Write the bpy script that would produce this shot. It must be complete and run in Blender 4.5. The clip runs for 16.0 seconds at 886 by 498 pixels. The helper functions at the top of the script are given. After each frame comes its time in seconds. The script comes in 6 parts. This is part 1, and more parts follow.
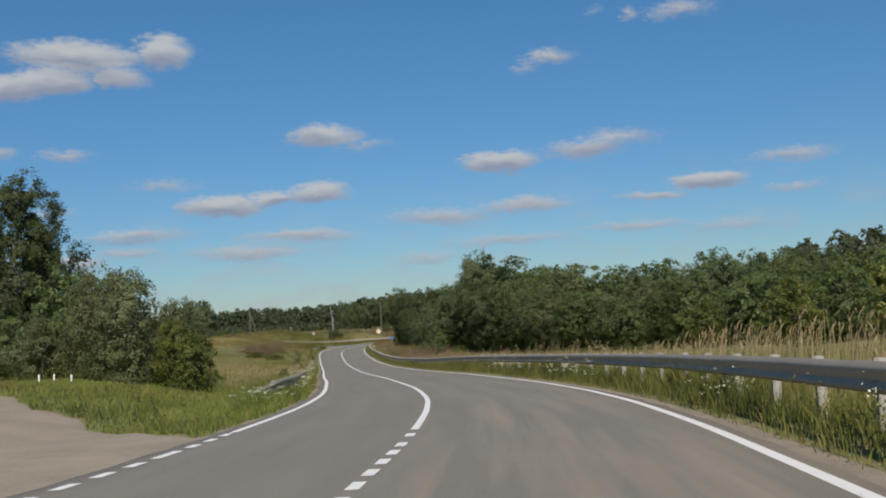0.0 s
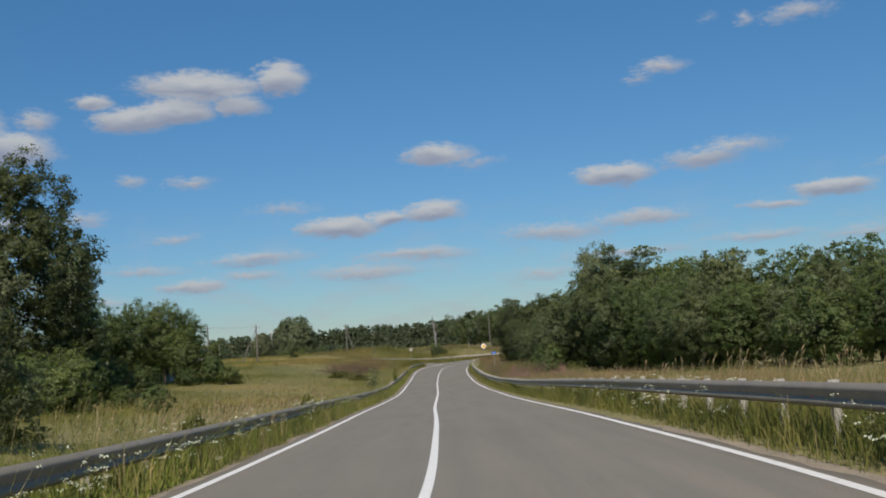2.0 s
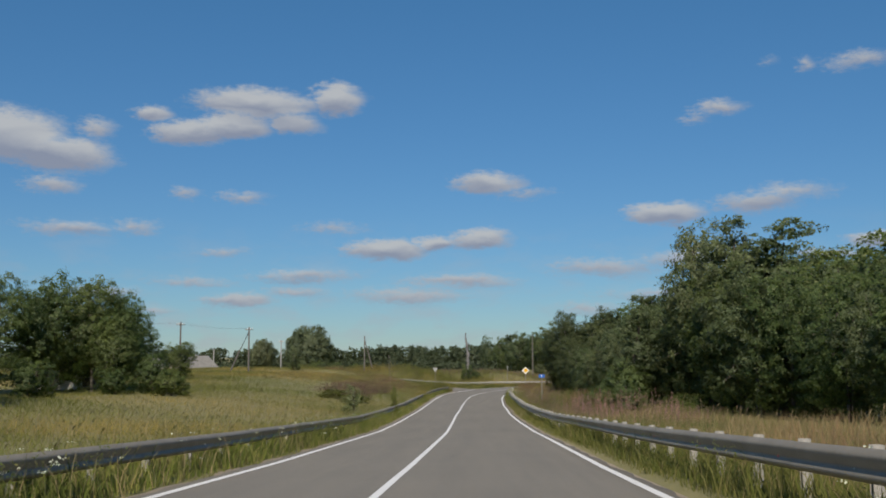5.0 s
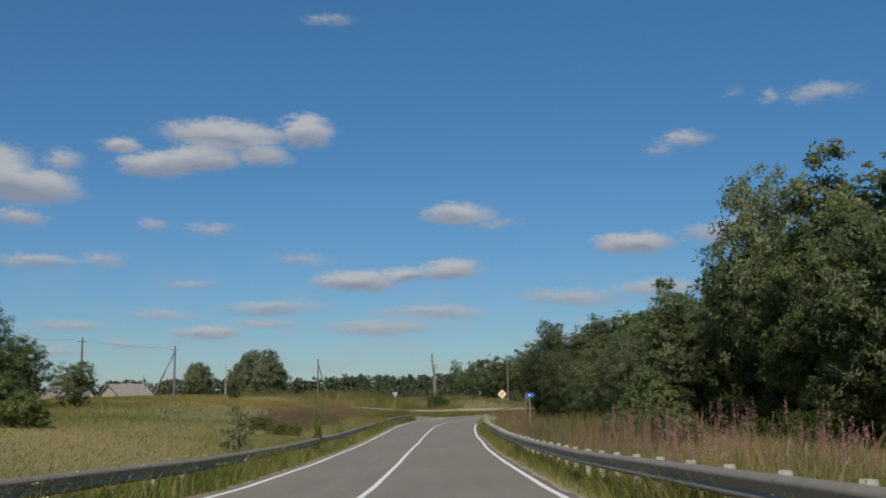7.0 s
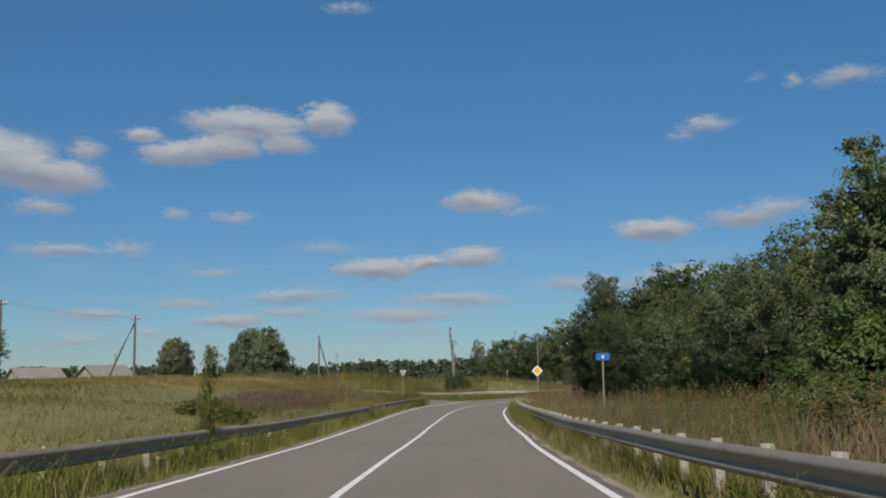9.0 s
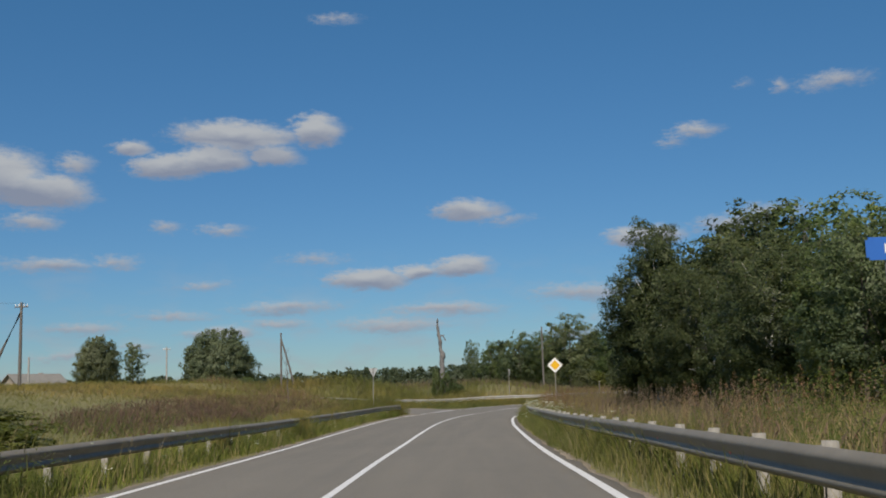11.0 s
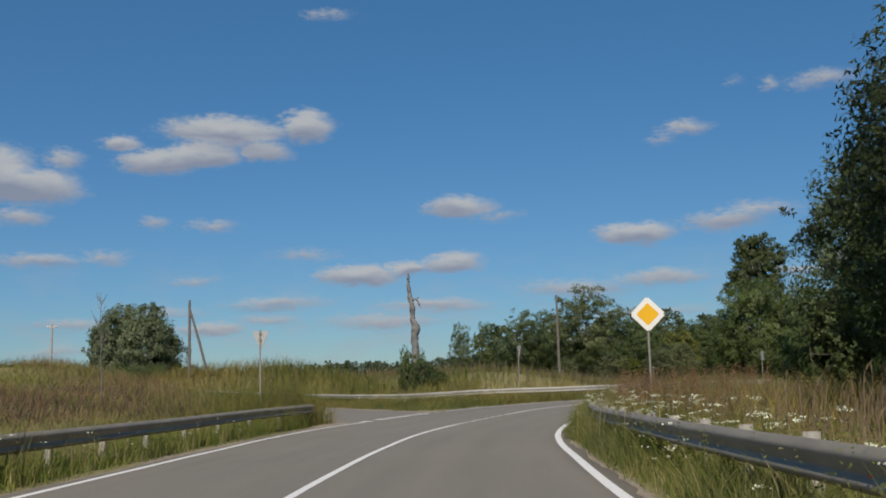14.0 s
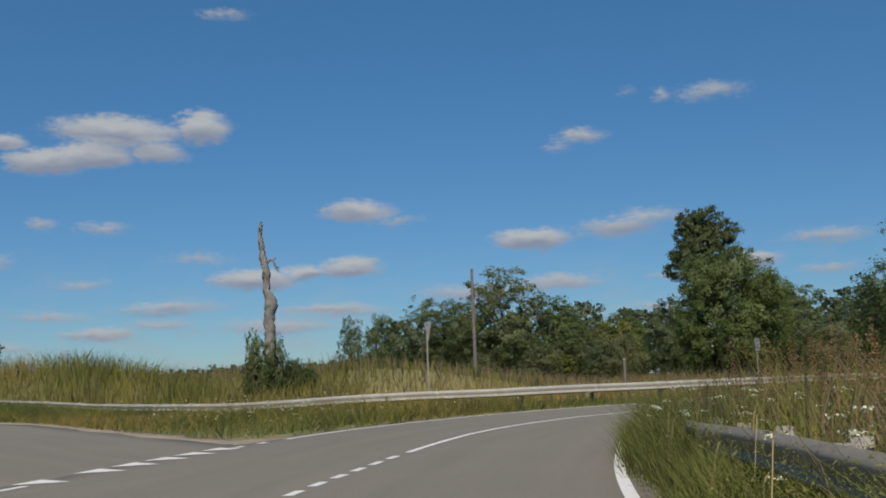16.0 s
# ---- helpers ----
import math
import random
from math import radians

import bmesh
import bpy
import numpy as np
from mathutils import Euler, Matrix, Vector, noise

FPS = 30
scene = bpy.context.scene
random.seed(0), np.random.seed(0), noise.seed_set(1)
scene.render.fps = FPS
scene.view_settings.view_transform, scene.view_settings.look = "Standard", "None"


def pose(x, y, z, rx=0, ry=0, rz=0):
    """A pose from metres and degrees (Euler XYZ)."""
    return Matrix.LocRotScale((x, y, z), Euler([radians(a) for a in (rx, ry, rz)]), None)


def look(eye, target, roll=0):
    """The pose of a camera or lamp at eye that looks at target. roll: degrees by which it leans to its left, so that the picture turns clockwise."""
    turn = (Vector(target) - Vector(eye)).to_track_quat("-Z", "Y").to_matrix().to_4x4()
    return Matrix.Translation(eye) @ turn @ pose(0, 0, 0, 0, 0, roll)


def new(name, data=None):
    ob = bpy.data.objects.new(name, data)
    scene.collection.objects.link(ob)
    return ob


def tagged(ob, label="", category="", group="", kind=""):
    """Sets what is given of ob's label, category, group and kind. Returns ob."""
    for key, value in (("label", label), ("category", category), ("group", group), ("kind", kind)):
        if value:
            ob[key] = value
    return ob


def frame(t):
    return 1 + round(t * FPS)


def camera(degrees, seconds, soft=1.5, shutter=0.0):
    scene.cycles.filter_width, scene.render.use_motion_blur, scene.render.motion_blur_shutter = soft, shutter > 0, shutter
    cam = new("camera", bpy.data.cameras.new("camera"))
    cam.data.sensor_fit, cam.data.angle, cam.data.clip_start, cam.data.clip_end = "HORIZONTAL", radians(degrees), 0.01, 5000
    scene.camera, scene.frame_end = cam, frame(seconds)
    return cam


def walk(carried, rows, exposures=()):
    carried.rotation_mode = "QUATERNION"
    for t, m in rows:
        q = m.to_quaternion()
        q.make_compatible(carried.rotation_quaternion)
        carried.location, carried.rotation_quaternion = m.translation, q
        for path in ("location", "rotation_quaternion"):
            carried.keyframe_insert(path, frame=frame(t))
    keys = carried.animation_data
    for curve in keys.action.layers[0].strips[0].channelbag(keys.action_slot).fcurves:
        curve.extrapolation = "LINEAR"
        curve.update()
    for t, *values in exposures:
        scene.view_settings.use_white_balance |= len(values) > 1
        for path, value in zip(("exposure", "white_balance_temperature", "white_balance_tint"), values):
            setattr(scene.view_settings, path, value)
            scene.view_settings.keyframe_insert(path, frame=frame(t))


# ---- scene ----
cam = camera(48.23, 16.0, soft=1.85)
ROWS = [
    (0.0, -0.095, 0.033, 1.220, 93.050, 3.006, -2.785),
    (0.5, 0.531, 5.985, 0.950, 93.189, 2.784, -1.100),
    (1.0, 1.005, 11.919, 0.678, 93.671, 3.146, 0.457),
    (1.5, 1.375, 17.806, 0.404, 93.995, 3.549, 2.107),
    (2.0, 1.523, 23.643, 0.123, 94.410, 3.938, 3.964),
    (2.5, 1.478, 29.381, -0.164, 94.489, 3.963, 5.479),
    (3.0, 1.335, 35.029, -0.457, 94.812, 4.601, 7.070),
    (3.5, 1.114, 40.559, -0.748, 95.110, 3.411, 7.789),
    (4.0, 0.793, 46.064, -1.038, 95.200, 1.369, 7.583),
    (4.5, 0.439, 51.526, -1.327, 95.536, 0.547, 6.859),
    (7.0, -1.114, 78.292, -2.746, 97.845, 0.677, 4.581),
    (7.5, -1.489, 84.026, -3.020, 97.707, 0.744, 4.582),
    (8.0, -1.884, 89.845, -3.297, 97.343, 0.390, 4.840),
    (8.5, -2.300, 95.730, -3.579, 97.110, 0.342, 5.409),
    (9.0, -2.765, 101.662, -3.858, 97.143, 0.832, 5.842),
    (11.5, -5.047, 131.742, -4.815, 97.782, 1.774, 5.336),
    (12.0, -5.494, 137.761, -4.947, 97.796, 1.467, 4.900),
    (12.5, -5.863, 143.765, -5.071, 97.538, 2.304, 5.602),
    (13.0, -6.210, 149.771, -5.185, 97.372, 0.858, 5.219),
    (13.5, -6.471, 155.754, -5.290, 97.260, 1.392, 5.141),
    (14.0, -6.824, 161.756, -5.390, 97.450, 1.606, 4.828),
    (14.5, -7.136, 167.704, -5.478, 97.973, 2.851, 4.503),
    (15.0, -7.501, 173.665, -5.557, 98.000, 2.483, 3.370),
    (15.5, -7.514, 179.403, -5.623, 97.887, 2.493, 1.449),
    (16.0, -7.436, 185.181, -5.695, 97.544, 2.019, -1.054),
]
walk(cam, [(t, pose(x, y, z, rx, ry, rz)) for t, x, y, z, rx, ry, rz in ROWS], [(0.0, 0.37), (3.5, 0.36), (7.0, 0.23), (16.0, 0.23)])


# ---- world, sun, exposure ----
SUN_EL, SUN_AZ = 46.0, 181.0          # degrees; azimuth clockwise from +y
sun_dir = Vector((math.sin(radians(SUN_AZ)) * math.cos(radians(SUN_EL)), math.cos(radians(SUN_AZ)) * math.cos(radians(SUN_EL)), math.sin(radians(SUN_EL))))
sun = new("sun", bpy.data.lights.new("sun", "SUN"))
sun.data.energy, sun.data.angle, sun.data.color = 3.8, radians(0.55), (1.0, 0.90, 0.76)
sun.matrix_world = look(sun_dir * 100, (0, 0, 0))

# clouds: azimuth, elevation, half width, half height (degrees), density
CLOUDS_HIGH = [
    (-17.2, 14.2, 3.3, 0.75, 1.00), (-12.5, 14.6, 1.5, 0.78, 1.00), (-18.3, 12.9, 2.0, 0.65, 1.00), (-20.8, 12.4, 2.0, 0.62, 1.00),
    (-22.8, 13.4, 1.1, 0.42, 0.85), (-14.9, 13.2, 1.5, 0.58, 0.80), (-30.6, 11.7, 3.0, 1.25, 1.00), (-27.6, 10.8, 2.6, 0.85, 0.95), (-27.9, 9.2, 1.6, 0.49, 0.60),
    (-11.2, 20.8, 1.8, 0.39, 0.40), (-3.6, 9.9, 2.1, 0.52, 0.85), (9.6, 13.7, 1.5, 0.46, 0.60), (8.3, 13.2, 1.1, 0.33, 0.40),
    (17.2, 15.5, 2.1, 0.49, 0.50), (14.3, 15.6, 0.7, 0.39, 0.45), (12.5, 15.9, 0.7, 0.33, 0.30), (22.7, 7.1, 2.6, 0.46, 0.50)]
CLOUDS_LOW = [
    (6.5, 7.9, 2.1, 0.55, 1.00), (11.5, 8.3, 2.4, 0.55, 0.65), (18.2, 6.0, 2.0, 0.46, 0.95), (15.2, 5.4, 2.0, 0.29, 0.60),
    (-9.5, 6.0, 2.3, 0.55, 0.95), (-6.7, 6.4, 1.1, 0.42, 1.00), (-4.1, 6.6, 1.8, 0.52, 0.90), (-17.8, 8.9, 1.5, 0.42, 0.50),
    (-26.0, 7.0, 1.3, 0.33, 0.40), (-18.9, 5.8, 1.8, 0.36, 0.45), (-15.9, 4.5, 2.1, 0.36, 0.40), (-5.3, 4.2, 3.7, 0.42, 0.60),
    (-14.7, 3.6, 2.0, 0.33, 0.50), (-17.9, 3.1, 2.3, 0.39, 0.65), (7.9, 5.3, 3.1, 0.49, 0.60), (-22.5, 2.5, 1.5, 0.23, 0.45)]
CLOUDS_FAINT = [
    (-27.1, 6.9, 2.6, 0.49, 0.55), (-23.5, 7.1, 1.6, 0.45, 0.45), (-12.7, 7.2, 2.2, 0.45, 0.40), (-21.0, 9.1, 1.0, 0.38, 0.45), (-14.2, 4.5, 3.4, 0.50, 0.50),
    (-25.3, 3.4, 2.6, 0.36, 0.50), (-8.1, 3.4, 3.9, 0.49, 0.55), (3.0, 4.9, 3.6, 0.56, 0.55), (-26.1, 2.0, 2.9, 0.38, 0.45), (-20.5, 4.1, 2.9, 0.36, 0.45),
    (-1.5, 9.3, 2.0, 0.34, 0.40), (-25.8, 12.3, 1.0, 0.68, 0.55), (2.1, 2.6, 2.2, 0.45, 0.45), (14.2, 3.8, 3.3, 0.38, 0.50), (19.4, 3.5, 2.9, 0.38, 0.45),
    (22.8, 5.3, 1.6, 0.36, 0.45), (6.8, 3.4, 5.0, 0.40, 0.45), (13.2, 8.8, 2.6, 0.60, 0.50)]

world = bpy.data.worlds.new("sky")
scene.world = world
world.use_nodes = True
wn, wl = world.node_tree.nodes, world.node_tree.links
wn.clear()


def wnode(kind, **props):
    n = wn.new(kind)
    for k, v in props.items():
        if k == "operation":
            n.operation = v
        elif k == "use_clamp":
            n.use_clamp = v
    return n


def wmath(op, a, b=None, c=None, clamp=False):
    n = wnode("ShaderNodeMath", operation=op, use_clamp=clamp)
    for i, v in enumerate((a, b, c)):
        if v is None:
            continue
        if isinstance(v, (int, float)):
            n.inputs[i].default_value = v
        else:
            wl.new(v, n.inputs[i])
    return n.outputs[0]


sky = wn.new("ShaderNodeTexSky")
sky.sky_type, sky.sun_disc = "NISHITA", False
sky.sun_elevation, sky.sun_rotation = radians(SUN_EL), radians(SUN_AZ)
sky.altitude, sky.air_density, sky.dust_density, sky.ozone_density = 100, 1.0, 0.0, 3.0
coord = wn.new("ShaderNodeTexCoord")
sep = wn.new("ShaderNodeSeparateXYZ")
wl.new(coord.outputs["Generated"], sep.inputs[0])
azim = wmath("MULTIPLY", wmath("ARCTAN2", sep.outputs[0], sep.outputs[1]), 180 / math.pi)
elev = wmath("MULTIPLY", wmath("ARCSINE", sep.outputs[2]), 180 / math.pi)
comb = wn.new("ShaderNodeCombineXYZ")
wl.new(azim, comb.inputs[0])
wl.new(wmath("MULTIPLY", elev, 2.2), comb.inputs[1])


def wnoise(scale, detail, rough=0.55):
    n = wn.new("ShaderNodeTexNoise")
    n.inputs["Scale"].default_value, n.inputs["Detail"].default_value, n.inputs["Roughness"].default_value = scale, detail, rough
    wl.new(comb.outputs[0], n.inputs["Vector"])
    return n


billow = wnoise(0.55, 5.0, 0.55)
fine = wnoise(2.2, 4.0, 0.6)
warp = wn.new("ShaderNodeVectorMath")
warp.operation = "MULTIPLY_ADD"
wl.new(billow.outputs["Color"], warp.inputs[0])
warp.inputs[1].default_value, warp.inputs[2].default_value = (2.0, 0.9, 0), (-1.0, -0.45, 0)
plain = wn.new("ShaderNodeCombineXYZ")
wl.new(azim, plain.inputs[0])
wl.new(elev, plain.inputs[1])
place = wn.new("ShaderNodeVectorMath")
place.operation = "ADD"
wl.new(plain.outputs[0], place.inputs[0])
wl.new(warp.outputs[0], place.inputs[1])
mask, lift = None, None
for az, el, hw, hh, dens in CLOUDS_HIGH + CLOUDS_LOW + CLOUDS_FAINT:
    sub = wn.new("ShaderNodeVectorMath")
    sub.operation = "SUBTRACT"
    wl.new(place.outputs[0], sub.inputs[0])
    sub.inputs[1].default_value = (az, el, 0)
    mul = wn.new("ShaderNodeVectorMath")
    mul.operation = "MULTIPLY"
    wl.new(sub.outputs[0], mul.inputs[0])
    mul.inputs[1].default_value = (1 / (hw * 1.5), 1 / (hh * 1.6), 0)
    length = wn.new("ShaderNodeVectorMath")
    length.operation = "LENGTH"
    wl.new(mul.outputs[0], length.inputs[0])
    d = wmath("MULTIPLY", wmath("SUBTRACT", 1.0, length.outputs["Value"], clamp=True), dens * 1.2)
    part_y = wn.new("ShaderNodeSeparateXYZ")
    wl.new(mul.outputs[0], part_y.inputs[0])
    li = wmath("MULTIPLY", d, part_y.outputs[1])
    mask = d if mask is None else wmath("MAXIMUM", mask, d)
    lift = li if lift is None else wmath("ADD", lift, li)
ragged = wmath("MULTIPLY_ADD", wmath("SUBTRACT", fine.outputs["Fac"], 0.5), 0.52, mask)
cover = wn.new("ShaderNodeMapRange")
cover.interpolation_type = "SMOOTHSTEP"
wl.new(ragged, cover.inputs["Value"])
cover.inputs["From Min"].default_value, cover.inputs["From Max"].default_value = 0.11, 0.66
cover.inputs["To Min"].default_value, cover.inputs["To Max"].default_value = 0.0, 0.92
inside = wmath("MULTIPLY", cover.outputs[0], wmath("MULTIPLY", mask, 9.0, clamp=True))
# faint veils low over the horizon
veil_noise = wnoise(0.32, 4.0)
low = wn.new("ShaderNodeMapRange")
wl.new(elev, low.inputs["Value"])
low.inputs["From Min"].default_value, low.inputs["From Max"].default_value = 8.0, 1.0
veil = wn.new("ShaderNodeMapRange")
wl.new(veil_noise.outputs["Fac"], veil.inputs["Value"])
veil.inputs["From Min"].default_value, veil.inputs["From Max"].default_value, veil.inputs["To Max"].default_value = 0.47, 0.72, 0.5
veils = wmath("MULTIPLY", veil.outputs[0], low.outputs[0])
alpha = wmath("MAXIMUM", inside, veils)
shade = wn.new("ShaderNodeMapRange")
wl.new(lift, shade.inputs["Value"])
shade.inputs["From Min"].default_value, shade.inputs["From Max"].default_value = -0.25, 0.22
white = wn.new("ShaderNodeMix")
white.data_type = "RGBA"
wl.new(shade.outputs[0], white.inputs["Factor"])
white.inputs["A"].default_value, white.inputs["B"].default_value = (2.75, 3.05, 3.9, 1), (5.2, 5.35, 5.5, 1)
mixed = wn.new("ShaderNodeMix")
mixed.data_type = "RGBA"
wl.new(alpha, mixed.inputs["Factor"])
depth = wn.new("ShaderNodeMapRange")
wl.new(elev, depth.inputs["Value"])
depth.inputs["From Min"].default_value, depth.inputs["From Max"].default_value = 0.0, 22.0
clear = wn.new("ShaderNodeMix")
clear.data_type = "RGBA"
wl.new(depth.outputs[0], clear.inputs["Factor"])
clear.inputs["A"].default_value, clear.inputs["B"].default_value = (0.372, 0.520, 0.695, 1), (0.415, 0.785, 0.960, 1)
toned = wn.new("ShaderNodeMix")
toned.data_type, toned.blend_type = "RGBA", "MULTIPLY"
toned.inputs["Factor"].default_value = 1.0
wl.new(sky.outputs[0], toned.inputs["A"])
wl.new(clear.outputs["Result"], toned.inputs["B"])
wl.new(toned.outputs["Result"], mixed.inputs["A"])
wl.new(white.outputs["Result"], mixed.inputs["B"])
back = wn.new("ShaderNodeBackground")
back.inputs["Strength"].default_value = 0.075
wl.new(mixed.outputs["Result"], back.inputs["Color"])
wl.new(back.outputs[0], wn.new("ShaderNodeOutputWorld").inputs[0])


# ---- materials ----
def material(name, rough=0.8, metal=0.0):
    m = bpy.data.materials.new(name)
    m.use_nodes = True
    bsdf = m.node_tree.nodes["Principled BSDF"]
    bsdf.inputs["Roughness"].default_value, bsdf.inputs["Metallic"].default_value = rough, metal
    return m, m.node_tree.nodes, m.node_tree.links, bsdf


def ramp(nodes, links, source, stops):
    r = nodes.new("ShaderNodeValToRGB")
    while len(r.color_ramp.elements) < len(stops):
        r.color_ramp.elements.new(0.5)
    for e, (p, c) in zip(r.color_ramp.elements, stops):
        e.position, e.color = p, (*c, 1)
    links.new(source, r.inputs[0])
    return r.outputs[0]


def tex(nodes, links, vec, scale, detail=4.0, rough=0.6):
    n = nodes.new("ShaderNodeTexNoise")
    n.inputs["Scale"].default_value, n.inputs["Detail"].default_value, n.inputs["Roughness"].default_value = scale, detail, rough
    links.new(vec, n.inputs["Vector"])
    return n.outputs["Fac"]


def mixc(nodes, links, fac, a, b, mode="MIX"):
    n = nodes.new("ShaderNodeMix")
    n.data_type, n.blend_type = "RGBA", mode
    for sock, v in (("Factor", fac), ("A", a), ("B", b)):
        if isinstance(v, (int, float)):
            n.inputs[sock].default_value = v
        elif isinstance(v, tuple):
            n.inputs[sock].default_value = (*v, 1)
        else:
            links.new(v, n.inputs[sock])
    return n.outputs["Result"]


def bump(nodes, links, bsdf, source, strength, dist):
    b = nodes.new("ShaderNodeBump")
    b.inputs["Strength"].default_value, b.inputs["Distance"].default_value = strength, dist
    links.new(source, b.inputs["Height"])
    links.new(b.outputs[0], bsdf.inputs["Normal"])


def plain_mat(name, color, rough=0.7, metal=0.0, spread=0.25, scale=6.0, bumpy=0.15):
    m, n, l, b = material(name, rough, metal)
    co = n.new("ShaderNodeTexCoord").outputs["Object"]
    big, small = tex(n, l, co, scale, 3), tex(n, l, co, scale * 9, 4)
    lo, hi = tuple(c * (1 - spread) for c in color), tuple(min(1, c * (1 + spread)) for c in color)
    col = ramp(n, l, big, [(0.3, lo), (0.7, hi)])
    col = mixc(n, l, 0.35, col, ramp(n, l, small, [(0.3, lo), (0.7, hi)]))
    l.new(col, b.inputs["Base Color"])
    bump(n, l, b, small, bumpy, 0.01)
    return m


def leaf_mat(name, stops, glow=0.35, gloss=0.5, upward=0.0, rounded=0.0, zones=None):
    """Leaves and blades: colour varies from piece to piece and from clump to clump; some light passes through."""
    m, n, l, b = material(name, gloss)
    geo = n.new("ShaderNodeNewGeometry")
    info = n.new("ShaderNodeObjectInfo")
    base = ramp(n, l, geo.outputs["Random Per Island"], stops)
    patch = tex(n, l, geo.outputs["Position"], 0.35, 3)
    dark = ramp(n, l, patch, [(0.3, (0.62, 0.66, 0.6)), (0.7, (1.25, 1.2, 1.1))])
    col = mixc(n, l, 1.0, base, dark, "MULTIPLY")
    tint = ramp(n, l, info.outputs["Random"], [(0.0, (0.90, 0.96, 0.88)), (0.5, (0.98, 1, 1)), (1.0, (1.06, 1.02, 0.92))])
    col = mixc(n, l, 1.0, col, tint, "MULTIPLY")
    if zones:
        wide = tex(n, l, geo.outputs["Position"], 0.042, 4)
        col = mixc(n, l, 1.0, col, ramp(n, l, wide, zones), "MULTIPLY")
    l.new(col, b.inputs["Base Color"])
    b.inputs["Specular IOR Level"].default_value = 0.25
    if rounded:
        # leaves of a crown mostly face outwards
        gen = n.new("ShaderNodeTexCoord").outputs["Generated"]
        cen = n.new("ShaderNodeVectorMath")
        cen.operation = "SUBTRACT"
        l.new(gen, cen.inputs[0])
        cen.inputs[1].default_value = (0.5, 0.5, 0.36)
        turn = n.new("ShaderNodeVectorTransform")
        turn.vector_type, turn.convert_from, turn.convert_to = "NORMAL", "OBJECT", "WORLD"
        l.new(cen.outputs[0], turn.inputs[0])
        out = n.new("ShaderNodeVectorMath")
        out.operation = "SCALE"
        l.new(turn.outputs[0], out.inputs[0])
        out.inputs["Scale"].default_value = rounded / (1 - rounded)
        add = n.new("ShaderNodeVectorMath")
        add.operation = "ADD"
        l.new(out.outputs[0], add.inputs[0])
        l.new(geo.outputs["Normal"], add.inputs[1])
        nz = n.new("ShaderNodeVectorMath")
        nz.operation = "NORMALIZE"
        l.new(add.outputs[0], nz.inputs[0])
        l.new(nz.outputs[0], b.inputs["Normal"])
    tr = n.new("ShaderNodeBsdfTranslucent")
    if upward:
        soft = n.new("ShaderNodeVectorMath")
        soft.operation = "MULTIPLY_ADD"
        l.new(geo.outputs["Normal"], soft.inputs[0])
        soft.inputs[1].default_value, soft.inputs[2].default_value = (1 - upward,) * 3, (0, 0, upward)
        even = n.new("ShaderNodeVectorMath")
        even.operation = "NORMALIZE"
        l.new(soft.outputs[0], even.inputs[0])
        l.new(even.outputs[0], b.inputs["Normal"])
    l.new(mixc(n, l, 1.0, col, (1.3, 1.35, 0.7), "MULTIPLY"), tr.inputs["Color"])
    mx = n.new("ShaderNodeMixShader")
    mx.inputs[0].default_value = glow
    l.new(b.outputs[0], mx.inputs[1])
    l.new(tr.outputs[0], mx.inputs[2])
    l.new(mx.outputs[0], n["Material Output"].inputs["Surface"])
    return m


def asphalt_mat():
    m, n, l, b = material("asphalt", 0.82)
    co = n.new("ShaderNodeTexCoord")
    ob, uv = co.outputs["Object"], co.outputs["UV"]
    s = n.new("ShaderNodeSeparateXYZ")
    l.new(uv, s.inputs[0])
    streak = n.new("ShaderNodeMapping")
    streak.inputs["Scale"].default_value = (1.1, 0.05, 1)
    l.new(uv, streak.inputs[0])
    long_noise = tex(n, l, streak.outputs[0], 1.6, 4)
    broad = tex(n, l, ob, 0.25, 4)
    grain = tex(n, l, ob, 60, 3)
    col = ramp(n, l, broad, [(0.3, (0.162, 0.145, 0.112)), (0.7, (0.204, 0.182, 0.141))])
    col = mixc(n, l, 0.5, col, ramp(n, l, long_noise, [(0.3, (0.144, 0.130, 0.102)), (0.72, (0.234, 0.205, 0.155))]))
    col = mixc(n, l, 0.3, col, ramp(n, l, grain, [(0.35, (0.07, 0.065, 0.060)), (0.65, (0.28, 0.26, 0.235))]))
    # sand carried onto the bend by tyres, near the first side turning
    along = n.new("ShaderNodeMapRange")
    l.new(s.outputs[1], along.inputs["Value"])
    along.inputs["From Min"].default_value, along.inputs["From Max"].default_value = 44.0, 12.0
    sand = n.new("ShaderNodeMapRange")
    l.new(long_noise, sand.inputs["Value"])
    sand.inputs["From Min"].default_value, sand.inputs["From Max"].default_value, sand.inputs["To Max"].default_value = 0.45, 0.7, 0.6
    side = n.new("ShaderNodeMapRange")
    l.new(s.outputs[0], side.inputs["Value"])
    side.inputs["From Min"].default_value, side.inputs["From Max"].default_value = -0.3, 0.9
    mm = n.new("ShaderNodeMath")
    mm.operation = "MULTIPLY"
    l.new(along.outputs[0], mm.inputs[0])
    l.new(sand.outputs[0], mm.inputs[1])
    m2 = n.new("ShaderNodeMath")
    m2.operation = "MULTIPLY"
    l.new(mm.outputs[0], m2.inputs[0])
    l.new(side.outputs[0], m2.inputs[1])
    col = mixc(n, l, m2.outputs[0], col, (0.30, 0.245, 0.18))
    l.new(col, b.inputs["Base Color"])
    bump(n, l, b, grain, 0.35, 0.006)
    return m


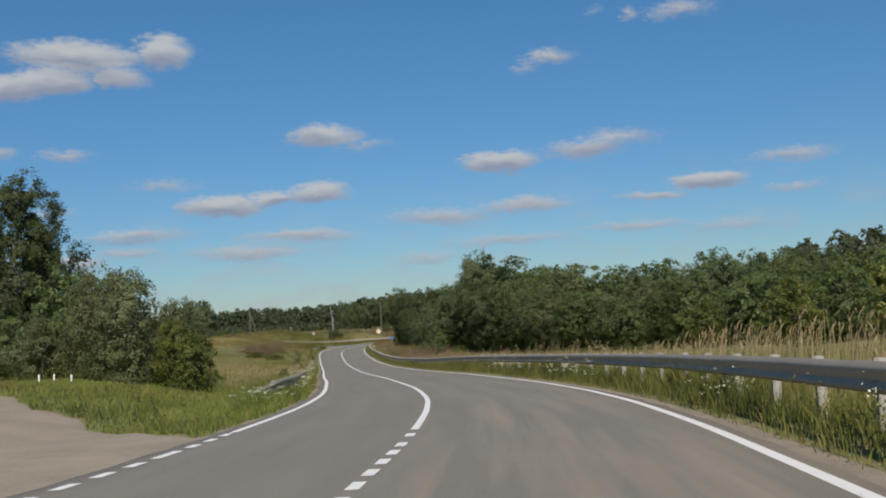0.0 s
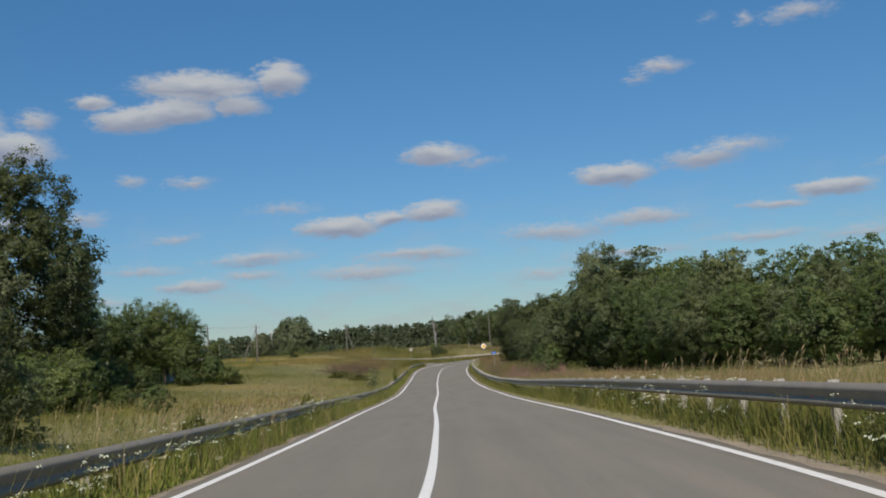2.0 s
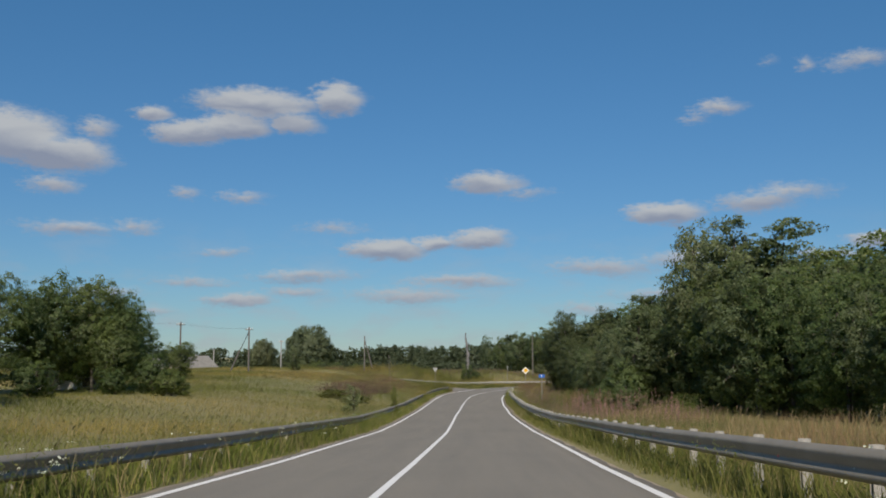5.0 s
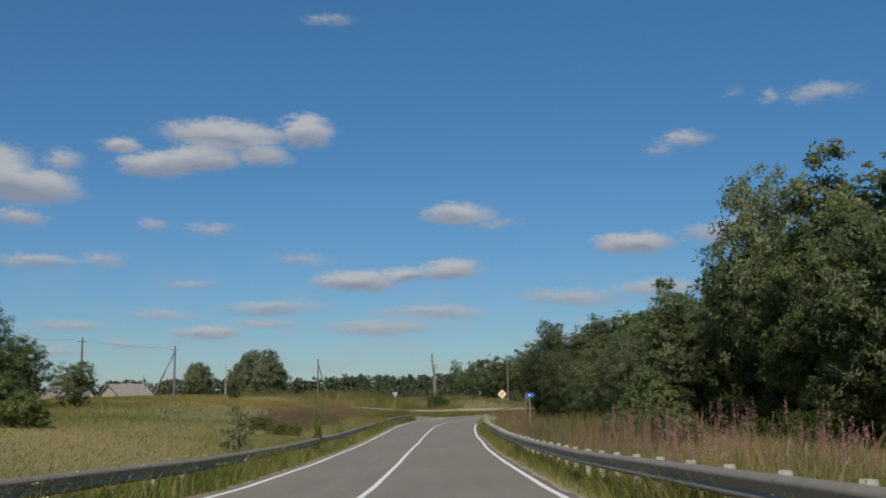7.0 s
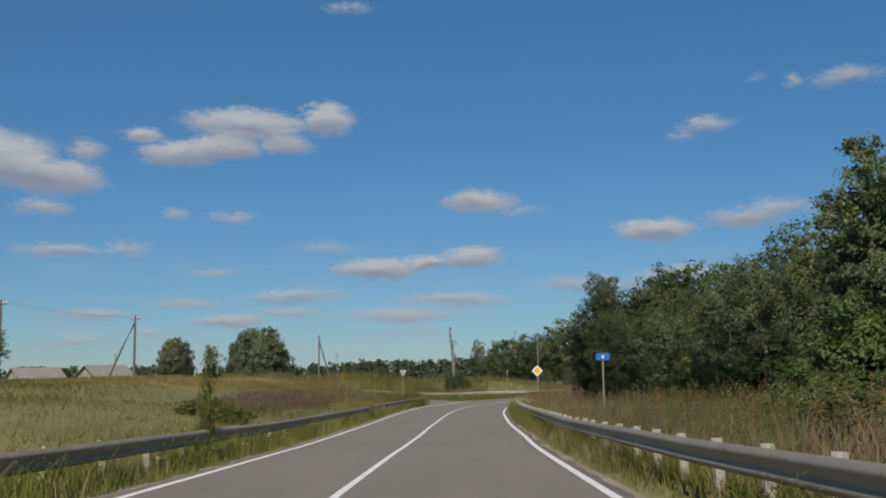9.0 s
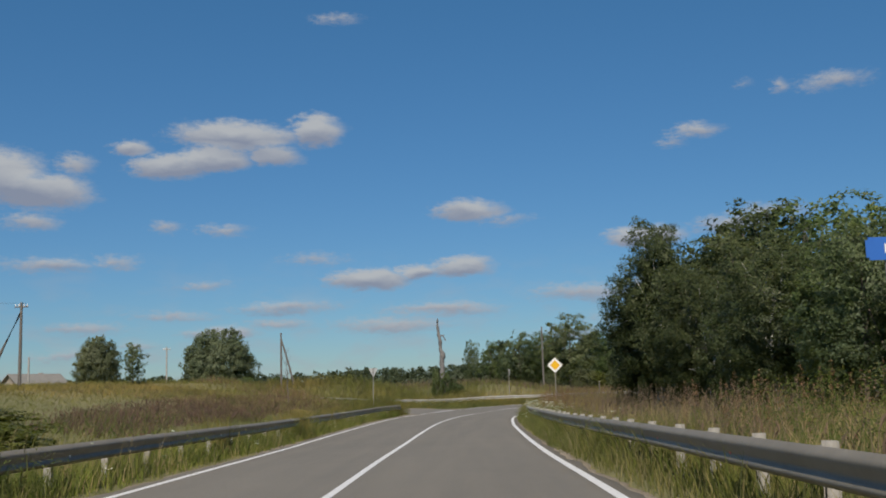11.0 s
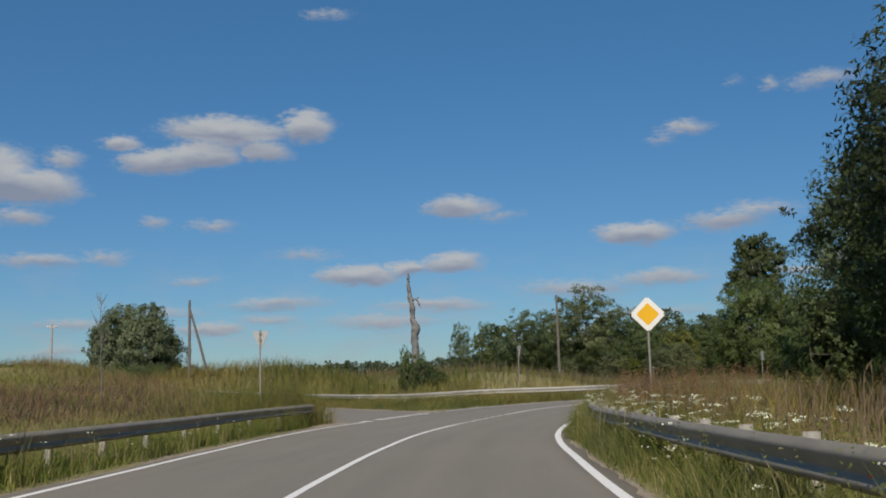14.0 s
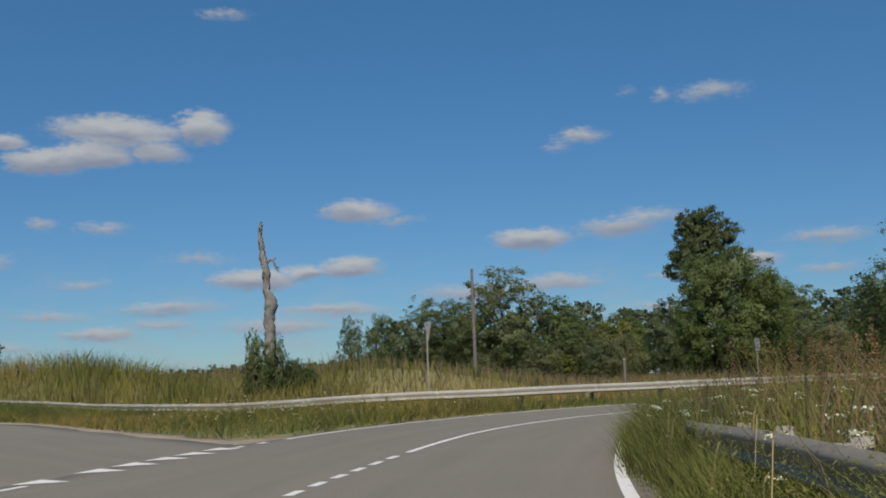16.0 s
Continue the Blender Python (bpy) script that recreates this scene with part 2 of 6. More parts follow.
def ground_mat():
    m, n, l, b = material("field_soil", 0.95)
    geo = n.new("ShaderNodeNewGeometry").outputs["Position"]
    big, mid, small = tex(n, l, geo, 0.042, 4), tex(n, l, geo, 0.22, 4), tex(n, l, geo, 5, 4)
    col = ramp(n, l, big, [(0.36, (0.125, 0.140, 0.042)), (0.48, (0.19, 0.178, 0.066)), (0.63, (0.29, 0.24, 0.105))])
    col = mixc(n, l, 0.5, col, ramp(n, l, mid, [(0.3, (0.145, 0.148, 0.052)), (0.7, (0.27, 0.225, 0.10))]))
    col = mixc(n, l, 0.35, col, ramp(n, l, small, [(0.3, (0.11, 0.108, 0.042)), (0.7, (0.24, 0.205, 0.095))]))
    l.new(col, b.inputs["Base Color"])
    bump(n, l, b, small, 0.6, 0.08)
    return m


def turf_mat():
    m, n, l, b = material("lawn_turf", 0.95)
    geo = n.new("ShaderNodeNewGeometry").outputs["Position"]
    big, mid, small = tex(n, l, geo, 0.25, 3), tex(n, l, geo, 1.6, 4), tex(n, l, geo, 22, 4)
    col = ramp(n, l, big, [(0.35, (0.11, 0.165, 0.032)), (0.6, (0.19, 0.225, 0.055))])
    col = mixc(n, l, 0.4, col, ramp(n, l, mid, [(0.32, (0.17, 0.15, 0.07)), (0.45, (0.12, 0.175, 0.035)), (0.7, (0.22, 0.25, 0.07))]))
    col = mixc(n, l, 0.45, col, ramp(n, l, small, [(0.3, (0.06, 0.09, 0.02)), (0.7, (0.24, 0.27, 0.085))]))
    l.new(col, b.inputs["Base Color"])
    bump(n, l, b, small, 0.8, 0.04)
    return m


def gravel_mat():
    m, n, l, b = material("sandy_gravel", 0.95)
    ob = n.new("ShaderNodeTexCoord").outputs["Object"]
    big, small = tex(n, l, ob, 0.8, 4), tex(n, l, ob, 30, 4)
    col = ramp(n, l, big, [(0.3, (0.21, 0.175, 0.13)), (0.7, (0.34, 0.28, 0.205))])
    col = mixc(n, l, 0.45, col, ramp(n, l, small, [(0.3, (0.12, 0.10, 0.075)), (0.7, (0.4, 0.34, 0.26))]))
    l.new(col, b.inputs["Base Color"])
    bump(n, l, b, small, 0.7, 0.02)
    return m


def paint_mat():
    m, n, l, b = material("road_paint", 0.6)
    ob = n.new("ShaderNodeTexCoord").outputs["Object"]
    wear, fine_ = tex(n, l, ob, 5, 5), tex(n, l, ob, 70, 3)
    col = ramp(n, l, wear, [(0.25, (0.42, 0.41, 0.39)), (0.42, (0.74, 0.73, 0.70)), (0.8, (0.80, 0.79, 0.77))])
    col = mixc(n, l, 0.25, col, ramp(n, l, fine_, [(0.35, (0.4, 0.39, 0.37)), (0.6, (0.8, 0.79, 0.77))]))
    l.new(col, b.inputs["Base Color"])
    return m


def zinc_mat(name="galvanised_steel", k=1.0, tint=(1, 1, 1)):
    m, n, l, b = material(name, 0.55, 0.0)
    ob = n.new("ShaderNodeTexCoord").outputs["Object"]
    big, small = tex(n, l, ob, 1.5, 4), tex(n, l, ob, 25, 4)
    shade = lambda c: tuple(k * a * q for a, q in zip(c, tint))
    col = ramp(n, l, big, [(0.3, shade((0.168, 0.150, 0.114))), (0.7, shade((0.24, 0.216, 0.168)))])
    col = mixc(n, l, 0.3, col, ramp(n, l, small, [(0.3, shade((0.115, 0.096, 0.07))), (0.7, shade((0.31, 0.28, 0.225)))]))
    l.new(col, b.inputs["Base Color"])
    l.new(ramp(n, l, small, [(0.3, (0.42, 0.42, 0.42)), (0.7, (0.62, 0.62, 0.62))]), b.inputs["Roughness"])
    b.inputs["Specular IOR Level"].default_value = 0.22
    return m


TURF = turf_mat()
ASPHALT, SOIL, GRAVEL, PAINT, ZINC = asphalt_mat(), ground_mat(), gravel_mat(), paint_mat(), zinc_mat()
# same steel pattern as ZINC with a brighter, cooler base colour
ZINC_PALE = zinc_mat("bright_galvanised_steel", 1.75, (0.93, 1.0, 1.18))
POST = plain_mat("pale_zinc_post", (0.27, 0.255, 0.225), 0.7, 0.0)
REFLECT_RED = plain_mat("red_reflector", (0.45, 0.02, 0.02), 0.3, 0, 0.1)
REFLECT_WHITE = plain_mat("white_reflector", (0.75, 0.75, 0.72), 0.3, 0, 0.1)
SIGN_WHITE = plain_mat("sign_white", (0.80, 0.79, 0.76), 0.45, 0, 0.05, 3, 0.02)
SIGN_YELLOW = plain_mat("sign_yellow", (0.82, 0.45, 0.015), 0.45, 0, 0.06, 3, 0.02)
SIGN_BLUE = plain_mat("sign_blue", (0.03, 0.14, 0.50), 0.45, 0, 0.06, 3, 0.02)
SIGN_BACK = plain_mat("sign_back_grey", (0.52, 0.53, 0.52), 0.5, 0.3, 0.1)
WIRE = plain_mat("aluminium_wire", (0.22, 0.22, 0.22), 0.6, 0.3, 0.1)
CONCRETE = plain_mat("concrete_pole", (0.36, 0.34, 0.31), 0.9, 0, 0.25, 3)
OLD_WOOD = plain_mat("weathered_wood", (0.145, 0.13, 0.115), 0.9, 0, 0.4, 4, 0.6)
GREY_WOOD = plain_mat("bleached_dead_wood", (0.185, 0.178, 0.172), 0.9, 0, 0.5, 2.2, 0.7)
BARK = plain_mat("bark", (0.12, 0.10, 0.08), 0.95, 0, 0.4, 8, 0.6)
BIRCH_BARK = plain_mat("birch_bark", (0.50, 0.48, 0.44), 0.85, 0, 0.5, 5, 0.3)
ROOF_GREY = plain_mat("grey_slate_roof", (0.24, 0.225, 0.20), 0.9, 0, 0.2, 1.5, 0.4)
ROOF_RED = plain_mat("red_metal_roof", (0.22, 0.075, 0.055), 0.6, 0, 0.15, 1.5, 0.2)
WALL_WOOD = plain_mat("grey_plank_wall", (0.30, 0.26, 0.21), 0.9, 0, 0.25, 2, 0.4)
WALL_WHITE = plain_mat("white_wall", (0.74, 0.73, 0.70), 0.8, 0, 0.08, 2, 0.1)
DARK_GLASS = plain_mat("dark_window", (0.03, 0.035, 0.04), 0.15, 0, 0.1, 2, 0.0)
LEAF = leaf_mat("leaf_green", [(0.0, (0.074, 0.110, 0.044)), (0.5, (0.121, 0.166, 0.067)), (0.85, (0.169, 0.211, 0.095)), (1.0, (0.244, 0.267, 0.151))], 0.48, 0.5, 0.0, 0.62)
# darker copy of LEAF; at the thicket's end it carries crown shade in its colour
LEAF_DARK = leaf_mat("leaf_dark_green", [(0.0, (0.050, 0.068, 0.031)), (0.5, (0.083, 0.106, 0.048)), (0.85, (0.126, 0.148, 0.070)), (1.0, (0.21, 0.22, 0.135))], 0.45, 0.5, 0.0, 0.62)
LEAF_OLIVE = leaf_mat("leaf_olive", [(0.0, (0.105, 0.118, 0.060)), (0.5, (0.155, 0.168, 0.090)), (0.85, (0.205, 0.215, 0.125)), (1.0, (0.280, 0.285, 0.190))], 0.42, 0.5, 0.0, 0.5)
LEAF_WILLOW = leaf_mat("leaf_willow", [(0.0, (0.089, 0.116, 0.063)), (0.5, (0.134, 0.167, 0.088)), (0.85, (0.190, 0.224, 0.129)), (1.0, (0.294, 0.316, 0.226))], 0.48, 0.5, 0.0, 0.62)
LEAF_SILVER = leaf_mat("leaf_silver_willow", [(0.0, (0.115, 0.138, 0.085)), (0.5, (0.160, 0.185, 0.115)), (0.85, (0.205, 0.230, 0.150)), (1.0, (0.29, 0.31, 0.23))], 0.45, 0.5, 0.0, 0.6)
LEAF_FRESH = leaf_mat("leaf_fresh", [(0.0, (0.085, 0.120, 0.040)), (0.5, (0.130, 0.170, 0.062)), (0.85, (0.180, 0.215, 0.090)), (1.0, (0.25, 0.27, 0.15))], 0.45, 0.5, 0.0, 0.5)
LEAF_PALE = leaf_mat("leaf_pale", [(0.0, (0.12, 0.14, 0.065)), (0.5, (0.20, 0.22, 0.115)), (1.0, (0.36, 0.36, 0.25))], 0.4)
LEAF_BRIGHT = leaf_mat("leaf_bright", [(0.0, (0.08, 0.10, 0.022)), (0.5, (0.13, 0.15, 0.036)), (1.0, (0.22, 0.22, 0.07))], 0.4, 0.5, 0.0, 0.4)
NEEDLE = leaf_mat("needles", [(0.0, (0.030, 0.045, 0.024)), (0.6, (0.050, 0.070, 0.034)), (1.0, (0.08, 0.10, 0.045))], 0.2)
# leaf green lightened towards blue: distance haze mixed into the colour
HAZED_LEAF = leaf_mat("hazed_leaf", [(0.0, (0.078, 0.094, 0.064)), (0.6, (0.104, 0.124, 0.082)), (1.0, (0.135, 0.155, 0.10))], 0.4)
GRASS = leaf_mat("grass_green", [(0.0, (0.100, 0.124, 0.030)), (0.6, (0.162, 0.182, 0.050)), (0.88, (0.23, 0.215, 0.085)), (1.0, (0.33, 0.28, 0.15))], 0.4, 0.6, 0.62)
LUSH = leaf_mat("grass_lush", [(0.0, (0.070, 0.105, 0.024)), (0.6, (0.115, 0.150, 0.038)), (0.9, (0.17, 0.18, 0.06)), (1.0, (0.28, 0.25, 0.13))], 0.4, 0.6, 0.65)
LUSH_SOFT = leaf_mat("grass_fresh", [(0.0, (0.095, 0.140, 0.026)), (0.6, (0.140, 0.185, 0.040)), (1.0, (0.22, 0.23, 0.08))], 0.42, 0.6, 0.65)
LAWN = leaf_mat("grass_lawn", [(0.0, (0.135, 0.175, 0.034)), (0.6, (0.198, 0.235, 0.056)), (0.9, (0.25, 0.255, 0.082)), (1.0, (0.35, 0.30, 0.15))], 0.35, 0.6, 0.6)
GRASS_DRY = leaf_mat("grass_dry", [(0.0, (0.12, 0.130, 0.045)), (0.35, (0.21, 0.180, 0.085)), (0.75, (0.30, 0.235, 0.140)), (1.0, (0.42, 0.33, 0.21))], 0.35, 0.6, 0.45)
MOTTLE = [(0.36, (0.62, 0.76, 0.46)), (0.46, (0.86, 0.93, 0.68)), (0.54, (1.12, 1.03, 0.90)), (0.63, (1.42, 1.20, 1.06))]
GRASS_FIELD = leaf_mat("grass_field", [(0.0, (0.215, 0.205, 0.070)), (0.5, (0.258, 0.235, 0.088)), (0.85, (0.295, 0.260, 0.108)), (1.0, (0.35, 0.30, 0.15))], 0.35, 0.6, 0.84, 0.0, MOTTLE)
GRASS_SOFT = leaf_mat("grass_soft_green", [(0.0, (0.150, 0.170, 0.046)), (0.6, (0.190, 0.204, 0.062)), (1.0, (0.26, 0.24, 0.10))], 0.38, 0.6, 0.8)
PLUM = leaf_mat("withered_plum", [(0.0, (0.086, 0.058, 0.044)), (0.5, (0.122, 0.080, 0.062)), (1.0, (0.175, 0.120, 0.090))], 0.25, 0.6, 0.5)
DOCK = leaf_mat("dock_seed", [(0.0, (0.15, 0.085, 0.055)), (0.5, (0.21, 0.125, 0.08)), (1.0, (0.27, 0.18, 0.11))], 0.3, 0.6, 0.4)
GRASS_RUST = leaf_mat("grass_rust", [(0.0, (0.11, 0.088, 0.062)), (0.5, (0.155, 0.112, 0.088)), (1.0, (0.23, 0.165, 0.120))], 0.3, 0.6, 0.5)
RUSTY = leaf_mat("grass_rusty", [(0.0, (0.20, 0.135, 0.075)), (0.5, (0.29, 0.18, 0.105)), (1.0, (0.38, 0.26, 0.17))], 0.35, 0.6, 0.6)
REED = leaf_mat("reed_heads", [(0.0, (0.20, 0.16, 0.10)), (0.5, (0.30, 0.235, 0.155)), (1.0, (0.42, 0.345, 0.25))], 0.4, 0.6, 0.4)
FIREWEED = leaf_mat("fireweed_pink", [(0.0, (0.22, 0.11, 0.125)), (0.6, (0.33, 0.17, 0.185)), (1.0, (0.43, 0.27, 0.26))], 0.3, 0.6, 0.4)
PETAL = leaf_mat("white_petal", [(0.0, (0.6, 0.6, 0.52)), (1.0, (0.82, 0.82, 0.78))], 0.2)


# ---- helpers for meshes ----
def mesh_of(name, verts, faces, mat, smooth=False):
    """A mesh from arrays; faces is an (n, 3) or (n, 4) array or a list of such arrays."""
    faces = faces if isinstance(faces, list) else [faces]
    me = bpy.data.meshes.new(name)
    verts = np.asarray(verts, dtype=np.float32)
    loops = np.concatenate([np.asarray(f).ravel() for f in faces]).astype(np.int32)
    sizes = np.concatenate([np.full(len(f), np.asarray(f).shape[1]) for f in faces])
    me.vertices.add(len(verts))
    me.vertices.foreach_set("co", verts.ravel())
    me.loops.add(len(loops))
    me.loops.foreach_set("vertex_index", loops)
    me.polygons.add(len(sizes))
    me.polygons.foreach_set("loop_start", np.concatenate([[0], np.cumsum(sizes)[:-1]]).astype(np.int32))
    if smooth:
        me.polygons.foreach_set("use_smooth", np.ones(len(sizes), dtype=bool))
    me.update(calc_edges=True)
    me.materials.append(mat)
    return me


def part_mesh(name, me, parent, label="", m=None):
    ob = new(name, me)
    ob.parent = parent
    if m is not None:
        ob.matrix_basis = m
    if label:
        tagged(ob, label=label)
    return ob


def part(name, bm, mat, parent, label="", m=None):
    me = bpy.data.meshes.new(name)
    bm.normal_update()
    bm.to_mesh(me)
    bm.free()
    me.materials.append(mat)
    return part_mesh(name, me, parent, label, m)


def thing(name, label, category, m=Matrix(), group="", kind=""):
    ob = new(name)
    ob.matrix_basis = m
    return tagged(ob, label, category, group, kind)


def box_bm(sx, sy, sz, z0=0.0, bev=0.0, bm=None, at=(0, 0), turn=None):
    bm = bm or bmesh.new()
    r = bmesh.ops.create_cube(bm, size=1)["verts"]
    bmesh.ops.scale(bm, vec=(sx, sy, sz), verts=r)
    bmesh.ops.translate(bm, vec=(at[0], at[1], z0 + sz / 2), verts=r)
    if bev:
        es = list({e for v in r for e in v.link_edges})
        bmesh.ops.bevel(bm, geom=es, offset=bev, segments=1, affect="EDGES")
    return bm


def tube(points, radii, sides=8):
    """Verts and quads of a tapered tube along points."""
    pts = np.asarray(points, float)
    tang = np.gradient(pts, axis=0)
    tang /= np.linalg.norm(tang, axis=1)[:, None] + 1e-9
    ref = np.where(np.abs(tang[:, 2:3]) > 0.9, np.array([[1.0, 0, 0]]), np.array([[0, 0, 1.0]]))
    a = np.cross(tang, ref)
    a /= np.linalg.norm(a, axis=1)[:, None] + 1e-9
    b = np.cross(tang, a)
    ang = np.linspace(0, 2 * math.pi, sides, endpoint=False)
    ring = a[:, None] * np.cos(ang)[None, :, None] + b[:, None] * np.sin(ang)[None, :, None]
    v = (pts[:, None] + ring * np.asarray(radii)[:, None, None]).reshape(-1, 3)
    f = []
    for i in range(len(pts) - 1):
        for j in range(sides):
            k = (j + 1) % sides
            f.append((i * sides + j, i * sides + k, (i + 1) * sides + k, (i + 1) * sides + j))
    return v, np.array(f)


def join(pieces):
    vs, fs, o = [], [], 0
    for v, f in pieces:
        vs.append(v)
        fs.append(np.asarray(f) + o)
        o += len(v)
    return np.concatenate(vs), np.concatenate(fs)


def step(x):
    x = np.clip(x, 0, 1)
    return x * x * (3 - 2 * x)


# ---- the plan: road line and ground ----
LINE = [(-8.9, -60), (-4.1, -20), (-1.7, 0), (-1.08, 5), (-0.49, 10), (-0.05, 14), (0.27, 18), (0.5, 22), (0.62, 27), (0.42, 35), (-0.35, 46), (-0.98, 54), (-1.83, 64),
        (-2.6, 74), (-3.68, 89), (-4.42, 99), (-5.3, 110), (-6.75, 128), (-7.5, 139), (-8.17, 148), (-8.9, 159), (-9.45, 168), (-9.87, 176), (-10.08, 184),
        (-9.88, 190), (-9.16, 196), (-7.98, 202), (-6.2, 208.1), (-3.88, 212.4), (-1.6, 215.0), (1.2, 217.0), (5, 218.3), (9.5, 219.2), (15, 219.2), (24, 218), (40, 215), (80, 206)]
SIDE = [(-9.0, 198.0), (-12.5, 202.3), (-16.2, 207.4), (-20.5, 213.9), (-27, 222.4), (-36, 229.5), (-50, 235), (-80, 240)]


def curve_through(knots, gap):
    """A smooth line (Catmull-Rom) through the knots, with a point every gap metres."""
    k = np.array(knots, float)
    k = np.vstack([2 * k[0] - k[1], k, 2 * k[-1] - k[-2]])
    out = []
    for i in range(1, len(k) - 2):
        t = np.linspace(0, 1, 24, endpoint=False)[:, None]
        p0, p1, p2, p3 = k[i - 1], k[i], k[i + 1], k[i + 2]
        out.append(0.5 * (2 * p1 + (p2 - p0) * t + (2 * p0 - 5 * p1 + 4 * p2 - p3) * t ** 2 + (3 * p1 - p0 - 3 * p2 + p3) * t ** 3))
    p = np.vstack(out + [k[-2:-1]])
    s = np.concatenate([[0], np.cumsum(np.linalg.norm(np.diff(p, axis=0), axis=1))])
    q = np.arange(0, s[-1], gap)
    return np.stack([np.interp(q, s, p[:, 0]), np.interp(q, s, p[:, 1])], 1)


def normals_of(p):
    t = np.gradient(p, axis=0)
    t /= np.linalg.norm(t, axis=1)[:, None]
    return np.stack([t[:, 1], -t[:, 0]], 1)      # to the right


FAR_RAIL = [(-42, 242), (-32, 238.6), (-24.5, 232.5), (-17.5, 225), (-11, 220.9), (-5, 220.4), (0, 222.4), (5, 224.2), (10, 224.9), (16, 224.6), (28, 222.5)]
FAR_RAIL_AXIS = curve_through(FAR_RAIL, 0.5)
FAR_RAIL_N = normals_of(FAR_RAIL_AXIS)
AXIS = curve_through(LINE, 0.5)
AXIS_N = normals_of(AXIS)
SIDE_AXIS = curve_through(SIDE, 0.5)
SIDE_N = normals_of(SIDE_AXIS)


def road_z(y):
    return np.interp(y, [-200, -60, 0, 51.5, 78.3, 101.7, 115, 131.7, 155.8, 173.7, 185, 200, 215, 240, 270, 400, 800],
                     [9, 3.2, 0, -2.55, -3.97, -5.08, -5.55, -6.03, -6.51, -6.78, -6.91, -6.95, -6.85, -6.55, -6.2, -6.5, -8])


def left_w(y):
    return np.interp(y, [5, 20, 50, 80, 120, 150, 180, 196, 206, 214], [3.28, 3.28, 3.02, 3.0, 3.12, 3.38, 3.85, 4.4, 4.15, 3.9])


def right_w(y):
    return np.interp(y, [5, 20, 50, 80, 120, 150, 180, 196, 202, 209], [4.05, 4.2, 4.06, 4.0, 3.88, 3.86, 4.0, 3.83, 3.72, 3.5])


def off_line(x, y, axis, nor):
    """Signed distance to the right of a line, for arrays."""
    x, y = np.atleast_1d(np.asarray(x, float)), np.atleast_1d(np.asarray(y, float))
    out, near = np.empty(len(x)), axis[::3]
    for a in range(0, len(x), 20000):
        q = np.stack([x[a:a + 20000], y[a:a + 20000]], 1)
        i = ((q[:, None, :] - near[None]) ** 2).sum(2).argmin(1) * 3
        d = q - axis[i]
        lat = (d * nor[i]).sum(1)
        out[a:a + 20000] = np.where(np.abs(lat) < 1e-6, 1e-6, np.sign(lat)) * np.maximum(np.abs(lat), np.where((i < 3) | (i > len(axis) - 4), np.linalg.norm(d, axis=1), 0))
    return out


def wave(x, y, k, seed):
    """A cheap smooth field of values between about -1 and 1."""
    r = np.random.RandomState(seed)
    z = np.zeros_like(np.asarray(x, float))
    for _ in range(5):
        a, p = r.uniform(0, 2 * math.pi, 2)
        kk = k * r.uniform(0.6, 1.7)
        z = z + np.sin((np.cos(a) * x + np.sin(a) * y) * kk + p)
    return z / 2.6


def ground_z(x, y, d=None, ds=None):
    x, y = np.atleast_1d(np.asarray(x, float)), np.atleast_1d(np.asarray(y, float))
    d = off_line(x, y, AXIS, AXIS_N) if d is None else d
    ds = off_line(x, y, SIDE_AXIS, SIDE_N) if ds is None else ds
    base = road_z(y)
    dl, dr = np.maximum(0, -d - left_w(y) - 0.6), np.maximum(0, d - right_w(y) - 0.5)
    plateau = np.interp(y, [-60, 0, 37, 75, 96, 140, 180, 226, 240, 262, 300, 420, 600, 3000], [5, 0.9, -1.0, -3.1, -4.4, -4.85, -4.15, -4.1, -4.6, -5.5, -6.0, -7.2, -9.0, -10])
    width = np.interp(y, [0, 37, 80, 160, 192, 300], [14, 9, 26, 29, 24, 20])
    left = (plateau - base) * step(dl / width)
    north = step((y - 200) / 15)
    beyond = -off_line(x, y, FAR_RAIL_AXIS, FAR_RAIL_N)
    left = left * (1 - north) + (plateau - base) * north * np.maximum(step((beyond - 0.8) / 5.5) * step((-15 - x) / 13), 0.85 * step((beyond - 5) / 9) * step((4 - x) / 16) * step((272 - y) / 16))
    left = left - 0.18 * np.exp(-((dl - 2.6) / 1.5) ** 2) * (1 - north)
    near_side = (plateau - base) * step((-ds - 3.0) / 6.5) * step((-12 - x) / 10)
    left = np.where((y > 197) & (ds < 0), np.maximum(left * (1 - north), near_side * north + left * (1 - north) * step((-ds - 3.0) / 5)), left)
    left = np.where((y > 190) & (x < -8), left * step((np.abs(ds) - 3.3) / np.where(ds < 0, 3.0, 4.5)), left)
    right = 0.10 * step(dr / 0.7) + 0.30 * step((dr - 1) / 9) + 12.5 * step((x - 38) / 75) * step((y + 40) / 100) * step((520 - y) / 250)
    z = base + np.where(d < 0, left, right)
    away = np.minimum(dl + dr, 30)
    z = z + wave(x, y, 0.5, 3) * 0.05 * step(away / 2.5) + wave(x, y, 0.07, 5) * 0.3 * step((away - 6) / 22)
    on_road = (d > -left_w(y) - 0.55) & (d < right_w(y) + 0.45)
    on_side = (ds > -3.0) & (ds < 3.5) & (y > 197) & (x < -6)
    return z - np.where(on_road | on_side, 0.09, 0.0)


def at_ground(x, y):
    return float(ground_z([x], [y])[0])


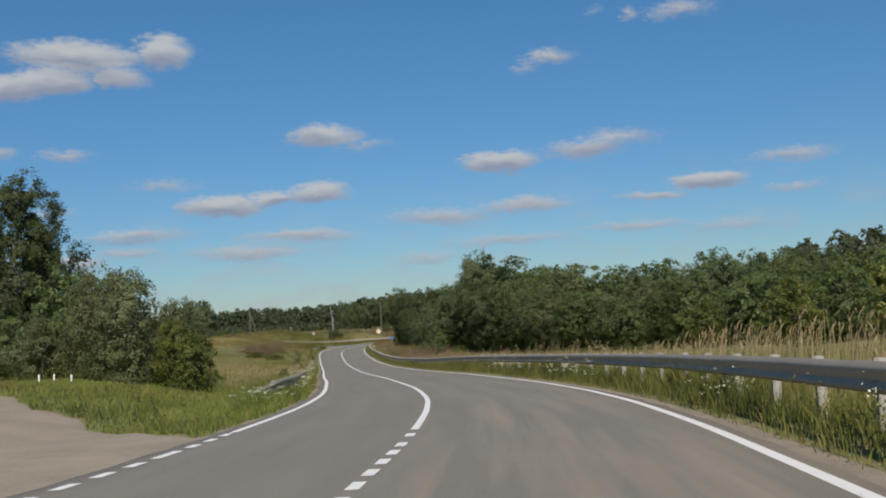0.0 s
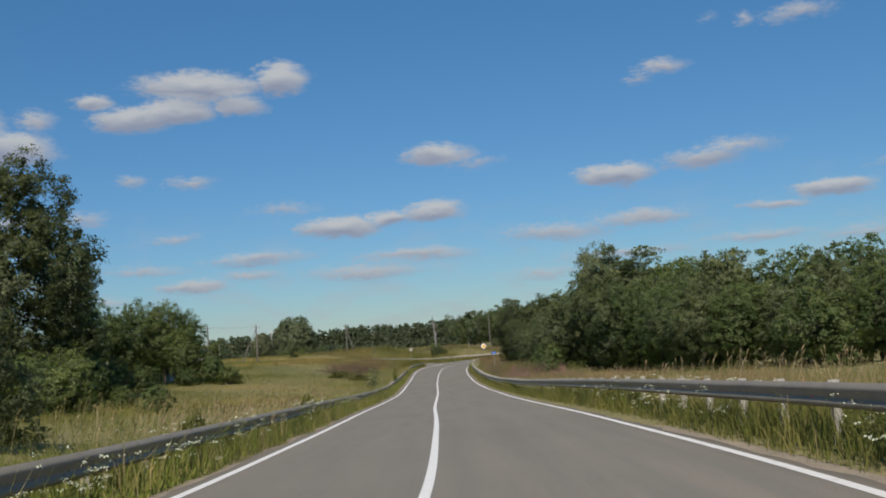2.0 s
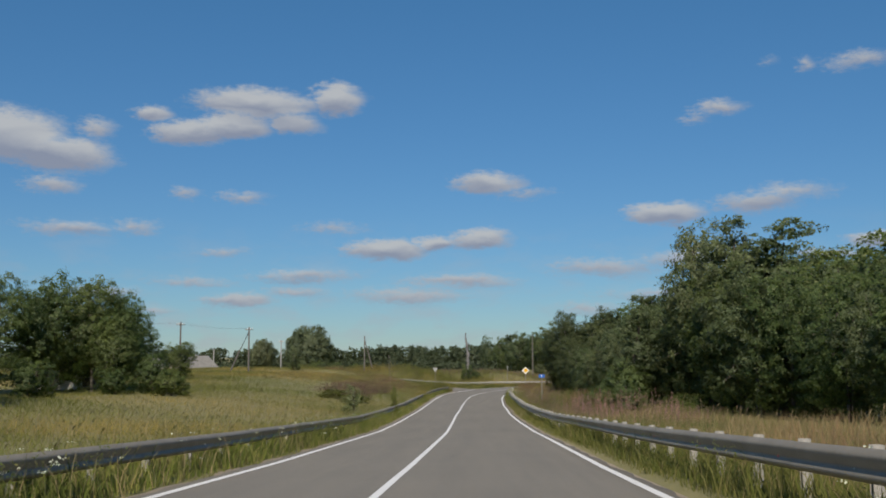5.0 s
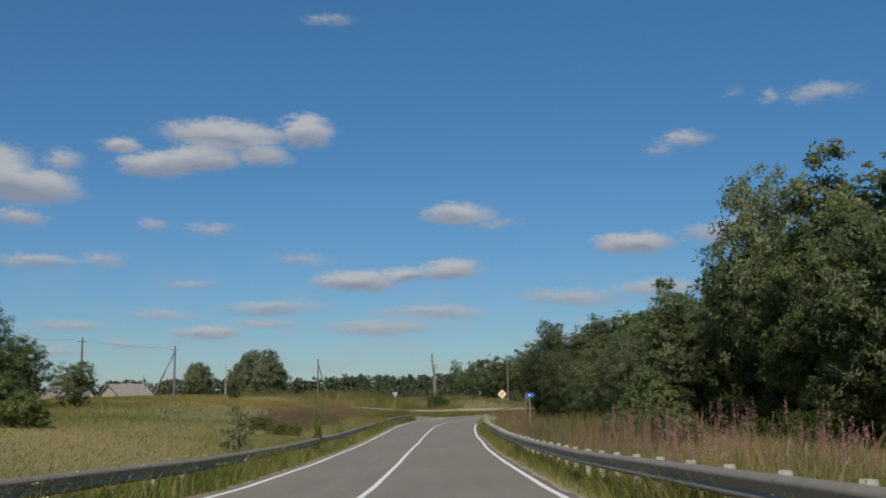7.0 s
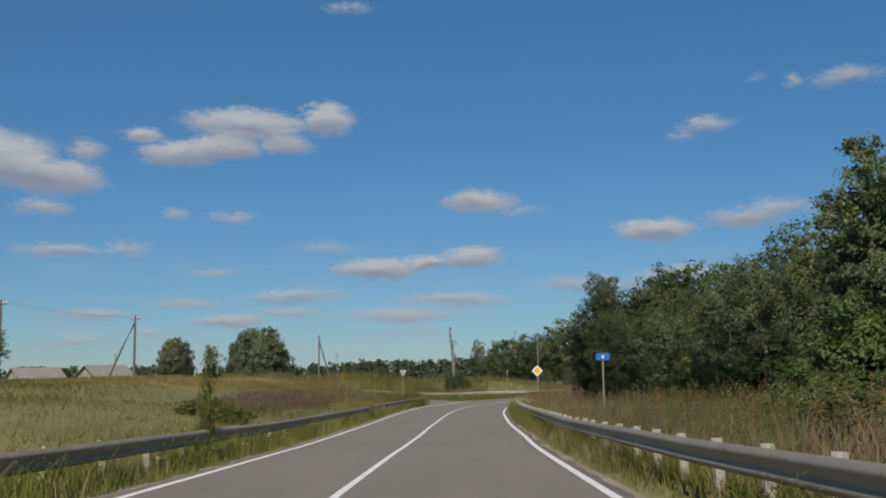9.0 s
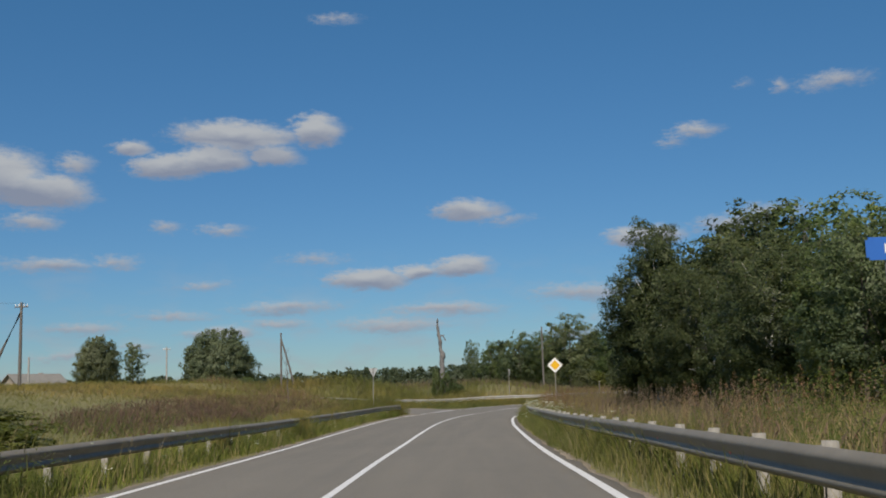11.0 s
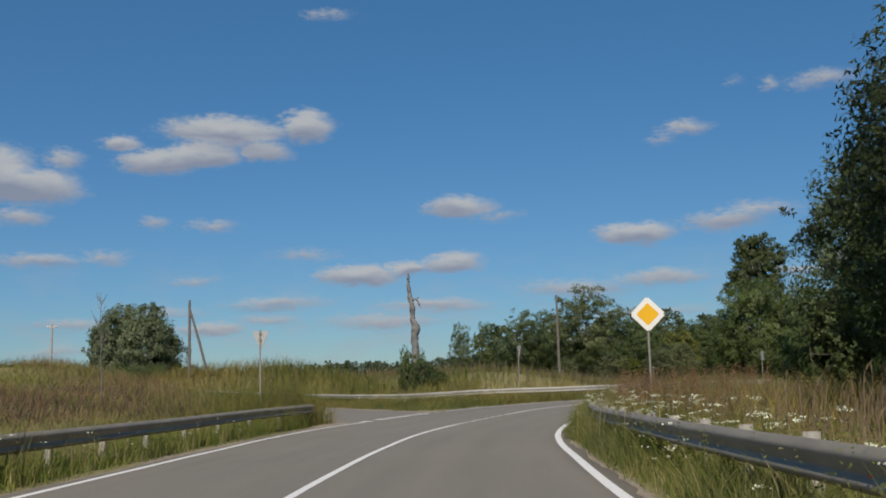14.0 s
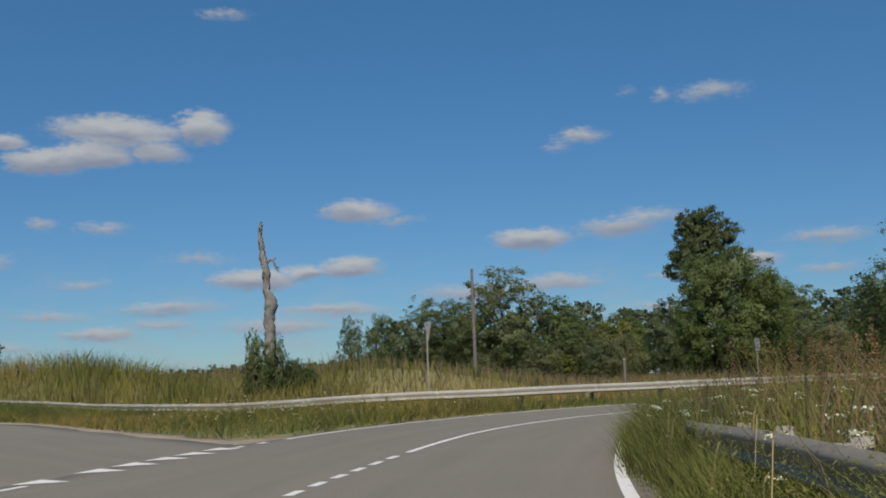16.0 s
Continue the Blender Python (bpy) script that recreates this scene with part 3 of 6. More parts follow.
# ground sheet: lines closer together beside the road, wider towards the horizon
u_near = np.concatenate([np.arange(-13, 13.01, 0.45)])
u_far = 13 + np.cumsum(1.0 * 1.13 ** np.arange(48))
u_lines = np.concatenate([-u_far[::-1], u_near, u_far])
y_lines = np.concatenate([-60 - np.cumsum(4 * 1.25 ** np.arange(22))[::-1], np.arange(-60, 180, 1.0), np.arange(180, 240, 0.5), 240 + np.cumsum(0.6 * 1.06 ** np.arange(96))])
mid = np.interp(y_lines, AXIS[:, 1][AXIS[:, 0] < 3], AXIS[:, 0][AXIS[:, 0] < 3])
gx = (mid[:, None] + u_lines[None, :]).ravel()
gy = np.repeat(y_lines, len(u_lines))
gz = ground_z(gx, gy)
nu, ny = len(u_lines), len(y_lines)
ii = (np.arange(ny - 1)[:, None] * nu + np.arange(nu - 1)[None, :]).ravel()
ground = new("ground", mesh_of("ground", np.stack([gx, gy, gz], 1), np.stack([ii, ii + 1, ii + nu + 1, ii + nu], 1), SOIL, True))
tagged(ground, "rolling meadow ground with dry and green grass", "ground", kind="structure")


# ---- roads and markings ----
def strip(axis, nor, inner, outer, lift, s0=0, s1=None, cols=2, thick=0.0):
    """A strip beside a line, between two offsets (numbers or functions of y), lifted above the road's level."""
    a, n = axis[s0:s1], nor[s0:s1]
    i = inner(a[:, 1]) if callable(inner) else np.full(len(a), float(inner))
    o = outer(a[:, 1]) if callable(outer) else np.full(len(a), float(outer))
    rows = []
    for c in np.linspace(0, 1, cols):
        xy = a + n * (i + (o - i) * c)[:, None]
        rows.append(np.column_stack([xy, road_z(xy[:, 1]) + lift]))
    if thick:
        for r, sgn in ((rows[0], 0), (rows[-1], 1)):
            low = r.copy()
            low[:, 2] -= thick
            rows.insert(0, low) if sgn == 0 else rows.append(low)
    v = np.stack(rows, 1).reshape(-1, 3)
    w, h = len(rows), len(a)
    k = (np.arange(h - 1)[:, None] * w + np.arange(w - 1)[None, :]).ravel()
    uv = np.stack([np.repeat(np.linspace(0, 1, w)[None], h, 0) * (o - i)[:, None] + i[:, None], np.repeat(a[:, 1:2], w, 1)], 2).reshape(-1, 2)
    return v, np.stack([k, k + 1, k + w + 1, k + w], 1), uv


def add_uv(me, uv):
    lay = me.uv_layers.new(name="UVMap")
    idx = np.empty(len(me.loops), dtype=np.int32)
    me.loops.foreach_get("vertex_index", idx)
    lay.data.foreach_set("uv", uv[idx].astype(np.float32).ravel())


def rough_edge(base, seed, amp=0.12):
    return lambda y: (base(y) if callable(base) else base) + amp * wave(y, y * 0, 2.1, seed) + 0.4 * amp * wave(y, y * 0, 6.3, seed + 1)


v, f, uv = strip(AXIS, AXIS_N, rough_edge(lambda y: -left_w(y) - 0.3, 11, 0.06), rough_edge(lambda y: right_w(y) + 0.25, 12, 0.06), 0.0, cols=14, thick=0.12)
me = mesh_of("road", v, f, ASPHALT, True)
add_uv(me, uv)
road = tagged(new("road", me), "worn grey asphalt country road curving through meadows", "road", kind="structure")
v, f, uv = strip(SIDE_AXIS, SIDE_N, rough_edge(-3.1, 13), rough_edge(3.65, 14), -0.006, cols=8, thick=0.12)
me = mesh_of("side_road", v, f, ASPHALT, True)
add_uv(me, uv)
tagged(new("side_road", me), "grey asphalt side road branching off at the junction", "road", kind="structure")
for nm, a, b in (("left", rough_edge(lambda y: -left_w(y) - np.interp(y, [0, 60, 165, 185, 196], [0.5, 0.45, 0.6, 1.0, 1.3]), 21, 0.16), lambda y: -left_w(y) - 0.2), ("right", lambda y: right_w(y) + 0.15, rough_edge(lambda y: right_w(y) + np.interp(y, [0, 25, 80, 110, 150], [1.15, 1.0, 0.8, 0.6, 0.42]), 22, 0.16))):
    v, f, uv = strip(AXIS, AXIS_N, a, b, -0.03, cols=3, thick=0.1)
    tagged(new("shoulder_" + nm, mesh_of("shoulder", v, f, GRAVEL, True)), "narrow sandy gravel shoulder beside the asphalt", "shoulder", kind="structure")

v, f, uv = strip(SIDE_AXIS, SIDE_N, rough_edge(3.45, 15, 0.15), rough_edge(4.25, 16, 0.25), -0.002, 18, None, 3, 0.08)
tagged(new("shoulder_side", mesh_of("shoulder", v, f, GRAVEL, True)), "pale sandy rim of the side road", "shoulder", kind="structure")

# sandy corner and broken apron at the first turning
ang = np.linspace(0, 2 * math.pi, 40, endpoint=False)


def patch(name, label, cx, cy, rx, ry, turn, lift, mat, seed):
    rings = []
    for q in (1.0, 0.66, 0.33):
        rr = q * (1 + 0.12 * np.sin(3 * ang + seed) + 0.07 * np.sin(7 * ang + 2 * seed))
        px, py = rx * rr * np.cos(ang), ry * rr * np.sin(ang)
        xx, yy = cx + px * math.cos(turn) - py * math.sin(turn), cy + px * math.sin(turn) + py * math.cos(turn)
        rings.append(np.column_stack([xx, yy, np.maximum(road_z(yy) - 0.012, ground_z(xx, yy) + lift) - (0.05 if q == 1.0 else 0.0)]))
    v = np.vstack(rings + [np.mean(rings[-1], axis=0)[None]])
    n = len(ang)
    q4 = [(r * n + j, r * n + (j + 1) % n, (r + 1) * n + (j + 1) % n, (r + 1) * n + j) for r in range(2) for j in range(n)]
    t3 = [(2 * n + j, 2 * n + (j + 1) % n, 3 * n) for j in range(n)]
    return tagged(new(name, mesh_of(name, v, [np.array(q4), np.array(t3)], mat, True)), label, "ground", kind="structure")




def apron_edge(x):
    """Where the grass begins behind the gravel turning."""
    return np.interp(x, [-30, -17, -10.5, -7.94, -6.48, -4.8, -3.7, -3.1], [58, 38, 27.2, 23.7, 21.6, 19.2, 17.9, 18.4]) + 0.35 * np.sin(x * 2.3) + 0.2 * np.sin(x * 5.9)


def apron_near(x):
    """The near side of the turning, where it leaves the road."""
    return np.minimum(np.maximum((-x - 4.6) / 0.37, -7) + 0.4 * np.sin(x * 1.7), apron_edge(x) - 1.0)


ax_, t_ = np.linspace(-24, -2.6, 60), np.linspace(0, 1, 26)
gx_ = np.repeat(ax_, len(t_))
gy_ = apron_near(gx_) + (apron_edge(gx_) - apron_near(gx_)) * np.tile(t_, len(ax_))
gz_ = np.maximum(road_z(gy_) - 0.014, ground_z(gx_, gy_) + 0.03) - np.where((np.tile(t_, len(ax_)) == 1) | (np.tile(t_, len(ax_)) == 0) | (gx_ < -23.9), 0.08, 0.0)
k_ = (np.arange(len(ax_) - 1)[:, None] * len(t_) + np.arange(len(t_) - 1)[None]).ravel()
tagged(new("gravel_apron", mesh_of("gravel_apron", np.stack([gx_, gy_, gz_], 1), np.stack([k_, k_ + len(t_), k_ + len(t_) + 1, k_ + 1], 1), GRAVEL, True)), "pale broken gravel apron at a field turning", "ground", kind="structure")
lx_ = np.repeat(np.linspace(-19, -4.0, 46), 30)
ly_ = np.tile(np.linspace(0, 1, 30), 46)
ly_ = apron_edge(lx_) - 0.1 + (np.maximum(36.5 - 0.8 * np.sin(lx_), apron_edge(lx_) + 1.5) - apron_edge(lx_)) * ly_
rim = (np.tile(np.arange(30), 46) % 29 == 0) | (lx_ < -18.9) | (lx_ > -4.05)
lz_ = ground_z(lx_, ly_) + np.where(rim, -0.03, 0.022)
k_ = (np.arange(45)[:, None] * 30 + np.arange(29)[None]).ravel()
tagged(new("lawn", mesh_of("lawn", np.stack([lx_, ly_, lz_], 1), np.stack([k_, k_ + 30, k_ + 31, k_ + 1], 1), TURF, True)), "short green turf beside the gravel turning", "lawn", kind="structure")
patch("sand_tip", "pale sand swept against the grass island", -11.7, 207.3, 1.5, 0.8, 0.75, 0.03, GRAVEL, 1.0)
patch("sand_corner", "brown sand swept into the junction corner", -13.8, 197.6, 1.6, 2.4, 0.5, 0.02, GRAVEL, 2.0)


def s_of(y):
    return int(np.argmin(np.where(np.arange(len(AXIS)) < 620, np.abs(AXIS[:, 1] - y), 1e9)))


def marking(name, label, inner, outer, y0, y1, s1=None, cols=2, parent=None):
    v, f, uv = strip(AXIS, AXIS_N, inner, outer, 0.004, s_of(y0), s1 if s1 else s_of(y1) + 1, cols)
    ob = new(name, mesh_of(name, v, f, PAINT))
    if parent:
        ob.parent = parent
    else:
        tagged(ob, label, "road marking", kind="structure")
    return ob


LW = 0.15
marking("edge_line_right", "solid white edge line of the road", lambda y: right_w(y) - LW / 2, lambda y: right_w(y) + LW / 2, -40, 0, s1=len(AXIS) - 20)
marking("edge_line_left", "solid white edge line of the road", lambda y: -left_w(y) - LW / 2, lambda y: -left_w(y) + LW / 2, 17.4, 198.6)
marking("edge_line_far", "solid white edge line round the outer bend", lambda y: -left_w(y) - LW / 2, lambda y: -left_w(y) + LW / 2, 206.5, 0, s1=len(AXIS) - 20)
marking("centre_line", "solid white centre line", -0.065, 0.065, 16.0, 195.3)
marking("centre_line_far", "solid white centre line beyond the junction", -0.065, 0.065, 202.8, 0, s1=len(AXIS) - 20)


def dashes(name, label, ys, length, off, wid):
    top = thing(name, label, "road marking", kind="structure")
    for y in ys:
        i = s_of(y)
        a, n = AXIS[i], AXIS_N[i]
        t = np.array([-n[1], n[0]])
        o = off(y) if callable(off) else off
        c = a + n * o
        q = [c + t * sx * length / 2 + n * sy * wid / 2 for sx, sy in ((-1, -1), (-1, 1), (1, 1), (1, -1))]
        v = np.array([(p[0], p[1], float(road_z(p[1])) + 0.005) for p in q])
        part_mesh("dash", mesh_of("dash", v, np.array([(0, 1, 2, 3)]), PAINT), top)


dashes("centre_dashes", "short white dashes of the centre line at the turning", np.arange(-20.3, 15.6, 1.03), 0.55, 0.0, 0.14)
dashes("edge_dashes", "short white dashes of the edge line at the turning", np.arange(-20.2, 17.1, 0.93), 0.52, lambda y: -left_w(y), 0.15)
dashes("centre_dashes_far", "short white dashes of the centre line at the junction", np.arange(195.9, 202.5, 1.03), 0.55, 0.0, 0.13)
dashes("edge_dashes_far", "worn white dashes at the junction corner", np.arange(204.9, 206.5, 0.8), 0.4, lambda y: -left_w(y), 0.15)
teeth = thing("give_way_teeth", "row of white give-way triangles across the side road mouth", "road marking", kind="structure")
for y in np.arange(199.2, 204.6, 1.02):
    i = s_of(y)
    a, n = AXIS[i], AXIS_N[i]
    t = np.array([-n[1], n[0]])
    c = a - n * float(left_w(y))
    q = [c - t * 0.4 - n * 0.35, c + t * 0.4 - n * 0.35, c + n * 0.35]
    v = np.array([(p[0], p[1], float(road_z(p[1])) + 0.006) for p in q])
    part_mesh("tooth", mesh_of("tooth", v, np.array([(0, 1, 2)]), PAINT), teeth)


# ---- guard rails ----
def wave_beam(p, n, z0):
    """A W-profile beam along points p; n points to the road side."""
    prof = np.array([(0.0, 0.156), (0.014, 0.154), (0.060, 0.116), (0.078, 0.100), (0.083, 0.084), (0.083, 0.066), (0.077, 0.046), (0.054, -0.006), (0.048, -0.020), (0.048, -0.034),
                     (0.054, -0.046), (0.077, -0.078), (0.083, -0.092), (0.083, -0.106), (0.074, -0.118), (0.014, -0.152), (0.0, -0.156)])
    prof = np.vstack([prof, prof[::-1] - np.array([[0.005, 0]])])
    w = len(prof)
    v = np.zeros((len(p), w, 3))
    v[:, :, :2] = p[:, None, :2] + n[:, None, :] * prof[None, :, 0:1]
    v[:, :, 2] = z0[:, None] + prof[None, :, 1]
    f = [(i * w + j, i * w + (j + 1) % w, (i + 1) * w + (j + 1) % w, (i + 1) * w + j) for i in range(len(p) - 1) for j in range(w)]
    return v.reshape(-1, 3), np.array(f)


POST_MESH = mesh_of("post", *join([(np.array([(x, y, z) for z in (-0.6, 0.80) for x, y in ((-0.06, -0.045), (0.06, -0.045), (0.06, -0.037), (-0.05, -0.037), (-0.05, 0.037), (0.06, 0.037), (0.06, 0.045), (-0.06, 0.045))]),
                                    np.array([(j, (j + 1) % 8, 8 + (j + 1) % 8, 8 + j) for j in range(8)] + [(8, 9, 10, 11), (8, 11, 12, 15), (12, 13, 14, 15)]))]), POST)
bmq = box_bm(0.26, 0.10, 0.20, -0.14, 0.012)
SPACER_MESH = bpy.data.meshes.new("spacer")
bmq.to_mesh(SPACER_MESH)
bmq.free()
SPACER_MESH.materials.append(POST)
refl = {}
for nm, mt in (("red", REFLECT_RED), ("white", REFLECT_WHITE)):
    bmq = box_bm(0.035, 0.075, 0.11, -0.055, 0.01)
    refl[nm] = bpy.data.meshes.new("reflector")
    bmq.to_mesh(refl[nm])
    bmq.free()
    refl[nm].materials.append(mt)


def guard_rail(label, p, toward, spacing, color, height, dip=(), steel=ZINC, low=0.0):
    """A rail along points p (every half metre) with its face towards the given side (1 right, -1 left)."""
    top = thing("guard_rail", label, "guard rail", group="roadside guard rails")
    n = normals_of(p) * toward
    ground_level = np.maximum(road_z(p[:, 1]), ground_z(p[:, 0], p[:, 1]) if dip == "bank" else -99)
    ground_level = ground_level - (0.26 * step((-7 - p[:, 0]) / 9) if dip == "bank" else 0.0)
    z = ground_level + (height(p[:, 1]) if callable(height) else height) - 0.155
    if dip and dip != "bank":
        s = np.arange(len(p)) * 0.5
        if dip[0]:
            z = z - dip[0] * (1 - step(s / dip[1]))
        if dip[2]:
            z = z - dip[2] * (1 - step((s[-1] - s) / dip[3]))
    per = 8
    for i in range(0, len(p) - 1, per):
        j = min(i + per + 1, len(p))
        if j - i < 2:
            continue
        v, f = wave_beam(p[i:j], n[i:j], z[i:j] + (0.002 if (i // per) % 2 else 0.0))
        part_mesh("beam", mesh_of("beam", v, f, steel), top)
    k = max(1, int(round(spacing / 0.5)))
    rng = np.random.RandomState(len(p))
    for c, i in enumerate(range(1, len(p), k)):
        rot = math.degrees(math.atan2(n[i][1], n[i][0]))
        q = p[i] - n[i] * 0.27
        part_mesh("post", POST_MESH, top, "", pose(q[0], q[1], z[i] - 0.632 - low, rng.uniform(-1.5, 1.5), rng.uniform(-2, 2), rot))
        q = p[i] - n[i] * 0.105
        part_mesh("spacer", SPACER_MESH, top, "", pose(q[0], q[1], z[i] + 0.07 - low, 0, 0, rot))
        if c % 2 == 0 and color:
            q = p[i] + n[i] * 0.035
            part_mesh("reflector", refl[color], top, color + " reflector in the beam's groove", pose(q[0], q[1], z[i], 0, 0, rot))
    return top


def beside(y0, y1, off):
    a, b = s_of(y0), s_of(y1)
    o = off(AXIS[a:b, 1]) if callable(off) else off
    return AXIS[a:b] + AXIS_N[a:b] * (np.full(b - a, o) if np.isscalar(o) else o)[:, None]


guard_rail("long galvanised steel guard rail with red reflectors in tall grass", beside(-24, 199.0, lambda y: right_w(y) + 0.88), -1, 2.0, "red", lambda y: np.interp(y, [20, 60, 85, 110, 150, 170, 190], [0.90, 0.88, 0.82, 0.80, 0.83, 0.80, 0.77]), (0, 1, 0.12, 6))
guard_rail("galvanised steel guard rail with white reflectors beside a meadow", beside(26.0, 196.5, lambda y: -left_w(y) - 1.0 - 0.8 * step((33.0 - y) / 7)), 1, 2.5, "white", lambda y: np.interp(y, [25, 70, 110, 150], [0.66, 0.66, 0.71, 0.77]), (0.45, 6, 0.0, 1), ZINC, 0.07)
guard_rail("bright galvanised guard rail round the outside of the junction", FAR_RAIL_AXIS, 1, 3.0, "white", 0.72, "bank", ZINC_PALE)


# ---- trees and bushes ----
def unit(v):
    return v / (np.linalg.norm(v, axis=-1, keepdims=True) + 1e-9)


def leaf_quads(rng, centers, rad, outward, per, size, droop=0.0, slim=0.5):
    """Small pointed leaves scattered round clump centres."""
    c = np.repeat(centers, per, 0)
    r = np.repeat(rad, per)
    o = np.repeat(outward, per, 0)
    p = c + unit(rng.normal(size=c.shape)) * (r * rng.uniform(0.15, 1.0, len(c)) ** 0.6)[:, None] * np.array([1, 1, 0.8])
    n = unit(o * 1.15 + rng.normal(size=c.shape) * 0.6 + np.array([0, 0, 0.4]))
    t1 = unit(np.cross(n, rng.normal(size=c.shape)))
    t2 = np.cross(n, t1)
    if droop:
        t2 = unit(t2 - np.array([0, 0, droop]))
        t1 = unit(np.cross(n, t2))
    s = (size * rng.uniform(0.6, 1.35, len(c)))[:, None]
    v = np.stack([p - t2 * s * 0.5 + t1 * s * 0.55 * slim, p + t2 * s * 0.6, p - t2 * s * 0.5 - t1 * s * 0.55 * slim], 1).reshape(-1, 3)
    return v, np.arange(len(v)).reshape(-1, 3)


def make_tree(seed, height, radius, foot, style, clumps, per, leaf, leaf_m, bark_m):
    """Meshes of a trunk with limbs and of a crown of leaves, standing on the origin."""
    rng = np.random.RandomState(seed)
    span = height - foot
    nl = {"round": 24, "column": 24, "bush": 18, "tall": 34, "dome": 60}[style]
    lobes = []
    for i in range(nl):
        fz = (i + rng.uniform(0.2, 0.8)) / nl
        if style == "bush":
            prof = math.sin(math.pi * (0.28 + 0.66 * fz)) ** 0.8
        elif style == "column":
            prof = 0.35 + 0.65 * math.sin(math.pi * min(1, 0.12 + 0.86 * fz)) ** 0.9 * (1 - 0.25 * fz)
        else:
            prof = math.sin(math.pi * (0.16 + 0.76 * fz)) ** 0.75
        a = i * 2.4 + rng.uniform(-0.5, 0.5)
        if style == "dome":
            prof = math.sqrt(max(0.05, 1 - (max(0, fz - 0.30) / 0.72) ** 2)) * (0.86 + 0.14 * min(1, fz / 0.25))
            rr = radius * prof * rng.uniform(0.60, 0.82)
            lobes.append((rr * math.cos(a), rr * math.sin(a), foot + span * (0.05 + 0.84 * fz), radius * 0.32, radius * 0.32, radius * 0.28))
            continue
        rr = radius * prof * rng.uniform(0.35, 0.78)
        lr = radius * rng.uniform(0.26, 0.5) * (0.55 + 0.45 * prof)
        lobes.append((rr * math.cos(a), rr * math.sin(a), foot + span * (0.06 + 0.88 * fz), lr, lr, lr * rng.uniform(0.7, 1.15)))
    lobes.append((0, 0, foot + span * 0.5, radius * 0.45, radius * 0.45, span * 0.4))
    lobes = np.array(lobes)
    w = lobes[:, 3] * lobes[:, 5]
    pick = rng.choice(len(lobes), clumps, p=w / w.sum())
    dirs = unit(rng.normal(size=(clumps, 3)))
    cent = lobes[pick, :3] + dirs * lobes[pick, 3:] * (rng.uniform(0.35, 1.0, clumps) ** 0.5)[:, None]
    stray = rng.rand(clumps) < 0.05
    cent[stray] += dirs[stray] * radius * 0.10
    cent[:, 2] = np.maximum(cent[:, 2], 0.12)
    rad = rng.uniform(0.45, 1.0, clumps) * (0.10 * radius + 0.16)
    v, f = leaf_quads(rng, cent, rad, dirs, per, leaf, 0.7 if style in ("column",) else 0.0, 0.5)
    v[:, 2] = np.maximum(v[:, 2], 0.02)
    crown = mesh_of("crown", v, f, leaf_m)
    pieces = []
    stems = 4 if style == "bush" else (2 if style == "round" else 1)
    for k in range(stems):
        a = rng.uniform(0, 6.28)
        lean = (0.35 if style == "bush" else 0.12) * radius
        zs = np.linspace(-0.35, foot + span * (0.6 if style == "bush" else 0.86), 7)
        q = (zs - zs[0]) / (zs[-1] - zs[0])
        wob = rng.normal(size=(7, 2)) * 0.05 * radius * q[:, None]
        pts = np.stack([math.cos(a) * (lean * q + 0.12 * k) + wob[:, 0], math.sin(a) * (lean * q + 0.12 * k) + wob[:, 1], zs], 1)
        r0 = (0.014 * height + 0.05) / math.sqrt(stems)
        pieces.append(tube(pts, r0 * (1 - 0.82 * q), 7))
        for j in range(6):
            t = rng.uniform(0.3, 0.9)
            b0 = np.array([np.interp(t, q, pts[:, m_]) for m_ in range(3)])
            goal = lobes[rng.randint(nl), :3]
            mid_ = (b0 + goal) / 2 + np.array([0, 0, -0.08 * radius])
            u = np.linspace(0, 1, 5)[:, None]
            pieces.append(tube((1 - u) ** 2 * b0 + 2 * u * (1 - u) * mid_ + u ** 2 * goal, r0 * 0.4 * (1 - 0.8 * u[:, 0]), 5))
    v, f = join(pieces)
    return crown, mesh_of("trunk", v, f, bark_m, True)


KINDS = {}


def kind_of(name, seeds, **kw):
    KINDS[name] = [make_tree(s, **kw) for s in seeds], kw["height"], kw["radius"]


kind_of("alder", (1, 2, 3), height=9, radius=3.2, foot=0.3, style="round", clumps=680, per=30, leaf=0.165, leaf_m=LEAF, bark_m=BARK)
kind_of("willow", (4, 5, 6), height=9, radius=3.4, foot=0.2, style="round", clumps=700, per=30, leaf=0.16, leaf_m=LEAF_WILLOW, bark_m=BARK)
# alder with shade put into its leaf colour
kind_of("shaded_alder", (41, 42, 43), height=9, radius=3.2, foot=0.3, style="round", clumps=900, per=40, leaf=0.125, leaf_m=LEAF_DARK, bark_m=BIRCH_BARK)
kind_of("slim", (44, 45), height=12, radius=2.6, foot=0.4, style="column", clumps=560, per=32, leaf=0.165, leaf_m=LEAF_WILLOW, bark_m=BARK)
kind_of("back_alder", (31, 32), height=9, radius=3.2, foot=0.3, style="round", clumps=430, per=23, leaf=0.22, leaf_m=LEAF, bark_m=BARK)
kind_of("back_willow", (33, 34), height=9, radius=3.4, foot=0.2, style="round", clumps=440, per=23, leaf=0.22, leaf_m=LEAF_WILLOW, bark_m=BARK)
# back row version, leaf colour likewise darkened for shade
kind_of("back_shaded", (35, 36), height=9, radius=3.2, foot=0.3, style="round", clumps=460, per=24, leaf=0.205, leaf_m=LEAF_DARK, bark_m=BARK)
kind_of("wood_alder", (51, 52), height=9, radius=3.2, foot=0.2, style="round", clumps=540, per=32, leaf=0.17, leaf_m=LEAF, bark_m=BARK)
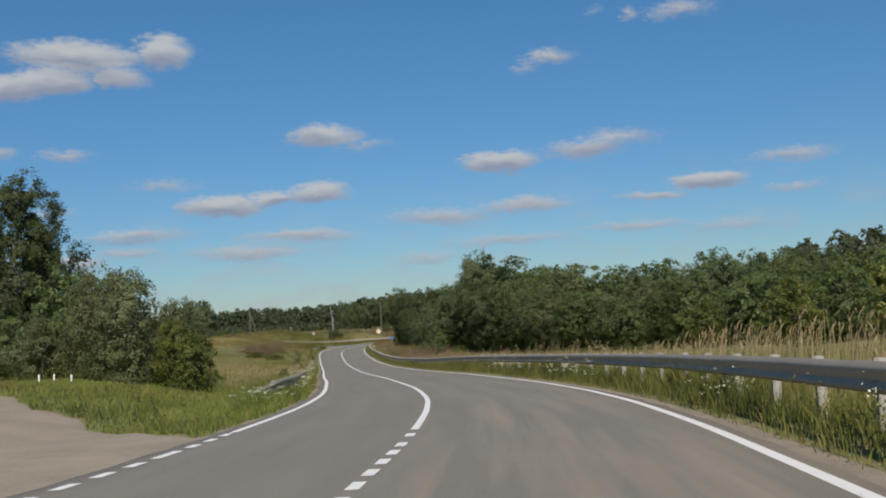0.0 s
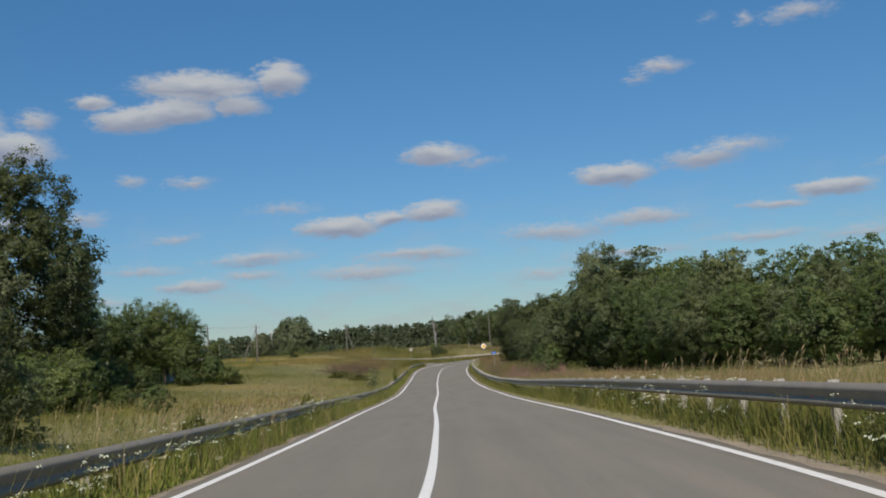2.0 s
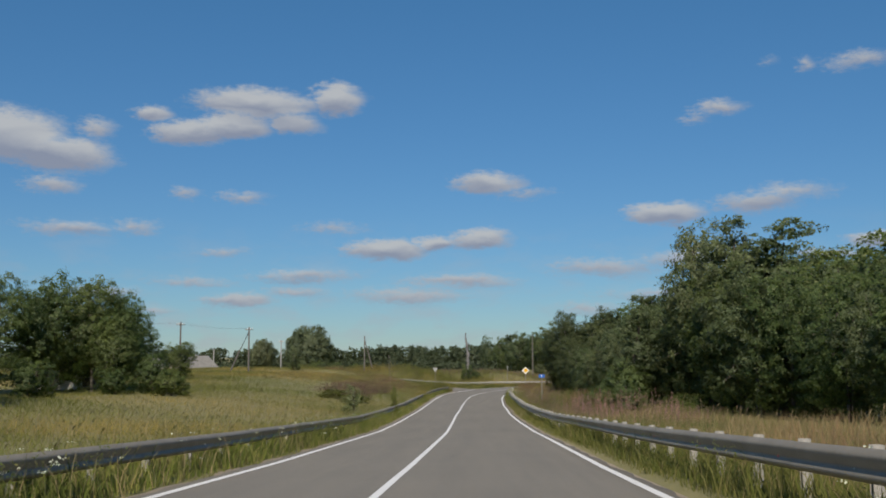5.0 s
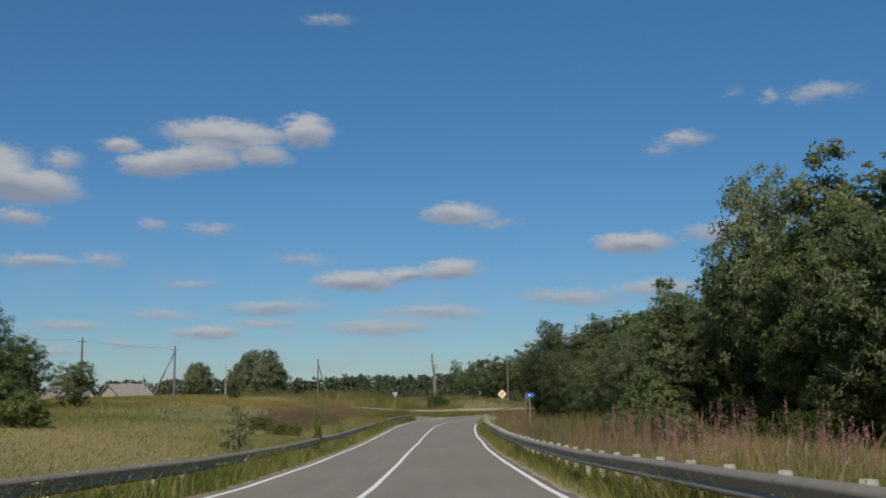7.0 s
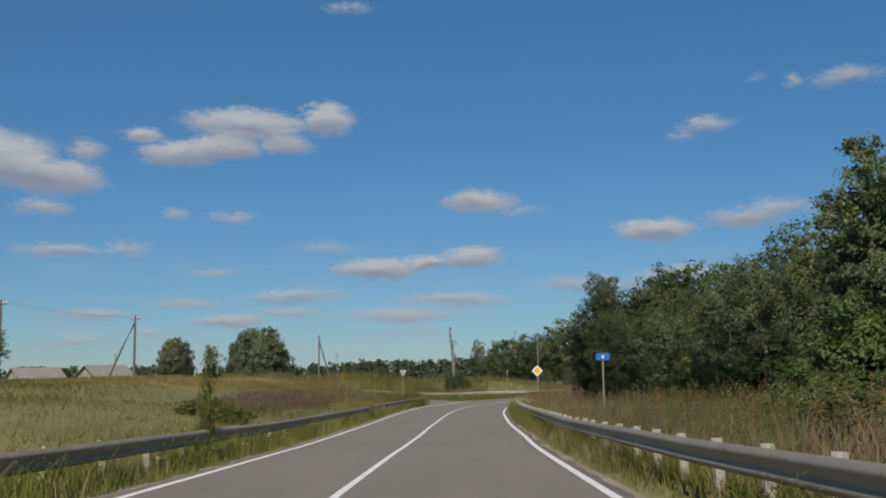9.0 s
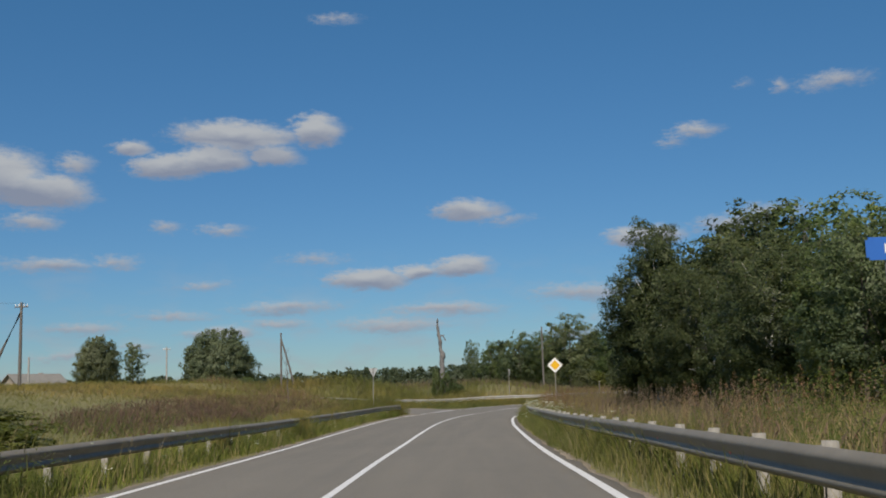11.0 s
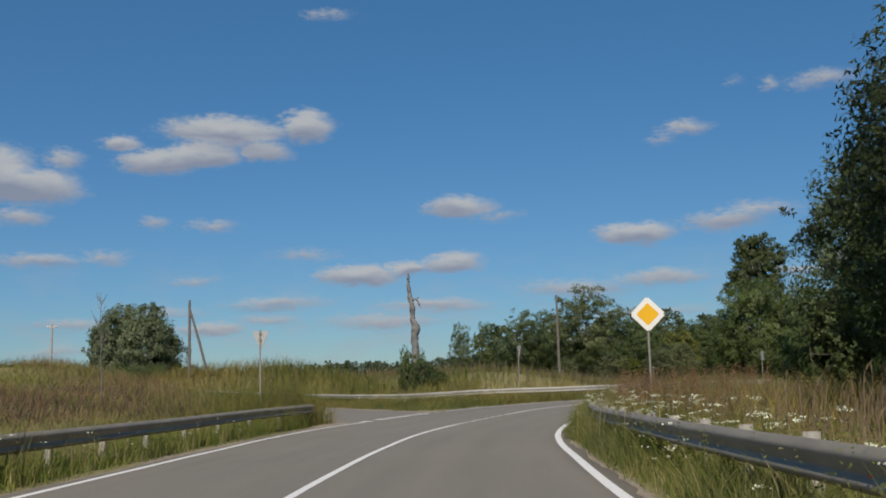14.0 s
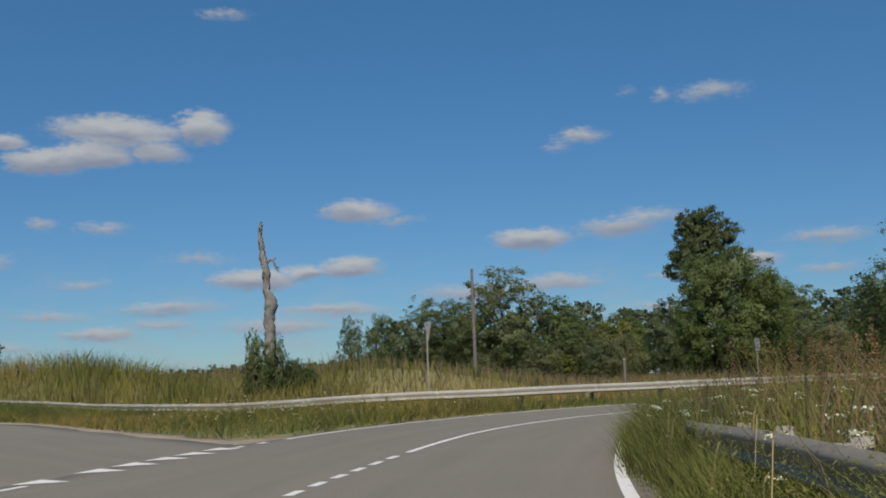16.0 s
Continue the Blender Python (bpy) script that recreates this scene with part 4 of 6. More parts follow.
kind_of("wood_willow", (53, 54), height=9, radius=3.4, foot=0.2, style="round", clumps=560, per=32, leaf=0.17, leaf_m=LEAF_WILLOW, bark_m=BARK)
kind_of("poplar", (7, 8), height=19, radius=6.6, foot=1.0, style="tall", clumps=1500, per=42, leaf=0.24, leaf_m=LEAF_DARK, bark_m=BARK)
kind_of("birch", (9, 10), height=12, radius=2.6, foot=0.9, style="column", clumps=760, per=28, leaf=0.19, leaf_m=LEAF_WILLOW, bark_m=BIRCH_BARK)
kind_of("stem_alder", (61, 62, 63), height=9, radius=3.2, foot=1.0, style="round", clumps=820, per=30, leaf=0.15, leaf_m=LEAF, bark_m=OLD_WOOD)
kind_of("dome_alder", (65,), height=8, radius=4.0, foot=0.2, style="dome", clumps=1000, per=44, leaf=0.165, leaf_m=LEAF_FRESH, bark_m=BARK)
kind_of("dark_birch", (64,), height=12, radius=2.6, foot=4.6, style="column", clumps=760, per=34, leaf=0.18, leaf_m=LEAF_DARK, bark_m=BIRCH_BARK)
kind_of("bush", (11, 12), height=4, radius=2.2, foot=0.0, style="bush", clumps=310, per=22, leaf=0.175, leaf_m=LEAF, bark_m=BARK)
kind_of("olive_bush", (13, 14), height=4, radius=2.1, foot=0.0, style="bush", clumps=520, per=34, leaf=0.105, leaf_m=LEAF_OLIVE, bark_m=BARK)
kind_of("bright_bush", (15, 16), height=3, radius=1.6, foot=0.0, style="bush", clumps=260, per=24, leaf=0.125, leaf_m=LEAF_BRIGHT, bark_m=BARK)
kind_of("round_willow", (17,), height=8, radius=5.6, foot=0.0, style="dome", clumps=1500, per=36, leaf=0.25, leaf_m=LEAF_SILVER, bark_m=BARK)
kind_of("sapling", (18, 19), height=2.4, radius=0.75, foot=0.2, style="column", clumps=110, per=20, leaf=0.085, leaf_m=LEAF_PALE, bark_m=BARK)
tree_count = [0]


def plant(kind, x, y, h, w=None, label="", category="tree", group="", sink=0.0):
    """A tree or bush of a kind at a place, with its height and crown radius."""
    variants, h0, r0 = KINDS[kind]
    tree_count[0] += 1
    i = tree_count[0]
    crown, trunk = variants[i % len(variants)]
    w = w or r0 * h / h0
    name = "bush" if "bush" in kind or kind == "round_willow" else ("sapling" if kind == "sapling" else "tree")
    top = thing(name, label, category, pose(x, y, at_ground(x, y) - sink, 0, 0, (i * 137.5) % 360) @ Matrix.Diagonal((w / r0, w / r0, h / h0, 1)), group)
    part_mesh("trunk", trunk, top)
    part_mesh("crown", crown, top)
    return top


rng = np.random.RandomState(5)
# belt of trees along the right of the road: front edge of the belt, then rows behind it
BELT = curve_through([(24, 80), (16, 89), (12.5, 97), (10.5, 112), (8.6, 126), (5.0, 138), (2.0, 150), (1.3, 162), (1.0, 172), (0.5, 180), (1.0, 186)], 0.5)
BELT_N = normals_of(BELT)
s = 0.0
while s < len(BELT) * 0.5 - 1:
    i = int(s / 0.5)
    y = BELT[i, 1]
    tall = float(np.interp(y, [80, 95, 108, 118, 128, 136, 150, 165, 172, 183], [7.0, 7.6, 8.6, 9.3, 10.0, 8.2, 6.0, 6.0, 8.2, 9.8]))
    for row, (back, more) in enumerate(((1.7, 0.9), (5.2, 1.08), (9.5, 1.12))):
        if row == 2 and int(s / 3.4) % 2:
            continue
        p = BELT[i] + BELT_N[i] * (back + rng.uniform(-0.6, 0.6))
        h = tall * more * rng.uniform(0.82, 1.1)
        k = ("back_" if row else "") + ("willow" if rng.rand() < 0.55 else "alder")
        # shaded road-facing side of these trees is painted with darker leaves
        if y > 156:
            k = ("shaded_alder", "back_shaded", "back_alder")[row]
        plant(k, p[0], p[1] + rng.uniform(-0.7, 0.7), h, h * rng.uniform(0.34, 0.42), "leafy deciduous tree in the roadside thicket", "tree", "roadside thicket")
    s += rng.uniform(3.0, 3.9)
plant("slim", 11.4, 118.5, 12.2, 3.4, "tall loose-crowned tree standing above the thicket", "tree", "roadside thicket")
plant("slim", 13.2, 116.0, 11.6, 3.6, "tall loose-crowned tree standing above the thicket", "tree", "roadside thicket")
plant("willow", 10.2, 125.5, 13.0, 3.7, "tall willow above the thicket", "tree", "roadside thicket")
plant("bush", 5.6, 128.4, 3.4, 2.2, "leafy bush at the front of the thicket", "bush")
plant("slim", 6.2, 129.8, 8.5, 2.2, "slender tree at the front of the thicket", "tree", "roadside thicket")
plant("slim", 5.0, 173.0, 8.4, 2.6, "tall birch with pale stems above the thicket", "tree", "roadside thicket")
plant("shaded_alder", 1.8, 178.5, 10.3, 3.0, "tall alder at the end of the thicket", "tree", "roadside thicket")
plant("slim", 7.8, 190.0, 9.8, 3.4, "tall loose-crowned tree at the end of the thicket", "tree", "roadside thicket")
plant("slim", 7.8, 181.0, 9.6, 3.2, "tall birch with pale stems above the thicket", "tree", "roadside thicket")
for x, y, h in ((9, 192, 8.5), (13, 199, 9), (17, 206, 9), (21, 212, 8.5), (26, 219, 9), (31, 226, 9), (37, 233, 9), (15, 190, 10), (22, 200, 10), (29, 210, 10)):
    plant("back_alder" if (int(x) % 2) else "back_willow", x, y, h, None, "deciduous tree behind the tall roadside grass", "tree", "roadside thicket")
for x, y, h in ((29, 74, 7), (34, 84, 7.5), (26, 92, 8), (33, 97, 8.5), (42, 92, 8.5), (41, 106, 9), (47, 112, 9), (23, 103, 8), (30, 112, 9), (38, 120, 9)):
    plant("back_willow" if (int(y) % 2) else "back_alder", x, y, h, None, "deciduous tree at the back of the thicket", "tree", "roadside thicket")
for x, y, h, k in ((19, 47, 3.2, "bright_bush"), (24, 52, 4.2, "bush"), (22, 60, 4.6, "bush"), (28, 58, 4.8, "bright_bush"), (17.5, 56, 2.6, "bright_bush"), (27, 66, 5.5, "bush"), (21, 70, 5.0, "bush"), (33, 64, 6, "bush"), (18, 78, 4.4, "bush"), (38, 76, 7, "bush"), (45, 84, 8, "bush"), (24, 43, 3.4, "bush"), (30, 47, 4.4, "bush")):
    plant(k, x, y, h, h * 0.62, "leafy green bush above the dry grass bank", "bush", "bank bushes")

for x, y, h, w in ((2.6, 119.5, 1.6, 1.3), (4.4, 116.0, 1.7, 1.4), (4.6, 122.5, 1.9, 1.4), (3.6, 126.5, 1.8, 1.3)):
    plant("bush", x, y, h, w, "low dark green bush in the tall bank weeds", "bush", "bank weed bushes")

# left side
for k, x, y, h, w, lab in (
        ("poplar", -37.0, 97.5, 20.6, 7.0, "very tall dark broadleaf tree at the field edge"),
        ("poplar", -46.0, 92.0, 19.0, 6.5, "very tall dark broadleaf tree at the field edge"),
        ("poplar", -45.5, 104.0, 17.5, 6.0, "very tall dark broadleaf tree at the field edge"),
        ("poplar", -54.0, 112.0, 16.0, 6.0, "tall dark broadleaf tree behind others"),
        ("birch", -39.8, 115.5, 16.6, 3.7, "drooping birch with a pale trunk"),
        ("birch", -42.5, 120.0, 13.5, 2.8, "drooping birch with a pale trunk")):
    plant(k, x, y, h, w, lab, "tree", "field edge trees")
for x, y, h in ((-47.0, 137.0, 10.4), (-44.0, 141.0, 10.8), (-41.0, 142.5, 10.4), (-51.5, 139.0, 9.6), (-38.4, 143.0, 9.0), (-48, 146, 9.5), (-43.5, 148, 9), (-38.2, 140.2, 6.5)):
    plant("stem_alder", x, y, h, h * 0.36, "broadleaf tree with bare lower stems in a dense clump", "tree", "meadow clump")
for k, x, y, h, w in (("bush", -34.3, 139.5, 3.4, 2.0), ("bush", -31.5, 137.5, 2.2, 1.8), ("bush", -36, 136.0, 2.2, 1.6), ("bush", -21.8, 74.5, 3.0, 2.0), ("bush", -25.2, 78.0, 3.4, 2.3), ("bush", -18.4, 77.5, 1.6, 1.2),
                      ("bush", -28.5, 84.0, 4.0, 2.6), ("bush", -30.0, 92.0, 4.5, 2.6), ("bush", -24.8, 88.5, 1.6, 1.2), ("bush", -33.0, 103.5, 3.6, 2.4), ("bush", -34.5, 111.0, 3.6, 2.2), ("bush", -36.5, 124.0, 2.6, 2.0),
                      ("bright_bush", -19.0, 60.5, 3.8, 1.7), ("bush", -22.0, 57.0, 4.0, 2.4), ("bush", -26.5, 62.0, 5.0, 2.8), ("bush", -17.5, 51.0, 3.0, 2.0), ("olive_bush", -16.0, 45.5, 3.0, 1.9), ("bush", -21.5, 46.5, 3.4, 2.2), ("bush", -28, 52, 5, 3)):
    plant(k, x, y, h, w, "leafy bush at the edge of the meadow", "bush", "meadow bushes")
for x, y, h, w in ((-12.6, 44.5, 4.8, 2.4), (-15.6, 48.6, 5.4, 2.8)):
    plant("bush", x, y, h, w, "tall green bush behind the olive bushes", "bush", "verge bushes")
plant("olive_bush", -10.4, 38.2, 4.2, 2.0, "large olive-grey bush beside the grass verge", "bush")
for x, y, h, w in ((-11.9, 39.6, 4.2, 1.5), (-9.4, 42.4, 3.5, 1.7)):
    plant("olive_bush", x, y, h, w, "olive-grey bush beside the grass verge", "bush", "verge bushes")
plant("bright_bush", -7.3, 35.6, 2.2, 1.0, "small yellowish green bush beside the verge", "bush")
plant("bright_bush", -8.3, 36.4, 2.4, 0.9, "small yellowish green bush beside the verge", "bush")
for x, y, h, w in ((-46.4, 165.5, 6.8, 2.8), (-43.3, 169.5, 4.4, 2.3), (-49.5, 169.0, 6.0, 2.4), (-50, 163, 7, 2.6)):
    plant("alder", x, y, h, w, "small broadleaf tree beside a power pole", "tree", "meadow trees")
plant("round_willow", -56.0, 284.0, 11.4, 6.2, "big round silvery willow on the rise", "bush", "", 0.7)
for x, y, h, w in ((-41.2, 213.5, 3.9, 1.3), (-57.5, 236.0, 3.0, 2.0), (-57.5, 270, 2.6, 2.0), (-40.5, 246, 1.6, 1.2), (-48, 262, 2.2, 2.0)):
    plant("back_willow", x, y, h, w, "small willow standing alone on the meadow rise", "tree", "meadow trees")
for x, y, h, w in ((-45.0, 262.0, 2.4, 2.2), (-50.5, 268.0, 2.8, 2.6), (-53.0, 262.0, 2.2, 2.4), (-40.0, 258.0, 1.9, 1.8)):
    plant("bush", x, y, h, w, "low green shrub below the round willow", "bush", "ridge shrubs")
plant("round_willow", -49.8, 225.0, 5.1, 2.4, "small rounded willow on the meadow rise", "bush", "", 0.3)
# beyond the junction
for k, x, y, h, w in (("wood_willow", 0.8, 290, 12.2, 5.6), ("wood_willow", -7.5, 298, 9.6, 4.2), ("wood_alder", -13.0, 308, 8.8, 2.8), ("wood_willow", -17.0, 320, 9.6, 2.6), ("wood_alder", 8.0, 300, 10.0, 4.2), ("wood_willow", 12.0, 312, 10.0, 4.4),
                      ("wood_alder", 16.5, 300, 8.2, 3.6), ("bright_bush", 11.5, 282, 6.2, 3.0), ("wood_alder", -3.5, 303, 10, 4), ("wood_willow", 25.8, 284, 10.6, 4.6), ("wood_alder", 31.5, 290, 9.8, 4.4), ("wood_willow", 38, 284, 9.4, 4.4), ("wood_alder", 44, 276, 9.4, 4.4), ("wood_willow", 50, 270, 9.6, 4.6),
                      ("wood_willow", 19.5, 293, 9.0, 3.6), ("wood_alder", 33, 272, 8, 3.6), ("wood_willow", 41, 262, 8.4, 3.8), ("wood_alder", 47, 254, 8.6, 3.8), ("wood_willow", 24, 268, 6.5, 3.2), ("bright_bush", 3.6, 268, 2.6, 2.4)):
    plant(k, x, y, h, w, "leafy tree in the wood beyond the junction", "tree", "wood beyond the junction")
for x, y, h, w in ((14.9, 226.5, 8.8, 3.6), (19.5, 228.0, 12.0, 3.8), (25.0, 227.5, 12.5, 4.0)):
    plant("willow", x, y, h, w, "tall leafy tree beside the bend", "tree", "wood beyond the junction")
plant("willow", 7.0, 204.0, 9.9, 3.2, "tall willow at the inside of the bend", "tree", "roadside thicket")
plant("willow", 10.4, 207.5, 10.4, 3.2, "tall willow at the inside of the bend", "tree", "roadside thicket")
for x, y, h in ((4.6, 201.0, 4.2), (6.6, 198.0, 4.6), (8.6, 204.5, 4.6), (5.4, 205.0, 3.6), (9.5, 197.0, 5.0)):
    plant("bush", x, y, h, 2.1, "dense dark undergrowth at the inside of the bend", "bush", "bend undergrowth")
for x, y, h, w in ((1.5, 262, 3.2, 2.0), (6.0, 258, 3.6, 2.2), (9.0, 266, 4.0, 2.4), (-2.5, 268, 2.8, 1.8), (19.5, 250, 3.4, 2.2), (24.0, 246, 3.6, 2.4), (29.0, 244, 3.8, 2.4)):
    plant("olive_bush", x, y, h, w, "low olive bush before the wood beyond the bend", "bush", "bushes before the wood")
plant("alder", 7.0, 199.0, 7.5, 2.8, "dense alder at the inside of the bend", "tree", "roadside thicket")
plant("dark_birch", 22.9, 290, 18.6, 4.2, "tall birch rising above the wood", "tree", "wood beyond the junction")
plant("dome_alder", 14.0, 254.0, 9.4, 4.3, "dense dome-shaped green tree beyond the bend", "tree")
plant("bush", 17.0, 257.0, 6.4, 3.2, "dense dark green bush beyond the bend", "bush")
for x, y, h in ((-15.3, 231.8, 3.5), (-14.4, 232.0, 2.9), (-13.6, 232.4, 1.7), (-12.9, 232.0, 1.2)):
    plant("bush", x, y, h, 0.75, "green suckers round the foot of a dead tree", "bush", "suckers of the dead tree")
plant("sapling", -11.4, 113.8, 2.3, 0.75, "young willow sapling behind the guard rail", "sapling")
plant("bright_bush", -10.7, 124.5, 2.0, 0.3, "tall leafy green weed clump growing over the guard rail", "bush")
for x, y, h in ((-5.0, 43.5, 0.95),):
    plant("bright_bush", x, y, h, 0.36, "leafy green weed clump growing over the guard rail", "bush", "rail side weeds")
plant("bright_bush", -5.4, 56.5, 0.95, 0.5, "weedy bush growing over the guard rail", "bush")
plant("bright_bush", -18.5, 150.0, 0.8, 1.9, "low green bush in the meadow", "bush", "meadow bushes")
plant("bright_bush", -22.0, 156.0, 0.9, 2.2, "low green bush in the meadow", "bush", "meadow bushes")


def wood(name, label, spots, leaf, per, mat, pointed):
    """A far wood: many crowns of leaf clumps with trunks hidden inside, as one mass."""
    r = np.random.RandomState(77)
    cen, rad, out_ = [], [], []
    for x, y, h in spots:
        z = at_ground(x, y)
        n = per
        fz = r.uniform(0.0, 1, n)
        prof = (1 - fz) * 0.30 + 0.02 if pointed else 0.42 * np.sin(np.pi * (0.36 + 0.6 * fz)) ** 0.7
        a, q = r.uniform(0, 6.28, n), np.sqrt(r.uniform(0.2, 1, n))
        d = np.stack([np.cos(a), np.sin(a), fz - 0.4], 1)
        cen.append(np.stack([x + prof * h * q * np.cos(a), y + prof * h * q * np.sin(a), z + h * fz], 1))
        rad.append(np.full(n, h * 0.075))
        out_.append(unit(d))
    v, f = leaf_quads(r, np.concatenate(cen), np.concatenate(rad), np.concatenate(out_), 10, leaf, 0.0, 0.8)
    return tagged(new(name, mesh_of(name, v, f, mat)), label, "wood", kind="stuff")


rng = np.random.RandomState(9)
spots = []
for x0, y0, x1, y1, n, h in ((-330, 520, -90, 610, 210, 10.0), (-100, 600, -12, 560, 130, 10.6), (-12, 470, 40, 430, 60, 11.0), (-12, 352, 12, 348, 16, 10.0), (10, 360, 70, 330, 34, 11.5), (60, 330, 150, 300, 46, 10), (40, 440, 220, 420, 80, 13)):
    for _ in range(n):
        t = rng.rand()
        spots.append((x0 + (x1 - x0) * t + rng.normal() * 5, y0 + (y1 - y0) * t + rng.normal() * 9, h * rng.uniform(0.8, 1.12)))
wood("far_wood", "dark mixed wood along the horizon", spots, 0.70, 46, HAZED_LEAF, False)
spots = [(-115 + 108 * t + rng.normal() * 3, 292 + 120 * q, rng.uniform(1.6, 2.9)) for t, q in rng.rand(330, 2)]
wood("far_scrub", "low dark scrub on the falling ground beyond the meadow", spots, 0.42, 26, HAZED_LEAF, False)
spots = []
for _ in range(150):
    t, q = rng.rand(), rng.rand()
    spots.append((48 + 90 * t + 8 * q, 130 + 110 * t + 70 * (q - 0.3), rng.uniform(5, 8.5)))
wood("hillside_wood", "leafy wood climbing the hillside", spots, 0.55, 56, HAZED_LEAF, False)
spots = [(x + rng.normal() * 2, 255 + rng.normal() * 5, rng.uniform(5.5, 9)) for x in np.arange(82, 150, 3.2)]
wood("hilltop_conifers", "dark pointed conifers along the hilltop", spots, 0.7, 60, NEEDLE, True)
spots = [(-100 + 200 * rng.rand(), -110 - 40 * rng.rand(), rng.uniform(7, 11)) for _ in range(40)]
wood("wood_behind", "mixed wood far behind", spots, 1.1, 36, HAZED_LEAF, False)


# ---- dead tree ----
def dead_tree(x, y):
    top = thing("dead_tree", "tall bare broken grey tree trunk with a hooked limb", "tree", pose(x, y, at_ground(x, y)) @ Matrix.Diagonal((0.95, 0.95, 0.945, 1)))
    zs = np.array([-0.3, 0.6, 1.8, 2.5, 3.1, 3.7, 4.3, 4.75, 5.0, 5.2, 5.5, 6.1, 6.8, 7.3, 8.1, 8.2, 8.9, 9.0])
    bend = np.array([0.0, 0.02, 0.02, 0.02, 0.0, 0.0, 0.03, 0.06, 0.05, -0.02, -0.10, -0.13, -0.17, -0.30, -0.38, -0.39, -0.36, -0.36])
    rad = np.array([0.40, 0.34, 0.30, 0.29, 0.27, 0.25, 0.27, 0.30, 0.29, 0.23, 0.17, 0.18, 0.17, 0.14, 0.11, 0.085, 0.07, 0.03])
    zz = np.linspace(-0.3, 9.0, 60)
    bend, rad = np.interp(zz, zs, bend), np.interp(zz, zs, rad) * (1 + 0.10 * np.sin(zz * 5.1) * np.sin(zz * 2.3))
    v, f = tube(np.stack([bend + 0.02 * np.sin(zz * 4.3), bend * 0.4, zz], 1), rad, 16)
    v += (np.random.RandomState(3).rand(*v.shape) - 0.5) * np.array([0.12, 0.12, 0.08])
    part_mesh("trunk", mesh_of("trunk", v, f, GREY_WOOD, True), top)
    hook = np.array([(-0.20, 0, 6.7), (-0.06, 0, 6.98), (0.09, 0, 7.08), (0.22, 0, 7.02), (0.30, 0, 6.86), (0.35, 0, 6.66), (0.44, 0, 6.52), (0.52, 0, 6.38)])
    v, f = tube(hook, [0.09, 0.075, 0.065, 0.06, 0.055, 0.05, 0.035, 0.012], 8)
    part_mesh("limb", mesh_of("limb", v, f, GREY_WOOD, True), top, "hooked broken limb")
    for a in ((0.22, 0, 7.0, 0.40, 0.05, 7.22), (0.35, 0, 6.66, 0.55, -0.05, 6.62), (-0.16, 0, 4.9, -0.30, 0.0, 5.42), (-0.30, 0, 6.0, -0.36, 0.05, 6.35), (0.10, 0, 5.1, 0.2, 0.0, 5.4)):
        v, f = tube([a[:3], ((a[0] + a[3]) / 2, (a[1] + a[4]) / 2, (a[2] + a[5]) / 2 + 0.03), a[3:]], [0.055, 0.04, 0.012], 6)
        part_mesh("stub", mesh_of("stub", v, f, GREY_WOOD, True), top, "splintered stub")


dead_tree(-14.8, 233.0)


def bare_sapling(x, y, height):
    rng = np.random.RandomState(12)
    top = thing("bare_sapling", "thin leafless grey sapling in the meadow", "tree", pose(x, y, at_ground(x, y)))
    zs = np.linspace(-0.3, height, 8)
    pts = np.stack([np.cumsum(rng.normal(0, 0.05, 8)), np.cumsum(rng.normal(0, 0.05, 8)), zs], 1)
    v, f = tube(pts, 0.035 * (1 - 0.85 * np.linspace(0, 1, 8)), 6)
    part_mesh("trunk", mesh_of("trunk", v, f, OLD_WOOD, True), top)
    for k in range(26):
        t = rng.uniform(0.22, 0.95)
        b = np.array([np.interp(t * height, zs, pts[:, m_]) for m_ in range(3)])
        a, ln = rng.uniform(0, 6.28), (1.1 - 0.7 * t) * rng.uniform(0.6, 1.2)
        e = b + np.array([math.cos(a) * ln * 0.55, math.sin(a) * ln * 0.55, ln * 0.75])
        v, f = tube([b, (b + e) / 2 + np.array([0, 0, -0.05]), e], [0.014, 0.010, 0.004], 5)
        part_mesh("twig", mesh_of("twig", v, f, OLD_WOOD, True), top)


bare_sapling(-23.2, 199.0, 4.4)


# ---- poles and signs ----
def power_pole(x, y, top_z, mat, label, arms=True, brace=None, lean=(0, 0)):
    z = at_ground(x, y)
    h = top_z - z
    top = thing("power_pole", label, "power pole", pose(x, y, z, lean[0], lean[1], 0), "power poles")
    v, f = tube([(0, 0, -0.5), (0, 0, h * 0.5), (0, 0, h)], [0.14, 0.12, 0.095], 10)
    part_mesh("shaft", mesh_of("shaft", v, f, mat, True), top)
    part("cap", box_bm(0.16, 0.16, 0.05, h), mat, top)
    if arms:
        part("crossarm", box_bm(1.1, 0.09, 0.09, h - 0.35, 0.01), mat, top)
        for q in (-0.48, -0.2, 0.2, 0.48):
            v, f = tube([(q, 0, h - 0.26), (q, 0, h - 0.18), (q, 0, h - 0.08)], [0.03, 0.055, 0.02], 8)
            part_mesh("insulator", mesh_of("insulator", v, f, SIGN_WHITE, True), top, "white insulator")
    if brace:
        v, f = tube([(brace[0], brace[1], -0.4), (brace[0] * 0.5, brace[1] * 0.5, h * 0.45), (0, 0, h * 0.9)], [0.12, 0.11, 0.09], 9)
        part_mesh("brace", mesh_of("brace", v, f, mat, True), top)
    return top


